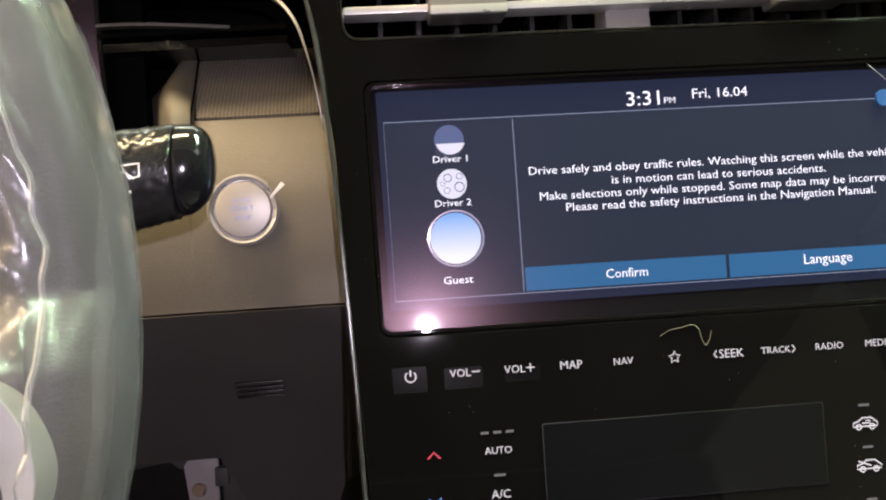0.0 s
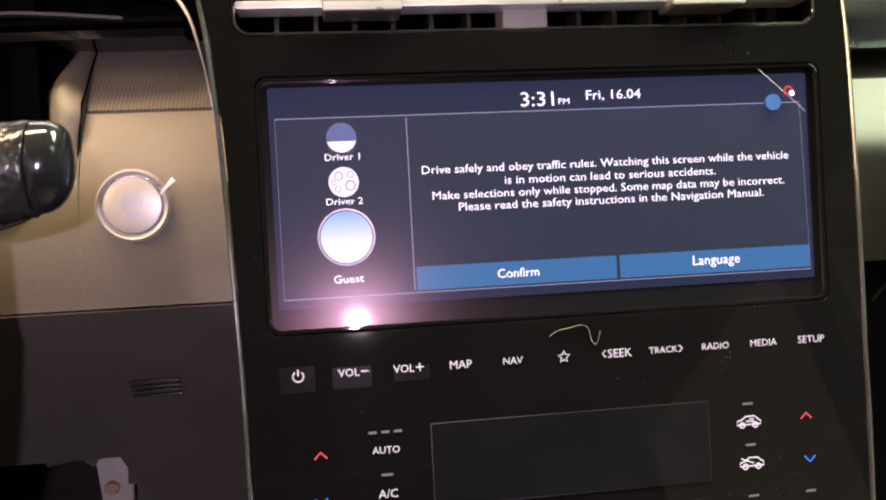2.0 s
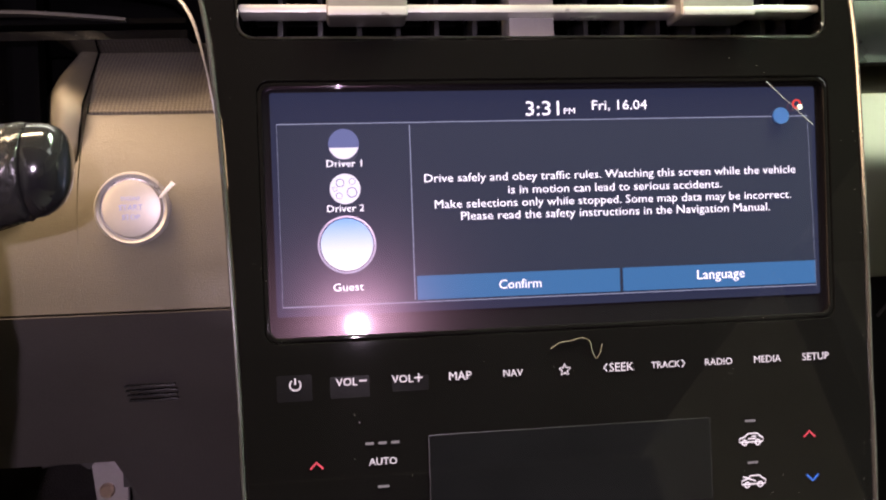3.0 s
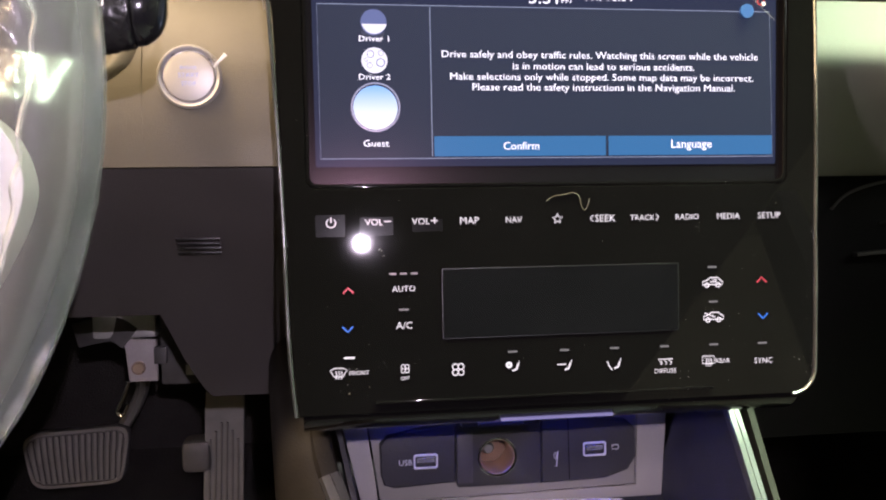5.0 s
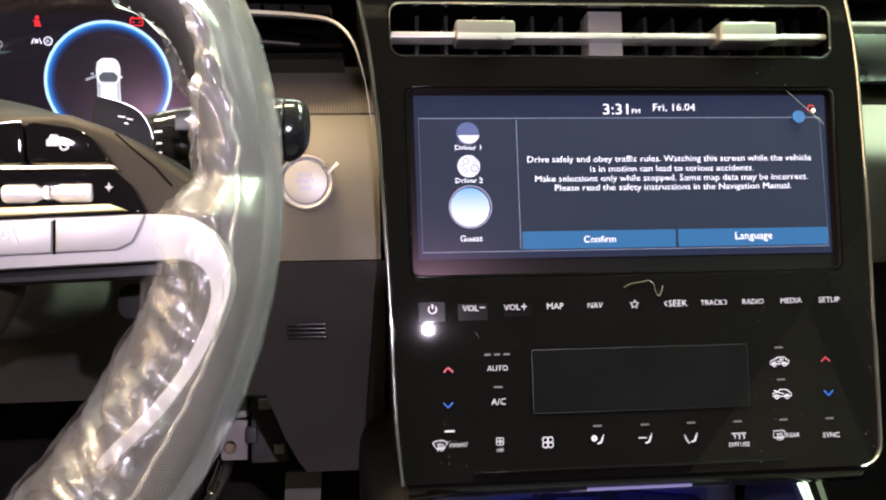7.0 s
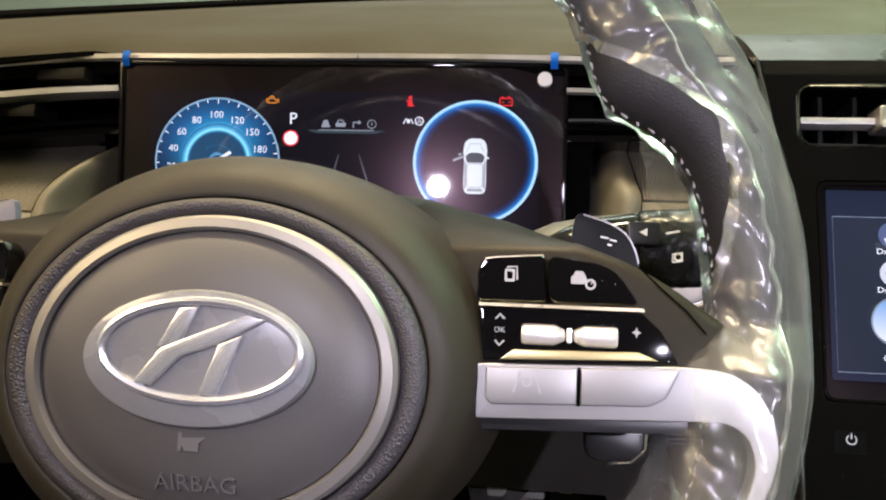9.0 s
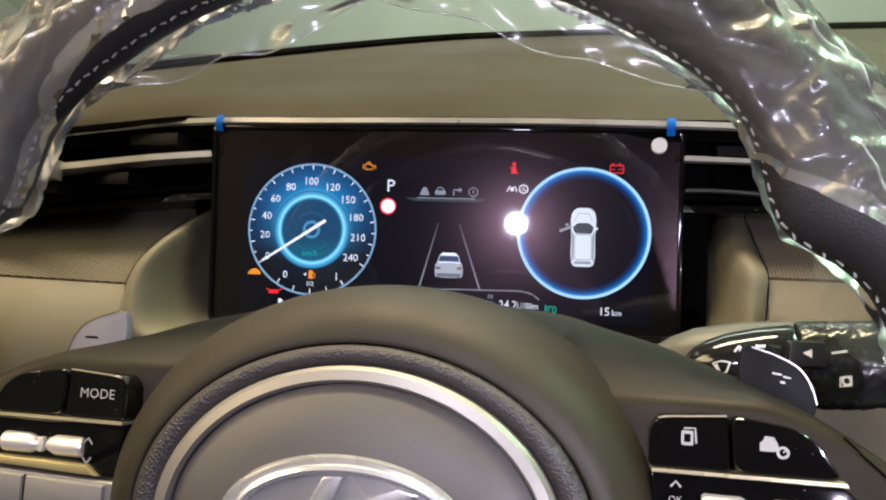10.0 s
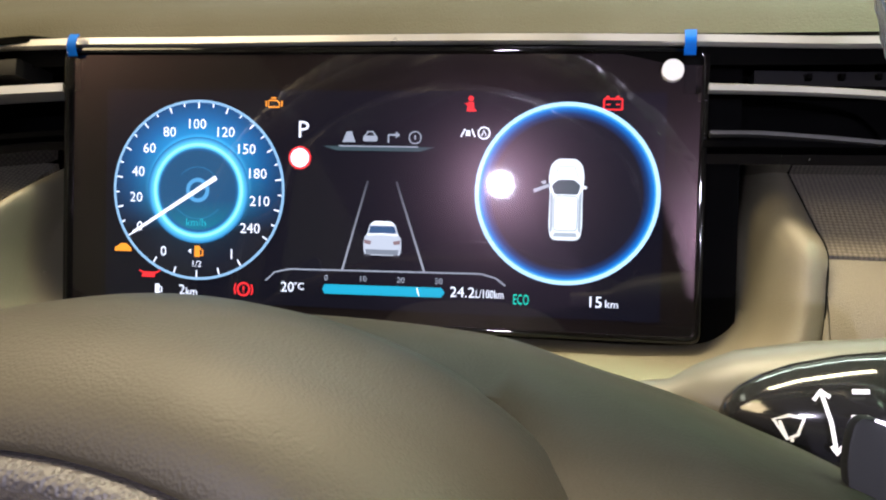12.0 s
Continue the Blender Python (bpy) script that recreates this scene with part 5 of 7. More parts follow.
lit("rim", ring(-0.3945, 0.1140, 0.0040, 0.0048, 0, 32), C_RED, 0.0009, sp)
lit("line", stroke([(-0.3780, 0.1192), (-0.3450, 0.1192)], 0.0005, 0), C_GREY, 0.0007)
lit("line_glow", patch([(-0.3850, 0.1192), (-0.3380, 0.1192), (-0.3440, 0.1174), (-0.3790, 0.1174)], 0), glow("line_teal", (0.035, 0.06, 0.065), 1.0), 0.0005)
b = patch([(-0.3765, 0.1208), (-0.3710, 0.1208), (-0.3726, 0.1252), (-0.3748, 0.1252)], 0)
patch(rrect(-0.3678, -0.3618, 0.1212, 0.1236, 0.0006, 2), 0, b)
stroke([(-0.3670, 0.1236), (-0.3658, 0.1252), (-0.3638, 0.1252), (-0.3626, 0.1236)], 0.0006, 0, b)
stroke([(-0.3572, 0.1208), (-0.3572, 0.1240), (-0.3540, 0.1240)], 0.0008, 0, b)
patch([(-0.3542, 0.1254), (-0.3524, 0.1240), (-0.3542, 0.1226)], 0, b)
ring(-0.3462, 0.1230, 0.0022, 0.0027, 0, 24, b)
stroke([(-0.3462, 0.1222), (-0.3462, 0.1240)], 0.0006, 0, b)
lit("menu_signs", b, C_GREY, 0.0007)


def engine_sign(x, z, m):
    b = stroke([(x - 0.0022, z - 0.0016), (x - 0.0022, z + 0.0012), (x + 0.0010, z + 0.0012), (x + 0.0024, z + 0.0002), (x + 0.0024, z - 0.0016)], 0.0006, 0, closed=True)
    stroke([(x - 0.0012, z + 0.0022), (x + 0.0010, z + 0.0022)], 0.0006, 0, b)
    stroke([(x - 0.0033, z + 0.001), (x - 0.0033, z - 0.0014)], 0.0006, 0, b)
    stroke([(x + 0.0035, z + 0.001), (x + 0.0035, z - 0.0014)], 0.0006, 0, b)
    return lit("warning_sign", b, m, 0.0008)


engine_sign(-0.4062, 0.1365, C_ORANGE)
b = patch(oval(-0.3238, 0.1390, 0.0011, 0.0011, 14), 0)
patch([(-0.3254, 0.1338), (-0.3222, 0.1338), (-0.3227, 0.1376), (-0.3249, 0.1376)], 0, b)
stroke([(-0.3260, 0.1372), (-0.3216, 0.1340)], 0.0006, 0, b)
lit("warning_sign", b, C_RED, 0.0008)
b = stroke(rrect(-0.2714, -0.2644, 0.1350, 0.1392, 0.0003, 2), 0.0006, 0, closed=True)
for x in (-0.2700, -0.2662):
    stroke([(x - 0.0006, 0.1400), (x + 0.0006, 0.1400)], 0.0007, 0, b)
stroke([(-0.2705, 0.1370), (-0.2690, 0.1370)], 0.0005, 0, b)
stroke([(-0.2668, 0.1370), (-0.2653, 0.1370)], 0.0005, 0, b)
lit("warning_sign", b, C_RED, 0.0008)
b = stroke([(-0.3275, 0.1236), (-0.3258, 0.1268)], 0.0006, 0)
stroke([(-0.3218, 0.1236), (-0.3232, 0.1268)], 0.0006, 0, b)
patch([(-0.3256, 0.1240), (-0.3236, 0.1240), (-0.3238, 0.1262), (-0.3254, 0.1262)], 0, b)
ring(-0.3182, 0.1252, 0.0020, 0.0026, 0, 24, b)
stroke([(-0.3192, 0.1240), (-0.3182, 0.1264), (-0.3172, 0.1240)], 0.0005, 0, b)
lit("assist_sign", b, C_WHITE, 0.0008)
b = patch([(-0.4765, 0.0725), (-0.4765, 0.0738), (-0.4752, 0.0748), (-0.4735, 0.0759), (-0.4712, 0.0759), (-0.4698, 0.0747), (-0.4688, 0.0738), (-0.4688, 0.0725)], 0)
lit("warning_sign", b, C_ORANGE, 0.0008)
b = patch([(-0.4640, 0.0618), (-0.4580, 0.0618), (-0.4575, 0.0640), (-0.4630, 0.0640)], 0)
stroke([(-0.4575, 0.0636), (-0.4555, 0.0648)], 0.0006, 0, b)
stroke([(-0.4650, 0.0646), (-0.4630, 0.0636)], 0.0006, 0, b)
lit("warning_sign", b, C_RED, 0.0008)
b = ring(-0.4180, 0.0582, 0.0022, 0.0030, 0, 28)
stroke([(-0.4180, 0.0594), (-0.4180, 0.0578)], 0.0008, 0, b)
stroke([(-0.4180, 0.0572), (-0.4180, 0.0568)], 0.0008, 0, b)
stroke([(-0.4215, 0.0604), (-0.4220, 0.0582), (-0.4215, 0.0560)], 0.0006, 0, b)
stroke([(-0.4145, 0.0604), (-0.4140, 0.0582), (-0.4145, 0.0560)], 0.0006, 0, b)
lit("warning_sign", b, C_RED, 0.0008)

for x in (-0.4975, -0.2385):
    tp = thing("tape_strip", "small strip of blue tape over silver trim", "tape", (x, 0.04, 0.16), group="blue tapes")
    part("strip", sheet(lambda u, v, x=x: (x - 0.0022 + 0.0044 * u, (0.0405 if x < -0.4 else 0.0445) - 0.002 * math.sin(v * 3.1), 0.1660 - 0.0097 * v), 2, 6, 0.0006), BLUE_TAPE, tp)
    part("film_end", lean(slab(rrect(x - 0.0024, x + 0.0024, 0.1415, 0.1555, 0.0003, 2), -0.0026, -0.0024), 0), FILM_CLEAR, tp)
ws = thing("round_sticker", "round white sticker on instrument display corner", "sticker", (-0.2455, 0.045, 0.1505))
part("disc", lean(slab(oval(-0.2458, 0.1500, 0.0042, 0.0042, 32), -0.0030, -0.0001), 0), WHITE_DOT, ws)



# ---- steering wheel ----
WX, WZ, WY = -0.345, 0.007, -0.155       # rim centre
HX, HZ = -0.3310, -0.0102                # hub centre
wheel = thing("steering_wheel", "black leather steering wheel, silver spokes, wrapped rim", "steering wheel", (WX, WY, WZ - 0.17))
RO, RD = 0.1808, 0.0150                  # outer radius and half depth of the rim


def mirror_angle(a):
    """The angle in degrees, folded to the right half: 0 is level, 90 the top."""
    a = (a + 180) % 360 - 180
    return a if abs(a) <= 90 else math.copysign(180, a) - a


def rim_inner(a):
    """Inner radius of the rim at an angle in degrees: it swells inwards to a thumb rest above each spoke."""
    m = mirror_angle(a)
    base = 0.1595 - 0.0060 * min(1, max(0, (m - 14) / 40))
    return base - 0.0135 * math.exp(-((m - 30.0) / (6.5 if m < 30 else 9.0)) ** 2)


def rim_point(a, r, y):
    return (WX + r * math.cos(a), y, WZ + r * math.sin(a))


def rim_section(a, p, grow=0.0, out=0.0, front=0.0, inward=0.0):
    """A point of the rim's skin: a round the wheel, p round the section (0 outside, 90 degrees towards the driver)."""
    ri = rim_inner(math.degrees(a))
    mid, half = (RO + ri) / 2, (RO - ri) / 2
    c, q = math.cos(p), math.sin(p)
    r = mid + (half + grow) * c + (out * max(0, c) ** 1.5 - inward * max(0, -c) ** 1.5)
    return rim_point(a, r, WY - (RD + grow + (front if q > 0 else 0)) * q)


def torus(fn, nu, nv):
    b = bmesh.new()
    g = [[b.verts.new(fn(2 * math.pi * i / nu, 2 * math.pi * j / nv)) for j in range(nv)] for i in range(nu)]
    for i in range(nu):
        for j in range(nv):
            b.faces.new((g[i][j], g[(i + 1) % nu][j], g[(i + 1) % nu][(j + 1) % nv], g[i][(j + 1) % nv]))
    return b


part("rim", torus(rim_section, 180, 28), WHEEL_LEATHER, wheel, "black leather rim with thumb rests", angle=60)
thread = mat("grey_thread", (0.20, 0.195, 0.19), 0.6)
first = None
for i in range(240):
    a = 2 * math.pi * i / 240
    if first is None:
        b = box(-0.0013, 0.0013, -0.0004, 0.0004, -0.0004, 0.0004, 0.0002, 1)
        me = part("stitch", b, thread, wheel, m=ROOM).data
        bpy.data.objects.remove(bpy.data.objects["stitch"])
        me.transform(Matrix.Translation(ROOT[wheel.name]))
        first = me
    o = new("stitch", first)
    o.parent = wheel
    q = CAR @ Vector(rim_section(a, radians(170), 0.0001))
    o.matrix_basis = Matrix.Translation(q - ROOT[wheel.name]) @ CAR.to_3x3().to_4x4() @ Matrix.Rotation(-(a + math.pi / 2) + (0.35 if i % 2 else -0.35), 4, "Y")

CUSHION = mat("dark_cushion_skin", (0.0205, 0.0165, 0.0085), 0.58, grain=(2300, 0.14), vary=0.05, spec=0.4)
# hub: deep padded cushion with a silver ring


def loft(rings, n=72, cap=True):
    b = bmesh.new()
    rs = []
    for y, rx, rz, dz in rings:
        rs.append([b.verts.new((HX + rx * math.cos(2 * math.pi * i / n), y, HZ + dz + rz * math.sin(2 * math.pi * i / n))) for i in range(n)])
    for r0, r1 in zip(rs, rs[1:]):
        for i in range(n):
            b.faces.new((r0[i], r0[(i + 1) % n], r1[(i + 1) % n], r1[i]))
    if cap:
        b.faces.new(rs[0])
        b.faces.new(list(reversed(rs[-1])))
    return b


COLLAR = mat("coarse_collar_leather", (0.038, 0.0345, 0.036), 0.5, grain=(1500, 0.6), vary=0.10)
part("hub_collar", loft([(-0.186, 0.0540, 0.0430, 0), (-0.1905, 0.0560, 0.0445, 0), (-0.1917, 0.0585, 0.0465, 0), (-0.1916, 0.0608, 0.0478, 0.0002), (-0.1903, 0.0628, 0.0490, 0.0002), (-0.180, 0.0632, 0.0494, 0.0003)], 96, False), COLLAR, wheel, "coarsely grained leather collar round the silver ring", angle=60)
part("hub_cushion", loft([(-0.180, 0.0624, 0.0486, 0.0003), (-0.1898, 0.0634, 0.0496, 0.0003), (-0.1902, 0.0642, 0.0506, 0.0004), (-0.1876, 0.0692, 0.0560, 0.001), (-0.1820, 0.0745, 0.0612, 0.001),
                          (-0.175, 0.0778, 0.0640, 0.001), (-0.163, 0.0812, 0.0660, 0.001), (-0.152, 0.0836, 0.0670, 0.001), (-0.142, 0.0838, 0.0662, 0.001), (-0.128, 0.0740, 0.0580, 0.001), (-0.118, 0.0600, 0.0480, 0)], 96),
     CUSHION, wheel, "softly grained padded surround of the hub", angle=60)
part("hub_ring", loft([(-0.188, 0.0502, 0.0392, 0), (-0.1930, 0.0504, 0.0394, 0), (-0.1944, 0.0513, 0.0403, 0), (-0.1938, 0.0540, 0.0428, 0), (-0.1925, 0.0552, 0.0438, 0), (-0.188, 0.0554, 0.0440, 0)], 96, False), mat("satin_ring_silver", (0.28, 0.265, 0.24), 0.42, metal=0.6, vary=0.05), wheel, "satin silver ring")
airbag = part("airbag_cover", loft([(-0.1985, 0.0004, 0.0004, 0), (-0.1982, 0.020, 0.016, 0), (-0.1970, 0.036, 0.028, 0), (-0.1948, 0.046, 0.036, 0), (-0.1922, 0.0500, 0.0391, 0), (-0.184, 0.0500, 0.0391, 0)], 96), HUB_SKIN, wheel, "smooth dark airbag cover")
EMBOSS = mat("embossed_hub_skin", (0.125, 0.118, 0.115), 0.42, vary=0.05)
b = words("AIRBAG", HX + 0.001, -0.0412, -0.1970, width=0.0235, height=0.0046, depth=0.002, slope=0.36)
part("embossed_lettering", b, EMBOSS, airbag)
b = slab([(HX - 0.0040, -0.0275), (HX - 0.0030, -0.0275), (HX - 0.0028, -0.0290), (HX + 0.004, -0.0285), (HX + 0.002, -0.0302), (HX + 0.002, -0.0325), (HX - 0.002, -0.0325), (HX - 0.0028, -0.0310), (HX - 0.0030, -0.0325), (HX - 0.0040, -0.0325)], -0.1982, -0.195)
part("horn_sign", b, EMBOSS, airbag)
ex, ez = HX + 0.0015, -0.0050
em = part("emblem_film", loft([(-0.1987, 0.0335, 0.0190, 0.003), (-0.2002, 0.0328, 0.0184, 0.003), (-0.2006, 0.0315, 0.0174, 0.003)], 64), mat("clear_domed_plastic", (0.21, 0.21, 0.215), 0.26, coat=1.0, vary=0.12, vary_scale=50), wheel, "oval clear film over the emblem")
b = bmesh.new()
path = [(ex + 0.0285 * math.cos(2 * math.pi * i / 48), -0.2012, ez + 0.0135 * math.sin(2 * math.pi * i / 48)) for i in range(48)]
sweep(path, circle(0.0013, 8), closed=True, bm=b, smooth=False)
part("oval_ring", b, EMBLEM, em, "chrome oval")
bar1 = slab([(ex - 0.0185, ez - 0.0095), (ex - 0.0130, ez - 0.0100), (ex - 0.0050, ez - 0.0018), (ex + 0.0060, ez + 0.0022), (ex + 0.0185, ez + 0.0090), (ex + 0.0130, ez + 0.0102), (ex - 0.0005, ez + 0.0046), (ex - 0.0110, ez + 0.0002)], -0.2022, -0.2004, bevel=0.0006)
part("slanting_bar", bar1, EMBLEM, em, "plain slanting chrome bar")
bar2 = slab([(ex - 0.0125, ez + 0.0000), (ex - 0.0062, ez + 0.0115), (ex - 0.0005, ez + 0.0120), (ex - 0.0052, ez + 0.0016)], -0.2020, -0.2004, bevel=0.0006)
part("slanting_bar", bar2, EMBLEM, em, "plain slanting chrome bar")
bar3 = slab([(ex + 0.0055, ez + 0.0018), (ex + 0.0006, ez - 0.0118), (ex + 0.0060, ez - 0.0120), (ex + 0.0125, ez + 0.0050)], -0.2020, -0.2004, bevel=0.0006)
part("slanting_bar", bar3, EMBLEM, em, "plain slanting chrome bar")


def section_loft(sections):
    b = bmesh.new()
    rs = [[b.verts.new((x, y, z)) for y, z in poly] for x, poly in sections]
    n = len(rs[0])
    for r0, r1 in zip(rs, rs[1:]):
        for i in range(n):
            b.faces.new((r0[i], r0[(i + 1) % n], r1[(i + 1) % n], r1[i]))
    b.faces.new(rs[0])
    b.faces.new(list(reversed(rs[-1])))
    return b


def flip(bm, s):
    for v in bm.verts:
        v.co.x += 0.0008
        v.co.z -= 0.0012
    if s < 0:
        for v in bm.verts:
            v.co.x = 2 * HX - v.co.x
    return bm


OLIVE = mat("wheel_spoke_skin", (0.0125, 0.0095, 0.0040), 0.55, grain=(2000, 0.10), vary=0.05, spec=0.22)


ROLLER = mat("satin_roller_metal", (0.80, 0.77, 0.70), 0.32, metal=0.5, vary=0.05)
# silver trim with the warm tube's reflection tinted into its colour
BRIGHT_LINE = mat("tube_tinted_trim", (0.62, 0.55, 0.36), 0.3, metal=0.6, vary=0.05)


def spoke(s):
    secs = []
    tops = smooth_path([(-0.335, 0.0562, -0.140), (-0.318, 0.0562, -0.145), (-0.300, 0.0555, -0.150), (-0.2837, 0.0538, -0.158), (-0.2703, 0.0502, -0.166), (-0.2522, 0.0455, -0.1705), (-0.2409, 0.0413, -0.1715), (-0.2305, 0.0375, -0.1722), (-0.2214, 0.0336, -0.1732),
                        (-0.2123, 0.0295, -0.1740), (-0.2010, 0.0232, -0.1745), (-0.1930, 0.0178, -0.1740), (-0.1849, 0.0128, -0.1725), (-0.178, 0.0080, -0.1700)], 4)
    for x, zc, yf in tops:
        zf = min(zc - 0.004, 0.0315 - 0.35 * max(0, x + 0.228))
        secs.append((x, [(yf, -0.0165), (yf, zf - 0.003), (yf + 0.0010, zf - 0.0008), (yf + 0.0030, zf + 0.0006), (yf + 0.010, lerp(zf, zc, 0.35)), (-0.147, lerp(zf, zc, 0.66)), (-0.132, lerp(zf, zc, 0.88)), (-0.118, zc - 0.0004), (-0.112, zc - 0.0004), (-0.106, zc - 0.004), (-0.102, zc - 0.016), (-0.110, -0.0165)]))
    sp = part("spoke", flip(section_loft(secs), s), OLIVE, wheel, "soft-skinned wheel spoke", angle=50)
    # glossy key pads
    top_in = rounded([(-0.2573, 0.0140), (-0.2573, 0.0235), (-0.2548, 0.0268), (-0.2380, 0.0280), (-0.2372, 0.0140)], 0.0014)
    top_out = rounded([(-0.2364, 0.0140), (-0.2372, 0.0280), (-0.2214, 0.0258), (-0.2163, 0.0226), (-0.2105, 0.0140)], 0.0030)
    for o in (top_in, top_out):
        part("key", flip(slab(o, -0.1782, -0.168, bevel=0.0009, segs=3), s), PIANO, sp, "glossy black wheel key")
    well = rounded([(-0.2566, 0.0122), (-0.2100, 0.0122), (-0.2046, 0.0072), (-0.1998, -0.0018), (-0.2545, -0.0034)], 0.0012)
    part("key_well", flip(slab(well, -0.1768, -0.168, bevel=0.0006), s), PIANO, sp, "glossy black field round the rollers")
    part("divider", flip(slab([(-0.2566, 0.0126), (-0.2566, 0.0135), (-0.2100, 0.0135), (-0.2096, 0.0126)], -0.1788, -0.170), s), BRIGHT_LINE, sp, "thin silver divider")
    part("divider", flip(stroke([(-0.2552, 0.0263), (-0.2520, 0.0268), (-0.2440, 0.0274), (-0.2384, 0.0278)], 0.00045, -0.1784), s), BRIGHT_LINE, sp, "thin bright upper line")
    for x0, x1 in ((-0.2440, -0.2316), (-0.2292, -0.2168)):
        b = bmesh.new()
        r = 0.0031
        n = 20
        rs = [[b.verts.new((x, -0.1762 - r * k * math.sin(2 * math.pi * i / n), 0.0050 + r * k * math.cos(2 * math.pi * i / n))) for i in range(n)] for x, k in (((x0, 0.85), (x0 + 0.0008, 1), (x1 - 0.0030, 1), (x1 - 0.0004, 0.62), (x1, 0.5)) if x0 < -0.24 else ((x0, 0.5), (x0 + 0.0004, 0.62), (x0 + 0.0030, 1), (x1 - 0.0008, 1), (x1, 0.85)))]
        for r0, r1 in zip(rs, rs[1:]):
            for i in range(n):
                b.faces.new((r0[i], r0[(i + 1) % n], r1[(i + 1) % n], r1[i]))
        b.faces.new(rs[0])
        b.faces.new(list(reversed(rs[-1])))
        part("roller", flip(b, s), ROLLER, sp, "bright metal roller")
    part("roller_axle", flip(slab(rrect(-0.2312, -0.2296, 0.0028, 0.0072, 0.0006, 2), -0.1788, -0.172, bevel=0.0004), s), ROLLER, sp, "small bright bridge between the rollers")
    # the ledge's yellow is the ceiling tube's reflection, put into the base colour
    part("roller_ramp", flip(slab([(-0.2500, -0.0026), (-0.2462, 0.0004), (-0.2110, 0.0012), (-0.2055, -0.0010)], -0.1792, -0.172, bevel=0.0006), s), mat("ledge_tube_reflection", (0.48, 0.41, 0.20), 0.3, metal=0.6, vary=0.05), sp, "bright ledge under the rollers, yellow tube reflection in its colour")
    # silver lower blade with two keys
    blade = [(-0.2565, -0.0060), (-0.2565, -0.0040), (-0.2545, -0.00394), (-0.1988, -0.0022), (-0.1862, -0.0030), (-0.1790, -0.0075), (-0.1745, -0.0150), (-0.1728, -0.0245), (-0.1760, -0.0360), (-0.1840, -0.0520), (-0.1960, -0.0680),
             (-0.2130, -0.0830), (-0.2160, -0.0800), (-0.1995, -0.0645), (-0.1885, -0.0510), (-0.1815, -0.0370), (-0.1792, -0.0280), (-0.1812, -0.0205), (-0.1870, -0.0168), (-0.1970, -0.0172), (-0.2542, -0.0194), (-0.2562, -0.0195), (-0.2562, -0.0175)]
    bl = part("silver_blade", flip(slab(rounded(blade, 0.009, 5), -0.1790, -0.165, bevel=0.0016, segs=3), s), SATIN_SILVER, wheel, "matt silver lower spoke trim running down the rim")
    part("key", flip(slab([(-0.2535, -0.0048), (-0.2535, -0.0135), (-0.2520, -0.0152), (-0.2279, -0.0142), (-0.2279, -0.0040)], -0.1806, -0.176, bevel=0.0008), s), SATIN_SILVER, bl, "silver wheel key")
    part("key", flip(slab([(-0.2269, -0.0040), (-0.2269, -0.0142), (-0.2085, -0.0136), (-0.2035, -0.0112), (-0.1998, -0.0028)], -0.1806, -0.176, bevel=0.0008), s), SATIN_SILVER, bl, "silver wheel key")
    gap = flip(stroke([(-0.2274, -0.0038), (-0.2274, -0.0146)], 0.0010, -0.1795), s)
    part("key_gap", gap, DEEP_BLACK, bl)
    part("under_edge", flip(slab([(-0.2562, -0.0197), (-0.1960, -0.0174), (-0.1965, -0.0215), (-0.255, -0.0235)], -0.172, -0.150, bevel=0.001), s), SATIN_BLACK, wheel)
    # paddle behind the spoke; paint and edge colours carry each side's light and shade
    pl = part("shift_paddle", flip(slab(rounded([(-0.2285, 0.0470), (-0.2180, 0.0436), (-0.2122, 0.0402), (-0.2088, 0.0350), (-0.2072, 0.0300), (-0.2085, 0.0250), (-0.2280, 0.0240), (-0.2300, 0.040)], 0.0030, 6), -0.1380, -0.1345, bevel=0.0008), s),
              mat("lit_paddle_paint", (0.30, 0.29, 0.31), 0.4, vary=0.05) if s < 0 else mat("shaded_paddle_paint", (0.0125, 0.013, 0.0135), 0.45, vary=0.05, spec=0.06), wheel, "flat grey gear-shift paddle, its light and shade in the paint")
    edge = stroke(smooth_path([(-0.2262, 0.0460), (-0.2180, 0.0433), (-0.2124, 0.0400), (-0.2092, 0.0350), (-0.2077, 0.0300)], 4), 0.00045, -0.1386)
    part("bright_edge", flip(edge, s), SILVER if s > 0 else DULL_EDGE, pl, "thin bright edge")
    if s > 0:
        sg = stroke([(-0.2203, 0.0386), (-0.2176, 0.0382)], 0.0005, -0.1384)
        stroke([(-0.2172, 0.0377), (-0.2150, 0.0373)], 0.0005, -0.1384, sg)
        stroke([(-0.2180, 0.0361), (-0.2166, 0.0358)], 0.0006, -0.1384, sg)
    else:
        sg = stroke([(-0.2190, 0.0365), (-0.2140, 0.0365)], 0.0007, -0.1383)
    part("paddle_sign", flip(sg, s), WHITE_PRINT if s > 0 else DEEP_BLACK, pl)
    return sp


right = spoke(1)
left = spoke(-1)


GREY_PRINT = mat("pale_grey_key_print", (0.33, 0.33, 0.31), 0.5, vary=0.05)


def key_sign(bm, parent, m=GREY_PRINT):
    return part("key_sign", bm, m, parent)


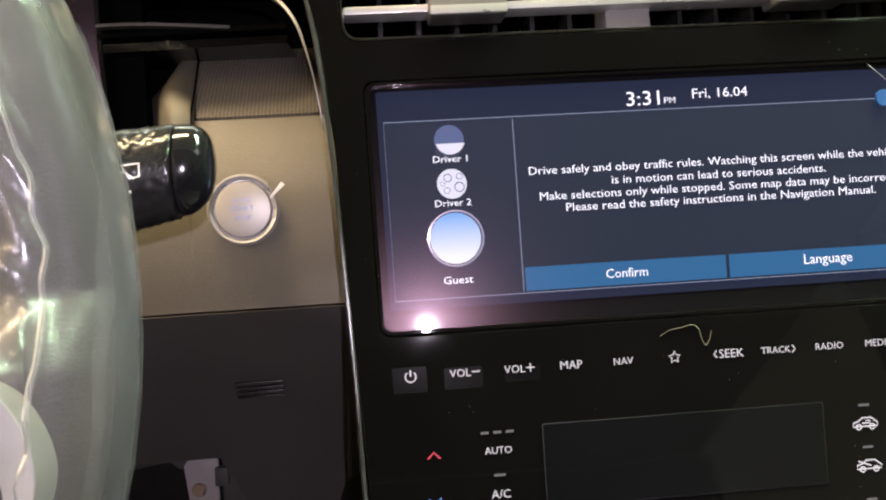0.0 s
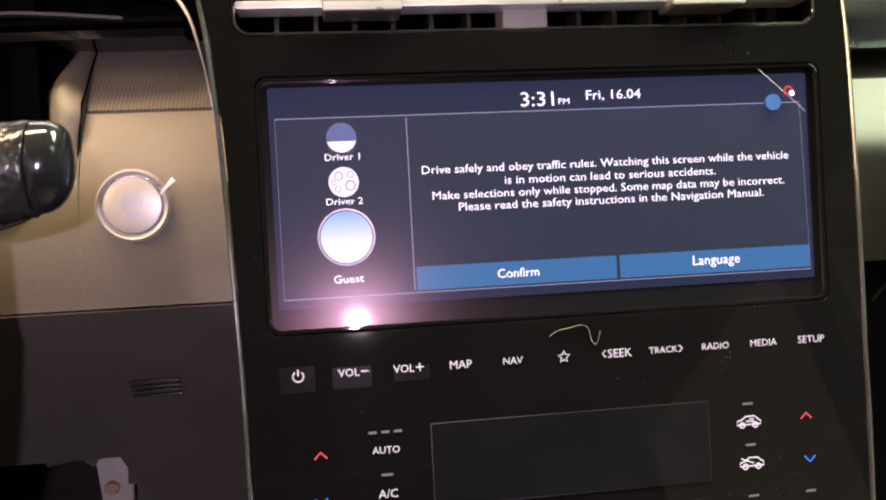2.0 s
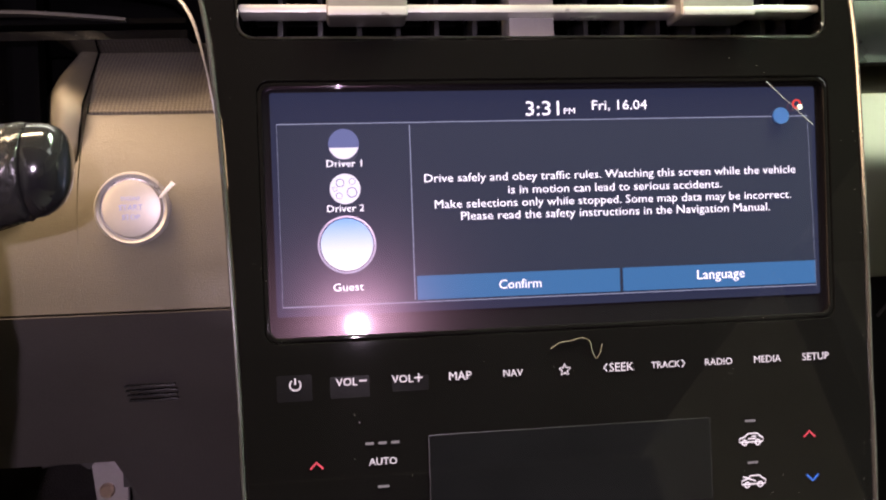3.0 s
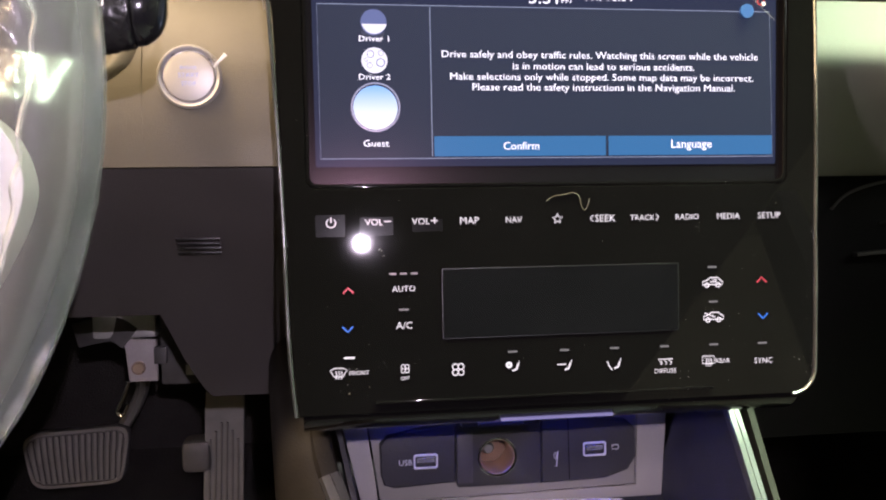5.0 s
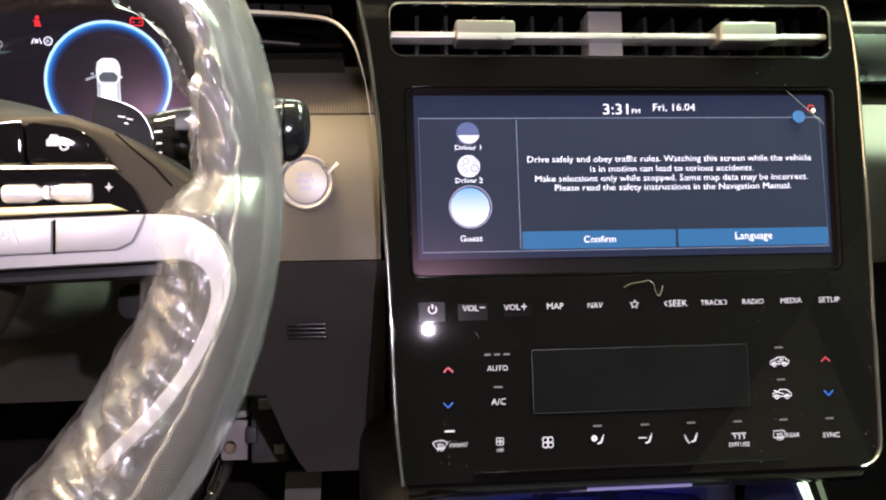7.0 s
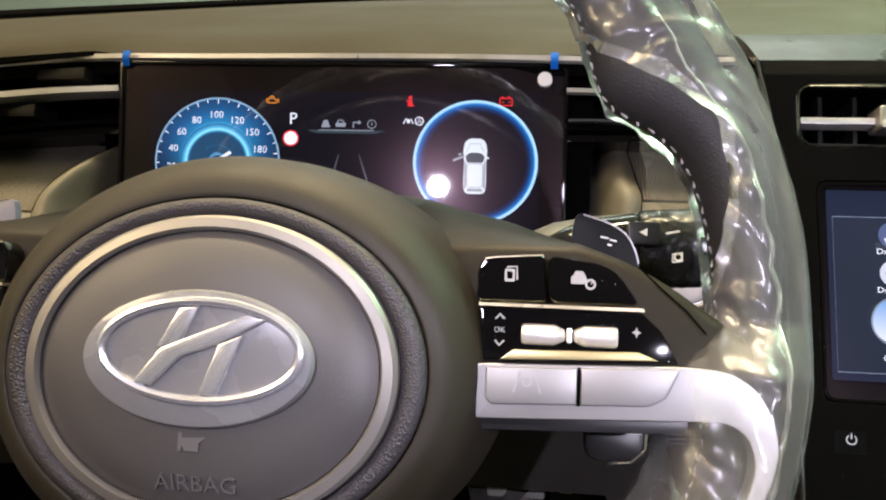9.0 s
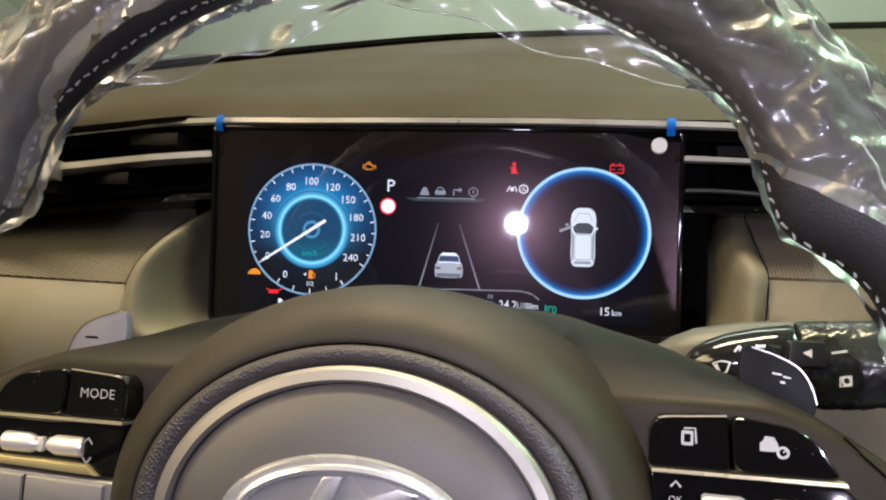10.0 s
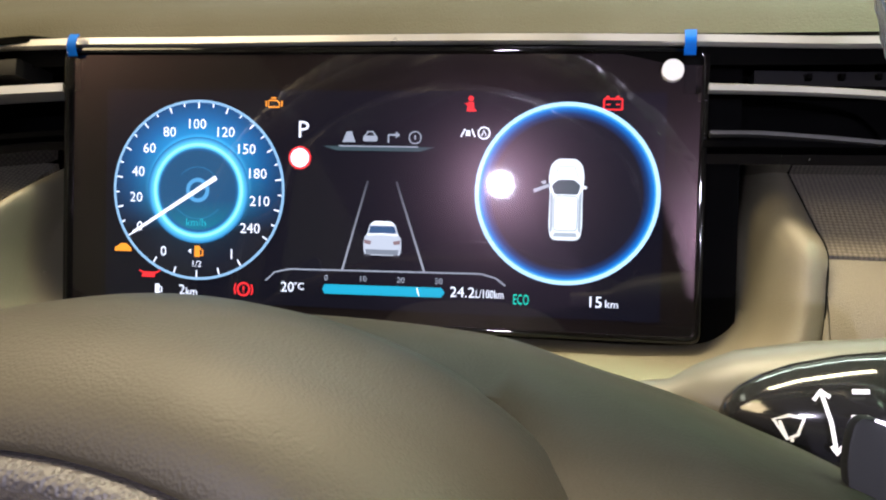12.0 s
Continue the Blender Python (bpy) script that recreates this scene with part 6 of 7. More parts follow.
b = slab(rrect(-0.2486, -0.2456, 0.0186, 0.0223, 0.0004, 2), -0.1786, -0.1785, [rrect(-0.2479, -0.2463, 0.0194, 0.0215, 0.0002, 2)], flat=True)
key_sign(b, right)
key_sign(stroke([(-0.2480, 0.0228), (-0.2452, 0.0230), (-0.2449, 0.0192)], 0.0005, -0.1786), right)
b = patch([(-0.2296, 0.0186), (-0.2296, 0.0208), (-0.2290, 0.0210), (-0.2284, 0.0224), (-0.2262, 0.0222), (-0.2254, 0.0208), (-0.2250, 0.0194), (-0.2262, 0.0186)], -0.1786)
key_sign(b, right)
b = ring(-0.2241, 0.0186, 0.0009, 0.0016, -0.1787, 18)
key_sign(stroke([(-0.2241, 0.0186), (-0.2234, 0.0193)], 0.0003, -0.1788), right)
key_sign(b, right)
b = words("OK", -0.2495, 0.0047, -0.1772, width=0.0034)
key_sign(stroke([(-0.2508, 0.0078), (-0.2495, 0.0092), (-0.2482, 0.0078)], 0.0006, -0.1772), right)
key_sign(stroke([(-0.2508, 0.0016), (-0.2495, 0.0002), (-0.2482, 0.0016)], 0.0006, -0.1772), right)
STAR = [(-0.2108, 0.0072), (-0.2104, 0.0060), (-0.2094, 0.0055), (-0.2104, 0.0050), (-0.2108, 0.0038), (-0.2112, 0.0050), (-0.2122, 0.0055), (-0.2112, 0.0060)]
key_sign(patch(STAR, -0.1772), right)
part("spoke_seam", stroke([(-0.2094, 0.0233), (-0.2041, 0.0183), (-0.1968, 0.0120), (-0.1915, 0.0059)], 0.0006, -0.1756), DEEP_BLACK, right, "fine dark seam")
key_sign(b, right)
b = stroke([(-0.2448, -0.0128), (-0.2430, -0.0068)], 0.0006, -0.1809)
key_sign(stroke([(-0.2372, -0.0128), (-0.2390, -0.0068)], 0.0006, -0.1809), right, GREY_INK)
key_sign(b, right, GREY_INK)
key_sign(ring(-0.2410, -0.0096, 0.0009, 0.0015, -0.1809, 16), right, GREY_INK)
key_sign(words("MODE", 2 * HX + 0.2470, 0.0200, -0.1786, width=0.0112), left)
b = stroke([(-0.4190, 0.0050), (-0.4175, 0.0068), (-0.4160, 0.0050)], 0.0006, -0.1772)
key_sign(stroke([(-0.4190, 0.0012), (-0.4175, -0.0006), (-0.4160, 0.0012)], 0.0006, -0.1772), left)
key_sign(b, left)

# crumpled clear wrap round the rim, open where the bare leather shows on the inside of the thumb rests
def ridged(x, y, z):
    return 1 - abs(noise.noise((x, y, z))) * 2.2


def folds(a, p):
    """Creases that run across the rim: long soft pleats, sharper small ones, and a few broad bags."""
    c, q = math.cos(p), math.sin(p)
    tw = a + 0.05 * math.sin(2 * p + 5 * a) + 0.03 * c
    broad = ridged(6.0 * tw, 0.9 * c + 3, 0.9 * q)
    pleat = ridged(16.0 * tw + 1.5 * c, 1.4 * c + 11, 1.4 * q + 2)
    small = ridged(26.0 * tw - 5.0 * q, 2.6 * c, 2.6 * q + 9)
    return broad, pleat, small


def over_spoke(a):
    """1 where the film also covers the silver spoke blade, below each level spoke."""
    m = mirror_angle(a)
    return max(0, min(1, (1 - m) / 5)) * max(0, min(1, (m + 62) / 14))


def opening(a):
    """Where, round the section in degrees, the film ends: on the driver's side and behind."""
    a = (a + 180) % 360 - 180
    if 1 < a < 38.5:
        f = math.sin(math.pi * ((a - 1) / 37.5) ** 1.25) ** 0.7
        return 178 - 82 * f + 5 * noise.noise((a * 0.25, 3.1, 0)), 180 + 40 * f
    if 104 < a < 138:
        f = math.sin(math.pi * (a - 104) / 34) ** 0.7
        return 178 - 42 * f + 5 * noise.noise((a * 0.25, 6.1, 0)), 180 + 20 * f
    return 178, 178


def wrap(a, p):
    deg = math.degrees(a)
    c = math.cos(p)
    broad, pleat, small = folds(a, p)
    m = mirror_angle(deg)
    low = max(0, min(1, (34 - m) / 18))
    taut = max(0, min(1, (c - 0.05) / 0.35))
    calm = (1 - 0.35 * max(0, (c - 0.1) / 0.9) ** 0.6 - 0.7 * max(0, (-c - 0.5) / 0.5)) * (1 - 0.93 * low * taut)
    sp = over_spoke(deg)
    e = 0.0008 + (0.0030 * max(0, broad) + 0.0034 * max(0, pleat) + 0.0006 * small) * calm * (1 + 0.4 * sp)
    bag = 0.5 + 0.5 * noise.noise((2.2 * math.cos(a) + 9, 2.2 * math.sin(a), 3.0))
    return rim_section(a, p, e, 0.0040 + 0.0012 * bag, 0.0125 * sp, (0.010 + 0.010 * bag) * sp)


film = thing("plastic_wrap", "crumpled clear plastic wrap round steering wheel rim", "plastic wrap", (WX, WY, WZ - 0.18))
tube = bmesh.new()
rows = []
TURNS, ROUND = 720, 56
for i in range(TURNS):
    a = 360 * i / TURNS
    front, back = opening(a)
    rows.append([tube.verts.new(wrap(radians(a), radians(lerp(back, front + 360, k / ROUND)))) for k in range(ROUND + 1)])
for i in range(TURNS):
    r0, r1 = rows[i], rows[(i + 1) % TURNS]
    for k in range(ROUND):
        tube.faces.new((r0[k], r1[k], r1[k + 1], r0[k + 1]))
wrapped = part("film_tube", tube, FILM, film, "tube of clear film", angle=75)
wrapped.visible_shadow = False


def flap(a0, a1, deep, y0, seed, back=0.006, border=True):
    """A loose hem of film that hangs inwards from the rim, with a thin bright border."""
    def fn(u, v):
        a = radians(lerp(a0, a1, u))
        d = deep * max(0, math.sin(math.pi * u)) ** 0.7 * (1 + 0.22 * noise.noise((u * 4 + seed, seed, 0)))
        w = 0.008 * abs(noise.noise((u * 3.5 + v, v * 1.2, seed))) + 0.003 * noise.noise((u * 8 - v, v * 1.5, seed + 4))
        return rim_point(a, 0.1600 - d * v, y0 + back * v + w * v)
    b = bmesh.new()
    g = [[b.verts.new(fn(i / 90, j / 14)) for j in range(15)] for i in range(91)]
    for i in range(90):
        for j in range(14):
            b.faces.new((g[i][j], g[i + 1][j], g[i + 1][j + 1], g[i][j + 1]))
    o = part("film_flap", b, FILM_FLAP, film, "loose hanging hem of film", angle=75)
    o.visible_shadow = False
    if border:
        o = part("film_border", sweep([fn(i / 60, 1) for i in range(61)], circle(0.00028, 5), n=1), FILM_HEM, film, "bright thin border of the film")
        o.visible_shadow = False


def film_strip(name, material, a0, a1, edges, lift, label, na, nk=8):
    """An extra layer of film along the tube, between two angles round the rim's section."""
    b = bmesh.new()
    g = []
    for i in range(na + 1):
        a = lerp(a0, a1, i / na)
        p0, p1 = edges(a)
        mid = Vector(rim_point(radians(a), (RO + rim_inner(a)) / 2, WY))
        row = []
        for k in range(nk + 1):
            q = Vector(wrap(radians(a), radians(lerp(p0, p1, k / nk))))
            row.append(b.verts.new(q + (q - mid).normalized() * lift))
        g.append(row)
    for i in range(na):
        for k in range(nk):
            b.faces.new((g[i][k], g[i + 1][k], g[i + 1][k + 1], g[i][k + 1]))
    o = part(name, b, material, film, label, angle=75)
    o.visible_shadow = False


film_strip("film_overlap", FILM_OVER, -100, 20, lambda a: (-62, 42 + 14 * noise.noise((a * 0.05, 1.0, 4.0)) - 60 * max(0, (a - 2) / 18)), 0.0009, "milky outer layer of film", 200, 16)
film_strip("film_overlap", FILM_MID, -80, 26, lambda a: (30, opening(a)[0] - 2), 0.0012, "second milky layer of film over rim and spoke", 220, 20)
film_strip("film_hem", FILM_HEM, -8, 42, lambda a: (opening(a)[0] - 12 - 8 * noise.noise((a * 0.16, 5.0, 2.0)), opening(a)[0]), 0.0007, "folded milky hem", 140, 4)
film_strip("film_hem", FILM_HEM, 100, 150, lambda a: (opening(a)[0] - 22 + 8 * noise.noise((a * 0.06, 2.0, 7.0)), opening(a)[0]), 0.0008, "folded milky hem", 120, 4)

def crease(a0, a1, p0, wander, seed):
    """A sharp raised fold that runs along the rim."""
    pts = []
    n = 90
    for i in range(n + 1):
        a = lerp(a0, a1, i / n)
        p = p0 + wander * noise.noise((a * 0.045, seed, 0.0)) + 5 * noise.noise((a * 0.4, seed, 5.0))
        mid = Vector(rim_point(radians(a), (RO + rim_inner(a)) / 2, WY))
        q = Vector(wrap(radians(a), radians(p)))
        pts.append(q + (q - mid).normalized() * 0.0006)
    o = part("film_crease", sweep(pts, [(-0.0006, -0.0006), (0.0, 0.0005), (0.0006, -0.0006), (0.0, -0.0003)], n=2, scale=lambda t: 0.3 + 0.9 * math.sin(math.pi * t) ** 0.5), FILM_FLAP, film, "long bright fold in the film", angle=15)
    o.visible_shadow = False


crease(-62, 34, 74, 26, 2.5)
crease(36, 84, 60, 40, 4.5)
crease(110, 168, 80, 40, 9.5)
flap(86, 133, 0.0235, WY + 0.004, 3)
flap(46, 98, 0.0205, WY + 0.004, 8)
flap(12, 28, 0.010, WY + 0.013, 15, 0.012, False)
flap(188, 232, 0.018, WY - 0.002, 33)

# ---- wiper stalk and column shroud ----
stalk = thing("wiper_stalk", "thick glossy black wiper stalk with white signs", "stalk", (-0.19, -0.085, 0.04))
SHINY = mat("glossy_stalk_plastic", (0.010, 0.010, 0.011), 0.12, rough_vary=0.05, coat=0.3)
LUMPY = mat("knurled_stalk_plastic", (0.012, 0.012, 0.012), 0.20, grain=(330, 1.0))


def stalk_body(rings, n=32, shift=(0, 0), facets=0.0):
    """Turned round the stalk's own slanting axis; rings: (x, radius)."""
    b = bmesh.new()
    rs = []
    for x, r, *up in rings:
        cz, cyy = 0.0376 + 0.06 * (x + 0.235) + shift[1] + (up[0] if up else 0), -0.083 - 0.02 * (x + 0.235) + shift[0]
        rs.append([b.verts.new((x, cyy + r * (1 + facets * math.sin(13 * a) * math.sin(x * 1900)) * 0.85 * math.sin(a), cz + r * (1 + facets * math.sin(13 * a) * math.sin(x * 1900)) * math.cos(a)))
                   for a in (2 * math.pi * k / n for k in range(n))])
    for q0, q1 in zip(rs, rs[1:]):
        for k in range(n):
            b.faces.new((q0[k], q0[(k + 1) % n], q1[(k + 1) % n], q1[k]))
    b.faces.new(rs[0])
    b.faces.new(list(reversed(rs[-1])))
    return b


part("lever", stalk_body([(-0.2402, 0.0015), (-0.2392, 0.0040), (-0.2365, 0.0068), (-0.2320, 0.0093), (-0.2258, 0.0115), (-0.2160, 0.0134), (-0.2040, 0.0146), (-0.2030, 0.0140)]), SHINY, stalk, angle=50)
part("rotary_sleeve", stalk_body([(-0.2026, 0.0140), (-0.2018, 0.0152)] + [(-0.2000 + 0.0013 * i, 0.0155 - 0.00009 * max(0, i - 16), 0.00010 * max(0, i - 16)) for i in range(28)] + [(-0.1642, 0.0141, 0.0013), (-0.1638, 0.0135, 0.0013)], 64, facets=0.030), LUMPY, stalk, "knurled black sleeve", angle=70)
part("end_cap", stalk_body([(-0.1637, 0.0133, 0.0013), (-0.1632, 0.0141, 0.0013), (-0.1605, 0.0138, 0.0014), (-0.1580, 0.0128, 0.0018), (-0.1558, 0.0111, 0.0022), (-0.1543, 0.0088, 0.0026), (-0.1534, 0.0058, 0.0028), (-0.1530, 0.0010, 0.0028)]), SHINY, stalk, "glossy black end cap", angle=50)
part("slide_switch", box(-0.2075, -0.1955, -0.103, -0.090, 0.0395, 0.0480, 0.0012), SATIN_BLACK, stalk)
b = stroke([(-0.2311, 0.0387), (-0.2282, 0.0397), (-0.2253, 0.0393), (-0.2264, 0.0360), (-0.2284, 0.0350)], 0.0007, -0.0938, closed=True)
stroke([(-0.2300, 0.0386), (-0.2284, 0.0350)], 0.0007, -0.0939, b)
stroke([(-0.2275, 0.0352), (-0.2275, 0.0345)], 0.0007, -0.0940, b)
part("wiper_sign", b, WHITE_PRINT, stalk)
b = stroke([(-0.2226, 0.0448), (-0.2206, 0.0392), (-0.2194, 0.0332)], 0.0008, -0.0952)
stroke([(-0.2240, 0.0432), (-0.2227, 0.0452), (-0.2210, 0.0440)], 0.0008, -0.0953, b)
stroke([(-0.2204, 0.0345), (-0.2194, 0.0330), (-0.2184, 0.0346)], 0.0008, -0.0953, b)
part("arrow_sign", b, WHITE_PRINT, stalk)
for z in (0.0455, 0.0405, 0.0355, 0.0315):
    part("setting_mark", stroke([(-0.2172, z), (-0.2140, z + 0.0002)], 0.0009, -0.0962), WHITE_PRINT, stalk)
b = ring(-0.1885, 0.0355, 0.0010, 0.0017, -0.0992, 16)
part("switch_sign", b, WHITE_PRINT, stalk)
b = stroke([(-0.1930, 0.0445), (-0.1880, 0.0455)], 0.0008, -0.0980)
part("switch_sign", b, WHITE_PRINT, stalk)
part("switch_sign", patch([(-0.2035, 0.0440), (-0.2005, 0.0455), (-0.2005, 0.0425)], -0.1036), WHITE_PRINT, stalk)
b = stroke([(-0.1905, 0.0335), (-0.1905, 0.0365), (-0.1870, 0.0372), (-0.1870, 0.0340)], 0.0006, -0.0992, closed=True)
part("wash_sign", b, WHITE_PRINT, stalk)

for pts, shut in (([(-0.1770, 0.0440), (-0.1720, 0.0444), (-0.1722, 0.0406), (-0.1750, 0.0402)], True), ([(-0.1768, 0.0424), (-0.1736, 0.0400)], False), ([(-0.1752, 0.0366), (-0.1748, 0.0360)], False)):
    part("wiper_sign", stroke(pts, 0.0006, -0.0986, closed=shut), WHITE_PRINT, stalk)

shroud = thing("column_shroud", "dark soft-grained steering column shroud", "column shroud", (HX, -0.04, -0.04))


def shroud_fn(u, v):
    a = 2 * math.pi * u
    y = lerp(-0.112, 0.06, v)
    k = 1.0 - 0.15 * v
    return (HX + 0.002 + 0.062 * k * math.copysign(abs(math.cos(a)) ** 0.7, math.cos(a)), y, -0.012 + 0.040 * k * math.copysign(abs(math.sin(a)) ** 0.7, math.sin(a)))


part("shell", sheet(shroud_fn, 48, 8, 0.002, (0, 0, -0.2)), KNEE, shroud)
part("stalk_collar", stalk_body([(-0.2720, 0.0050), (-0.2600, 0.0055), (-0.2500, 0.0064), (-0.2440, 0.0100), (-0.2355, 0.0132), (-0.2200, 0.0152), (-0.2033, 0.0160), (-0.1900, 0.0158), (-0.1860, 0.0148)], shift=(0.0125, 0.0005)), mat("smooth_collar_plastic", (0.060, 0.056, 0.043), 0.45, vary=0.05), shroud, "smooth collar behind the stalk", angle=60)
lev = part("tilt_lever", slab(rrect(-0.2225, -0.2025, -0.0375, -0.0240, 0.005), -0.130, -0.118, bevel=0.002), SATIN_BLACK, shroud, "black lever with a chrome edge")
part("lever_edge", stroke([(-0.2150, -0.0378), (-0.2070, -0.0370), (-0.2026, -0.0325), (-0.2022, -0.0245)], 0.0009, -0.1305), CHROME, lev)

# ---- pedals and footwell ----
# base between the ribs, also lifted in colour against the dim footwell
PEDAL_BASE = mat("lifted_pedal_rubber", (0.09, 0.084, 0.078), 0.7, vary=0.2, vary_scale=60)
brake = thing("brake_pedal", "ribbed grey rubber brake pedal hanging from bolted bracket", "pedal", (-0.345, 0.42, -0.31))
pad = [(-0.3880, -0.2440), (-0.3785, -0.2362), (-0.2950, -0.2318), (-0.2900, -0.2410), (-0.2962, -0.2830), (-0.3050, -0.2880), (-0.3710, -0.2898), (-0.3805, -0.2835)]
inset = [(-0.339 + (x + 0.339) * 0.93, -0.262 + (z + 0.262) * 0.88) for x, z in pad]
part("pad", slab(rounded(pad, 0.010, 4), 0.4185, 0.430, bevel=0.002, segs=3), PEDAL_BASE, brake)
part("border", slab(rounded(pad, 0.010, 4), 0.4145, 0.4190, [rounded(inset, 0.009, 4)], bevel=0.0012), RUBBER, brake, "raised rubber border")
for i in range(15):
    t = (i + 0.5) / 15
    xl = lerp(-0.3825, -0.2945, t)
    z1, z0 = lerp(-0.2412, -0.2368, t) - (0.003 if i in (0, 14) else 0), lerp(-0.2850, -0.2832, t) + (0.003 if i in (0, 14) else 0)
    lean_x = lerp(0.0055, -0.0040, t)
    part("rib", sweep([(xl, 0.4165, z1), (xl + lean_x * 0.5, 0.4150, (z0 + z1) / 2), (xl + lean_x, 0.4165, z0)], [(-0.0019, -0.002), (0.0019, -0.002), (0.0015, 0.0012), (-0.0015, 0.0012)], n=2), RUBBER, brake)
part("arm", sweep([(-0.300, 0.435, -0.238), (-0.285, 0.425, -0.215), (-0.272, 0.40, -0.190), (-0.264, 0.36, -0.165), (-0.262, 0.31, -0.130), (-0.262, 0.300, -0.112)], circle(0.006, 8, 0.010)), STEEL, brake, "bright steel arm")
gas = thing("accelerator_pedal", "long ribbed black accelerator pedal", "pedal", (-0.205, 0.41, -0.36))


def gas_fn(u, v):
    x = lerp(lerp(-0.214, -0.226, v), lerp(-0.179, -0.187, v), u)
    return (x, 0.392 + 0.03 * v, lerp(-0.1985, -0.365, v))


# pad colour is raised in place of light that misses the footwell
part("pad", sheet(gas_fn, 6, 10, 0.012), mat("lifted_grey_rubber", (0.23, 0.22, 0.21), 0.65, vary=0.2, vary_scale=60), gas)
for i in range(6):
    u = 0.14 + i * 0.144
    v0 = 0.16 + 0.05 * abs(i - 2.5)
    part("rib", sweep([gas_fn(u, v0), gas_fn(u, 0.5), gas_fn(u, 0.97)], circle(0.0013, 6, 0.0022)), RUBBER, gas)
part("hinge", box(-0.2395, -0.212, 0.396, 0.43, -0.2775, -0.2465, 0.011, 4), mat("grey_hinge_plastic", (0.11, 0.105, 0.10), 0.45), gas, "rounded grey hinge lug")
part("floor_hinge", box(-0.224, -0.192, 0.41, 0.47, -0.56, -0.360, 0.004), BLACK_PLASTIC, gas)
bracket = brake
BRACKET = mat("dusty_bracket_plastic", (0.07, 0.066, 0.062), 0.45, vary=0.3, vary_scale=80)
PRIMED = mat("primed_steel_plate", (0.42, 0.38, 0.37), 0.55, vary=0.12)
part("plate", slab([(-0.262, -0.130), (-0.236, -0.132), (-0.236, -0.166), (-0.258, -0.166)], 0.288, 0.292, bevel=0.001), PRIMED, bracket, "bare steel plate")
part("bolt", lathe([(0.0001, -0.004), (0.004, -0.004), (0.0055, -0.002), (0.0055, 0.001)], (-0.2505, 0.2880, -0.1545), 16), BRASS, bracket)
part("upper_arm", box(-0.285, -0.236, 0.285, 0.32, -0.130, -0.105, 0.004), STEEL, bracket, "dull steel arm")
part("switch_box", box(-0.232, -0.200, 0.28, 0.34, -0.168, -0.110, 0.004), BRACKET, bracket)
part("connector", box(-0.225, -0.215, 0.2765, 0.281, -0.122, -0.113, 0.001), STEEL, bracket)
part("connector", box(-0.212, -0.203, 0.2765, 0.281, -0.160, -0.152, 0.001), STEEL, bracket)
part("yoke", sweep([(-0.300, 0.300, -0.128), (-0.285, 0.292, -0.124), (-0.268, 0.288, -0.122), (-0.256, 0.288, -0.130)], [(-0.010, -0.003), (0.010, -0.003), (0.010, 0.003), (-0.010, 0.003)], n=5), BRACKET, bracket, "curved steel yoke")
part("spring_clip", sweep([(-0.262, 0.300, -0.168), (-0.266, 0.300, -0.180), (-0.272, 0.302, -0.192), (-0.268, 0.302, -0.196), (-0.263, 0.300, -0.186)], circle(0.0016, 8), n=4), CHROME, bracket, "bright wire clip")
part("switch_lug", box(-0.236, -0.226, 0.274, 0.282, -0.150, -0.136, 0.002), BRACKET, bracket)
part("switch_lug", box(-0.204, -0.198, 0.272, 0.282, -0.146, -0.128, 0.002), BRACKET, bracket)
part("cable", sweep([(-0.30, 0.30, -0.12), (-0.27, 0.29, -0.112), (-0.24, 0.292, -0.118), (-0.20, 0.30, -0.105)], circle(0.004, 8)), BLACK_PLASTIC, bracket)
setting("footwell_slope", box(-0.74, -0.14, 0.46, 0.52, 0.0, 0.50, 0.01), CARPET, "black carpet sloping up behind the pedals", "carpet", pose(0, 0.03, -0.02, -18))

# ---- console below the stack, in world axes ----
console = thing("floor_console", "dark floor console with an open tray and silver rails", "centre console", (0.02, -0.1, 0.0), ROOM)
part("body", box(-0.118, 0.150, -0.60, 0.10, 0.0, 0.335, 0.01), BLACK_PLASTIC, console, "", ROOM)
part("tray_floor", box(-0.0765, 0.1345, -0.30, 0.0395, 0.336, 0.3445), TRAY, console, "dark tray mat", ROOM)


def rail(pts, name, w=1.0):
    profile = [(-0.0040, -0.004), (0.0040, -0.004), (0.0044, 0.0), (0.0036, 0.0018), (0.0003, 0.0020), (0.0, 0.0010), (-0.0003, 0.0020), (-0.0034, 0.0018), (-0.0042, 0.0)]
    return part(name, sweep(pts, [(p * w, q) for p, q in profile], up=(0, 0, 1), n=8), RAIL, console, "satin side rail", ROOM)


RAIL_LEFT = [(-0.1070, 0.030, 0.462), (-0.1030, -0.010, 0.448), (-0.0985, -0.0265, 0.4365), (-0.0955, -0.033, 0.432), (-0.0835, -0.0585, 0.414), (-0.0715, -0.085, 0.396), (-0.063, -0.13, 0.366), (-0.061, -0.25, 0.345)]
rail([(0.1445, 0.045, 0.475), (0.1455, -0.010, 0.448), (0.1475, -0.037, 0.4295), (0.1503, -0.071, 0.405), (0.155, -0.12, 0.370), (0.158, -0.25, 0.345)], "rail")
rail(RAIL_LEFT[2:], "rail", 1.45)
FLANK = mat("dark_flank_plastic", (0.023, 0.020, 0.0155), 0.55, grain=(1400, 0.3), spec=0.12)
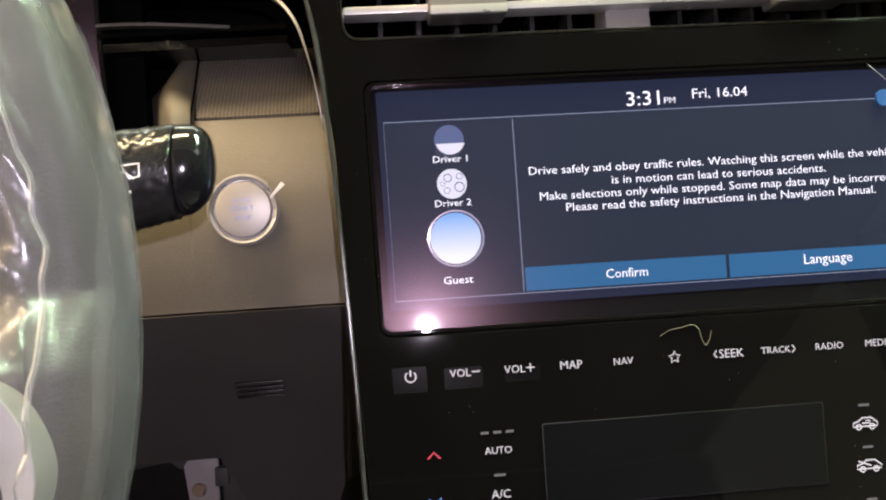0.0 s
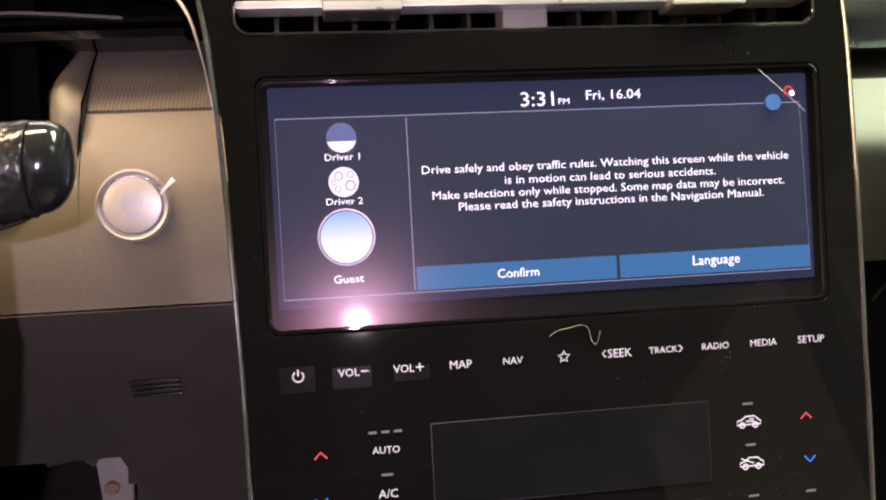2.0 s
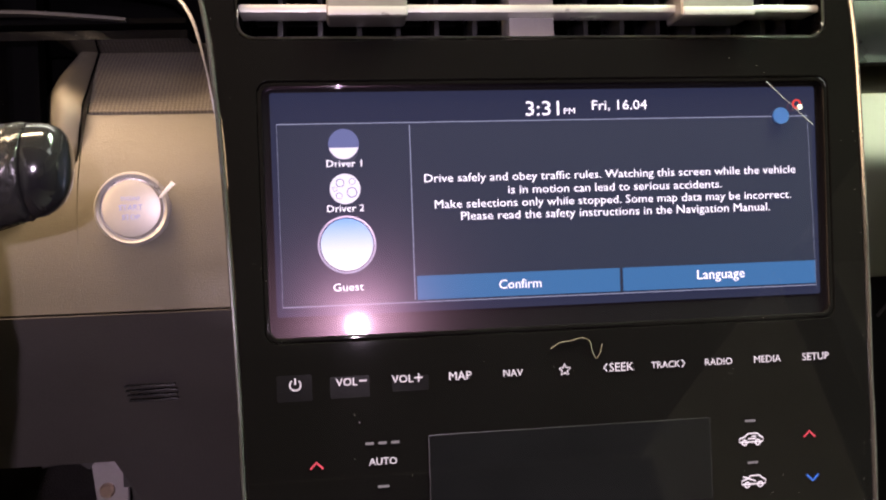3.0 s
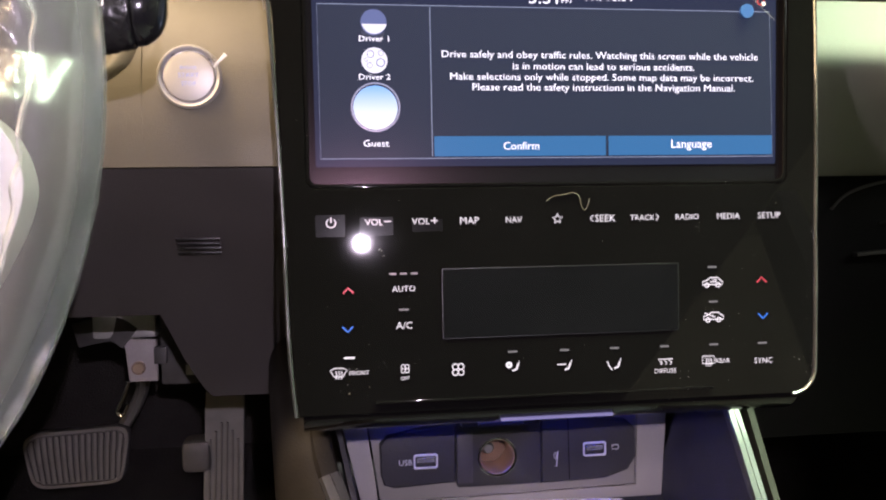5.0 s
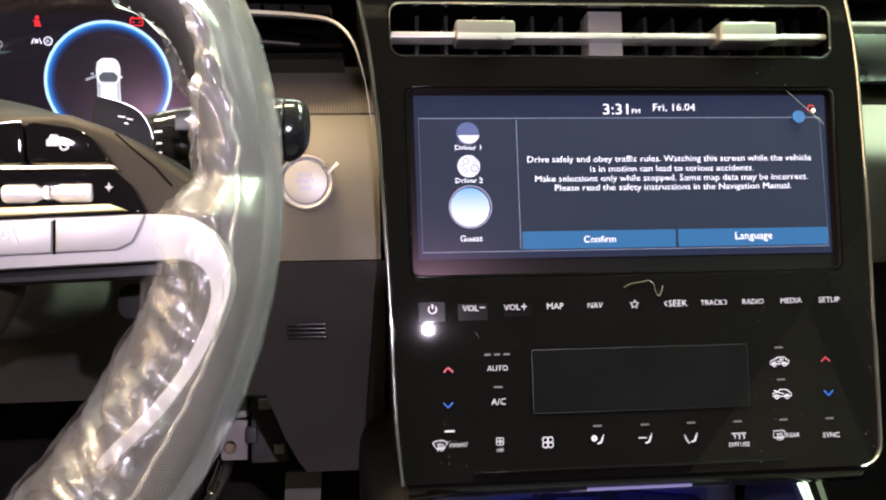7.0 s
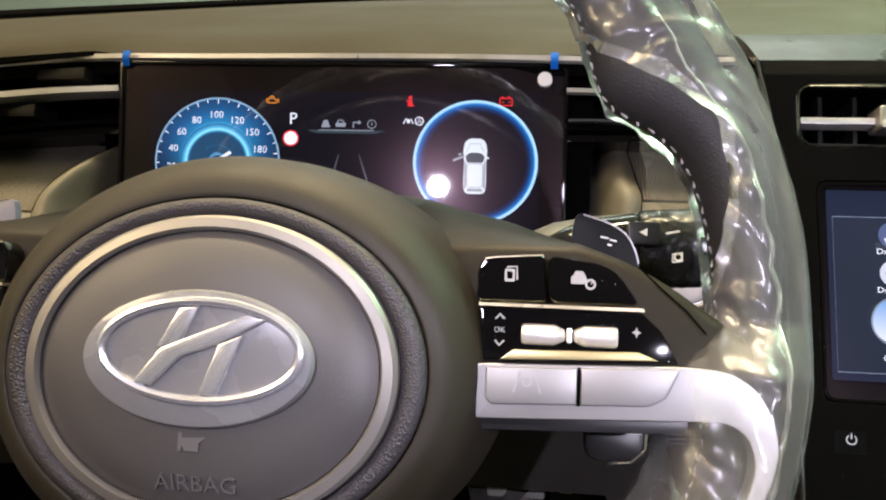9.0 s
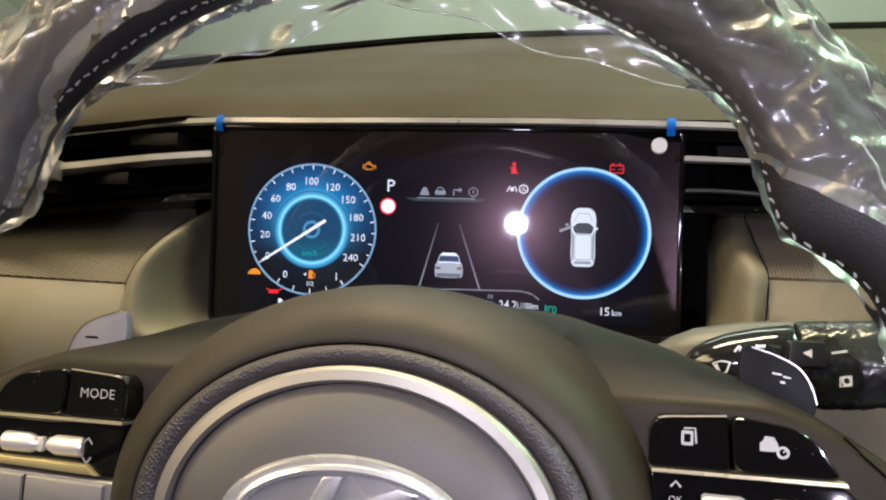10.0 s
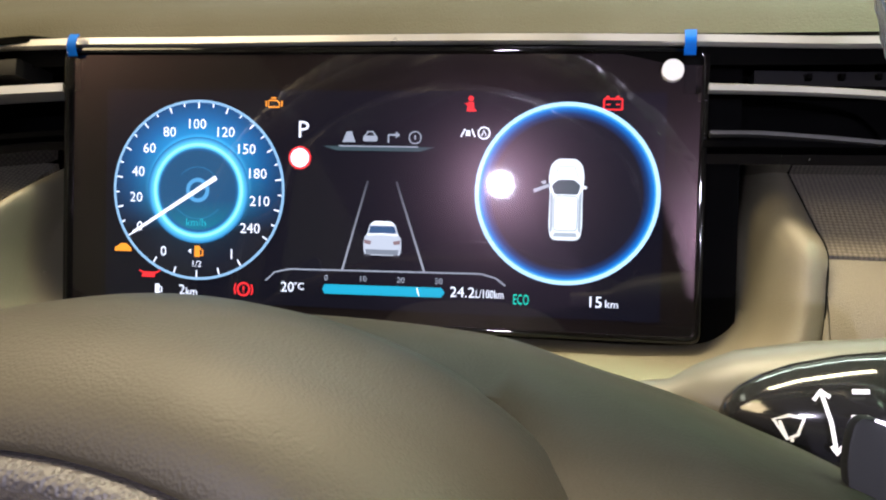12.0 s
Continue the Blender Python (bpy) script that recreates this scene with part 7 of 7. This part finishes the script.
part("rail_end", sweep(RAIL_LEFT[:2] + [(-0.0985, -0.0265, 0.4365), (-0.0960, -0.0320, 0.4327)], [(-0.0060, -0.006), (0.0062, -0.006), (0.0064, -0.001), (0.0045, 0.0016), (-0.0045, 0.0016), (-0.0062, -0.001)], up=(0, 0, 1), n=8), FLANK, console, "dark end of the side rail", ROOM)


def tray_wall(x_top0, x_top1, x_low):
    def fn(u, v):
        y = lerp(0.045, -0.14, u)
        top = 0.470 - 0.60 * max(0, 0.03 - y)
        xt = lerp(x_top0, x_top1, u)
        return (lerp(xt, x_low, v), y, lerp(max(top, 0.36), 0.343, v))
    return fn


part("tray_wall", sheet(tray_wall(0.1400, 0.1500, 0.1335), 14, 6, 0.003, (1, 0, 0)), TRAY, console, "", ROOM)
part("tray_wall", sheet(tray_wall(-0.1020, -0.0620, -0.0790), 14, 6, 0.003, (-1, 0, 0)), TRAY, console, "", ROOM)


def flank(x0, x1):
    def fn(u, v):
        y = lerp(0.10, -0.20, u)
        top = min(0.468, 0.468 - 0.66 * max(0, 0.02 - y))
        return (lerp(x0, x1, u), y, lerp(max(top, 0.336), 0.05, v))
    return fn


ROLL = smooth_path([Vector(p) for p in [(-0.1120, 0.10, 0.470)] + RAIL_LEFT], 6)


def rolled_flank(u, v):
    """The driver's side of the console: a soft roll beside the rail, then straight down."""
    i = u * (len(ROLL) - 1)
    k = min(int(i), len(ROLL) - 2)
    p = ROLL[k].lerp(ROLL[k + 1], i - k)
    f = min(1, v / 0.6)
    x, z = p.x - 0.0052 - 0.0215 * math.sin(f * math.pi / 2), p.z + 0.0004 - 0.034 * (1 - math.cos(f * math.pi / 2))
    return (x, p.y, lerp(z, 0.05, max(0, (v - 0.6) / 0.4)))


part("flank", sheet(rolled_flank, 40, 20, 0.003, (0.4, 0, -0.6)), FLANK, console, "softly rolled dark side of the console", ROOM, angle=60)
part("chrome_line", sweep([Vector(rolled_flank(0.56 + 0.3 * k / 12, 0.50)) + Vector((-0.0004, 0, 0.0003)) for k in range(13)], circle(0.0006, 8), n=2), CHROME, console, "thin chrome line along the roll", ROOM)
part("flank", sheet(flank(0.1525, 0.1590), 16, 6, 0.004, (1, 0, 0)), FLANK, console, "", ROOM)

# socket panel
panel = thing("socket_panel", "grey panel with charging sockets and power outlet", "socket panel", (0.02, 0.145, -0.235))
UP = pose(0, 0, 0.003)


def sock(name, bm, material, parent, label=""):
    return part(name, bm, material, parent, label, CAR @ UP)


sock("surround", slab([(-0.096, -0.150), (0.139, -0.150), (0.1335, -0.238), (-0.0765, -0.238)], 0.1462, 0.152, [[(-0.0765, -0.158), (0.1165, -0.158), (0.1145, -0.2295), (-0.0665, -0.2320)]], 0.0005), mat("grey_frame_plastic", (0.38, 0.355, 0.335), 0.5, grain=(1500, 0.25), vary=0.06), panel, "grey outer frame")
sock("plate", slab([(-0.0753, -0.158), (0.1153, -0.158), (0.1133, -0.2285), (-0.0653, -0.2310)], 0.1455, 0.152, [oval(0.0135, -0.2015, 0.0136, 0.0136, 36)], 0.0008), mat("dark_grey_plate", (0.30, 0.28, 0.265), 0.5, grain=(1500, 0.25), vary=0.06), panel, "grey inner plate")
SOCKET_BLACK = mat("charcoal_socket_plastic", (0.040, 0.038, 0.039), 0.5, grain=(1400, 0.3))
hood_l = [(-0.0655, -0.190), (-0.0600, -0.1845), (-0.0300, -0.1790), (-0.0145, -0.1780), (-0.0145, -0.2175), (-0.0560, -0.2195), (-0.0630, -0.2170), (-0.0650, -0.2100)]
sock("socket_hood", slab(hood_l, 0.1385, 0.146, bevel=0.002, segs=3), SOCKET_BLACK, panel, "black socket housing")
hood_r = [(0.0445, -0.1760), (0.0640, -0.1765), (0.1050, -0.1810), (0.1115, -0.1870), (0.1120, -0.2070), (0.1060, -0.2160), (0.0900, -0.2210), (0.0445, -0.2220)]
sock("socket_hood", slab(hood_r, 0.1385, 0.146, bevel=0.002, segs=3), SOCKET_BLACK, panel, "black socket housing")
sock("seam", stroke([(0.0632, -0.1775), (0.0640, -0.2205)], 0.0005, 0.1383), DEEP_BLACK, panel)
sock("outlet_block", slab(rrect(-0.0140, 0.0440, -0.2215, -0.1740, 0.002), 0.1395, 0.146, [oval(0.0135, -0.2015, 0.0118, 0.0118, 36)], 0.001), SOCKET_BLACK, panel)
sock("cover_strip", slab(rrect(-0.0135, -0.0030, -0.2190, -0.1840, 0.0008, 2), 0.1385, 0.141, bevel=0.0005), mat("grey_cover_plastic", (0.065, 0.060, 0.058), 0.5, grain=(1400, 0.3)), panel)
sock("outlet_lid", box(-0.012, 0.041, 0.128, 0.139, -0.1780, -0.1660, 0.002), SATIN_BLACK, panel)
sock("lid_bar", box(-0.001, 0.030, 0.1265, 0.129, -0.1775, -0.1750, 0.0008), SOCKET_BLACK, panel)
out = sock("power_outlet", lathe([(0.0118, 0.028), (0.0112, 0.0), (0.0122, -0.0015), (0.0132, -0.0008), (0.0134, 0.002), (0.0126, 0.002)], (0.0135, 0.1390, -0.2015), 40, capped=False), BRASS, panel, "bare metal power outlet")
sock("outlet_rim", slab(oval(0.0135, -0.2015, 0.0136, 0.0136, 40), 0.1368, 0.1385, [oval(0.0135, -0.2015, 0.0120, 0.0120, 40)], 0.0004), CHROME, out, "bright pressed rim")
sock("well_floor", lathe([(0.0001, 0.0265), (0.0115, 0.0265), (0.0115, 0.028)], (0.0135, 0.1390, -0.2015), 30), mat("dark_copper", (0.20, 0.125, 0.085), 0.5, metal=0.3), out)
sock("contact", lathe([(0.0001, 0.010), (0.003, 0.010), (0.0042, 0.013), (0.0042, 0.027)], (0.0100, 0.1390, -0.1990), 20), SATIN_SILVER, out)


def usb(x, z):
    u = sock("charging_port", slab(rrect(x - 0.0082, x + 0.0082, z - 0.0050, z + 0.0050, 0.0018), 0.1376, 0.139, [rrect(x - 0.0070, x + 0.0070, z - 0.0036, z + 0.0036, 0.0008)], 0.0003), WHITE_PRINT, panel, "charging port with a pale rim")
    sock("tongue", box(x - 0.0058, x + 0.0058, 0.1378, 0.1384, z - 0.0010, z + 0.0026, 0.0003, 1), EMBLEM, u)


usb(-0.0350, -0.2020)
usb(0.0820, -0.2000)
sock("lettering", words("USB", -0.0485, -0.2022, 0.1382, width=0.0088), WHITE_PRINT, panel)
b = stroke([(0.0558, -0.2010), (0.0545, -0.2060), (0.0530, -0.2030), (0.0545, -0.2010)], 0.0006, 0.1382)
stroke([(0.0560, -0.2000), (0.0548, -0.2110)], 0.0006, 0.1381, b)
sock("charge_sign", b, WHITE_PRINT, panel)
b = stroke(rrect(0.0945, 0.0990, -0.2010, -0.1980, 0.0008, 2), 0.0005, 0.1382, closed=True)
sock("battery_sign", b, WHITE_PRINT, panel)
part("ambient_strip", box(-0.0115, 0.0475, 0.0030, 0.0080, -0.1388, -0.1374, 0.0005), glow("lavender_ambient_light", (0.30, 0.29, 0.55), 0.5), stack, "lit lavender ambient light strip")

# white code card in the tray
card = thing("code_card", "white plastic card with printed code lying in tray", "card", (0.06, -0.0, 0.3455), ROOM)
cardm = pose(0.0615, 0.0335, 0.3462, 0, 0, -3.8)


def on_card(bm, h):
    """Lays work drawn in x, z flat on the card: z becomes the way towards the windscreen."""
    for v in bm.verts:
        v.co = (v.co.x, v.co.z, h - v.co.y)
    return bm


part("sheet", on_card(slab(rrect(-0.0428, 0.0428, -0.054, 0.0, 0.004), 0, 0.0008), 0.0008), CARD, card, "", cardm)
part("logo_shape", on_card(slab([(-0.0070, -0.0055), (0.0070, -0.0055), (0.0050, -0.0120), (0.0012, -0.0130), (0.0004, -0.0310), (-0.0004, -0.0310), (-0.0012, -0.0130), (-0.0050, -0.0120)], 0, 0, flat=True), 0.0011), RED_INK, card, "plain red wedge", cardm)
for n, w, z0, z1 in ((4, 0.0160, -0.0225, -0.0145), (6, 0.0150, -0.0285, -0.0240)):
    for k in range(n):
        x0, x1 = lerp(-w, w, k / n) + 0.0005, lerp(-w, w, (k + 1) / n) - 0.0005
        part("logo_bar", on_card(patch(rrect(x0, x1, z0, z1, 0.0005, 2), 0), 0.0014), CARD_INK, card, "", cardm)
part("lettering", on_card(words("OVERRIDE CODE", 0.0005, -0.0385, 0, width=0.068, height=0.0062), 0.0011), CARD_INK, card, "", cardm)
part("number_field", on_card(stroke(rrect(-0.028, 0.028, -0.0525, -0.0445, 0.0006, 2), 0.0004, 0, closed=True), 0.0011), GREY_INK, card, "", cardm)
for x in (-0.014, -0.004, 0.006, 0.016):
    part("number_bar", on_card(patch(rrect(x - 0.003, x + 0.003, -0.0510, -0.0460, 0.0005, 2), 0), 0.0011), GREY_INK, card, "pale handwritten bar", cardm)

# stray lint and film rests
lint = thing("lint_thread", "curled pale lint thread on the black fascia", "lint", (0.02, 0, -0.028))
BENT.add(lint.name)
part("thread", sweep([(0.012, -0.0006, -0.0285), (0.016, -0.0006, -0.0262), (0.021, -0.0006, -0.0255), (0.0258, -0.0006, -0.0245), (0.0290, -0.0006, -0.0262), (0.0302, -0.0006, -0.0310), (0.0318, -0.0006, -0.0335), (0.0335, -0.0006, -0.0312), (0.0345, -0.0006, -0.0275)], circle(0.00018, 5), n=6), LINT, lint)
for x, z, w, h in ((-0.0950, -0.0388, 0.0075, 0.006), (-0.0725, -0.0395, 0.0085, 0.0050), (-0.0475, -0.0395, 0.008, 0.0035)):
    fp = thing("film_patch", "leftover patch of clear film on black fascia", "film", (x, 0, z), group="film rests")
    BENT.add(fp.name)
    part("patch", slab(rrect(x - w, x + w * 0.9, z - h, z + h * 0.8, 0.0005, 2), -0.00022, -0.0001), FILM_CLEAR, fp)

# blue ambient lamp that lights the tray from under the stack
area_lamp("tray_ambient_lamp", CAR @ Vector((0.02, 0.115, -0.153)), CAR @ Vector((0.02, 0.085, -0.24)), 0.14, 0.01, 0.036, (0.05, 0.08, 1.0))
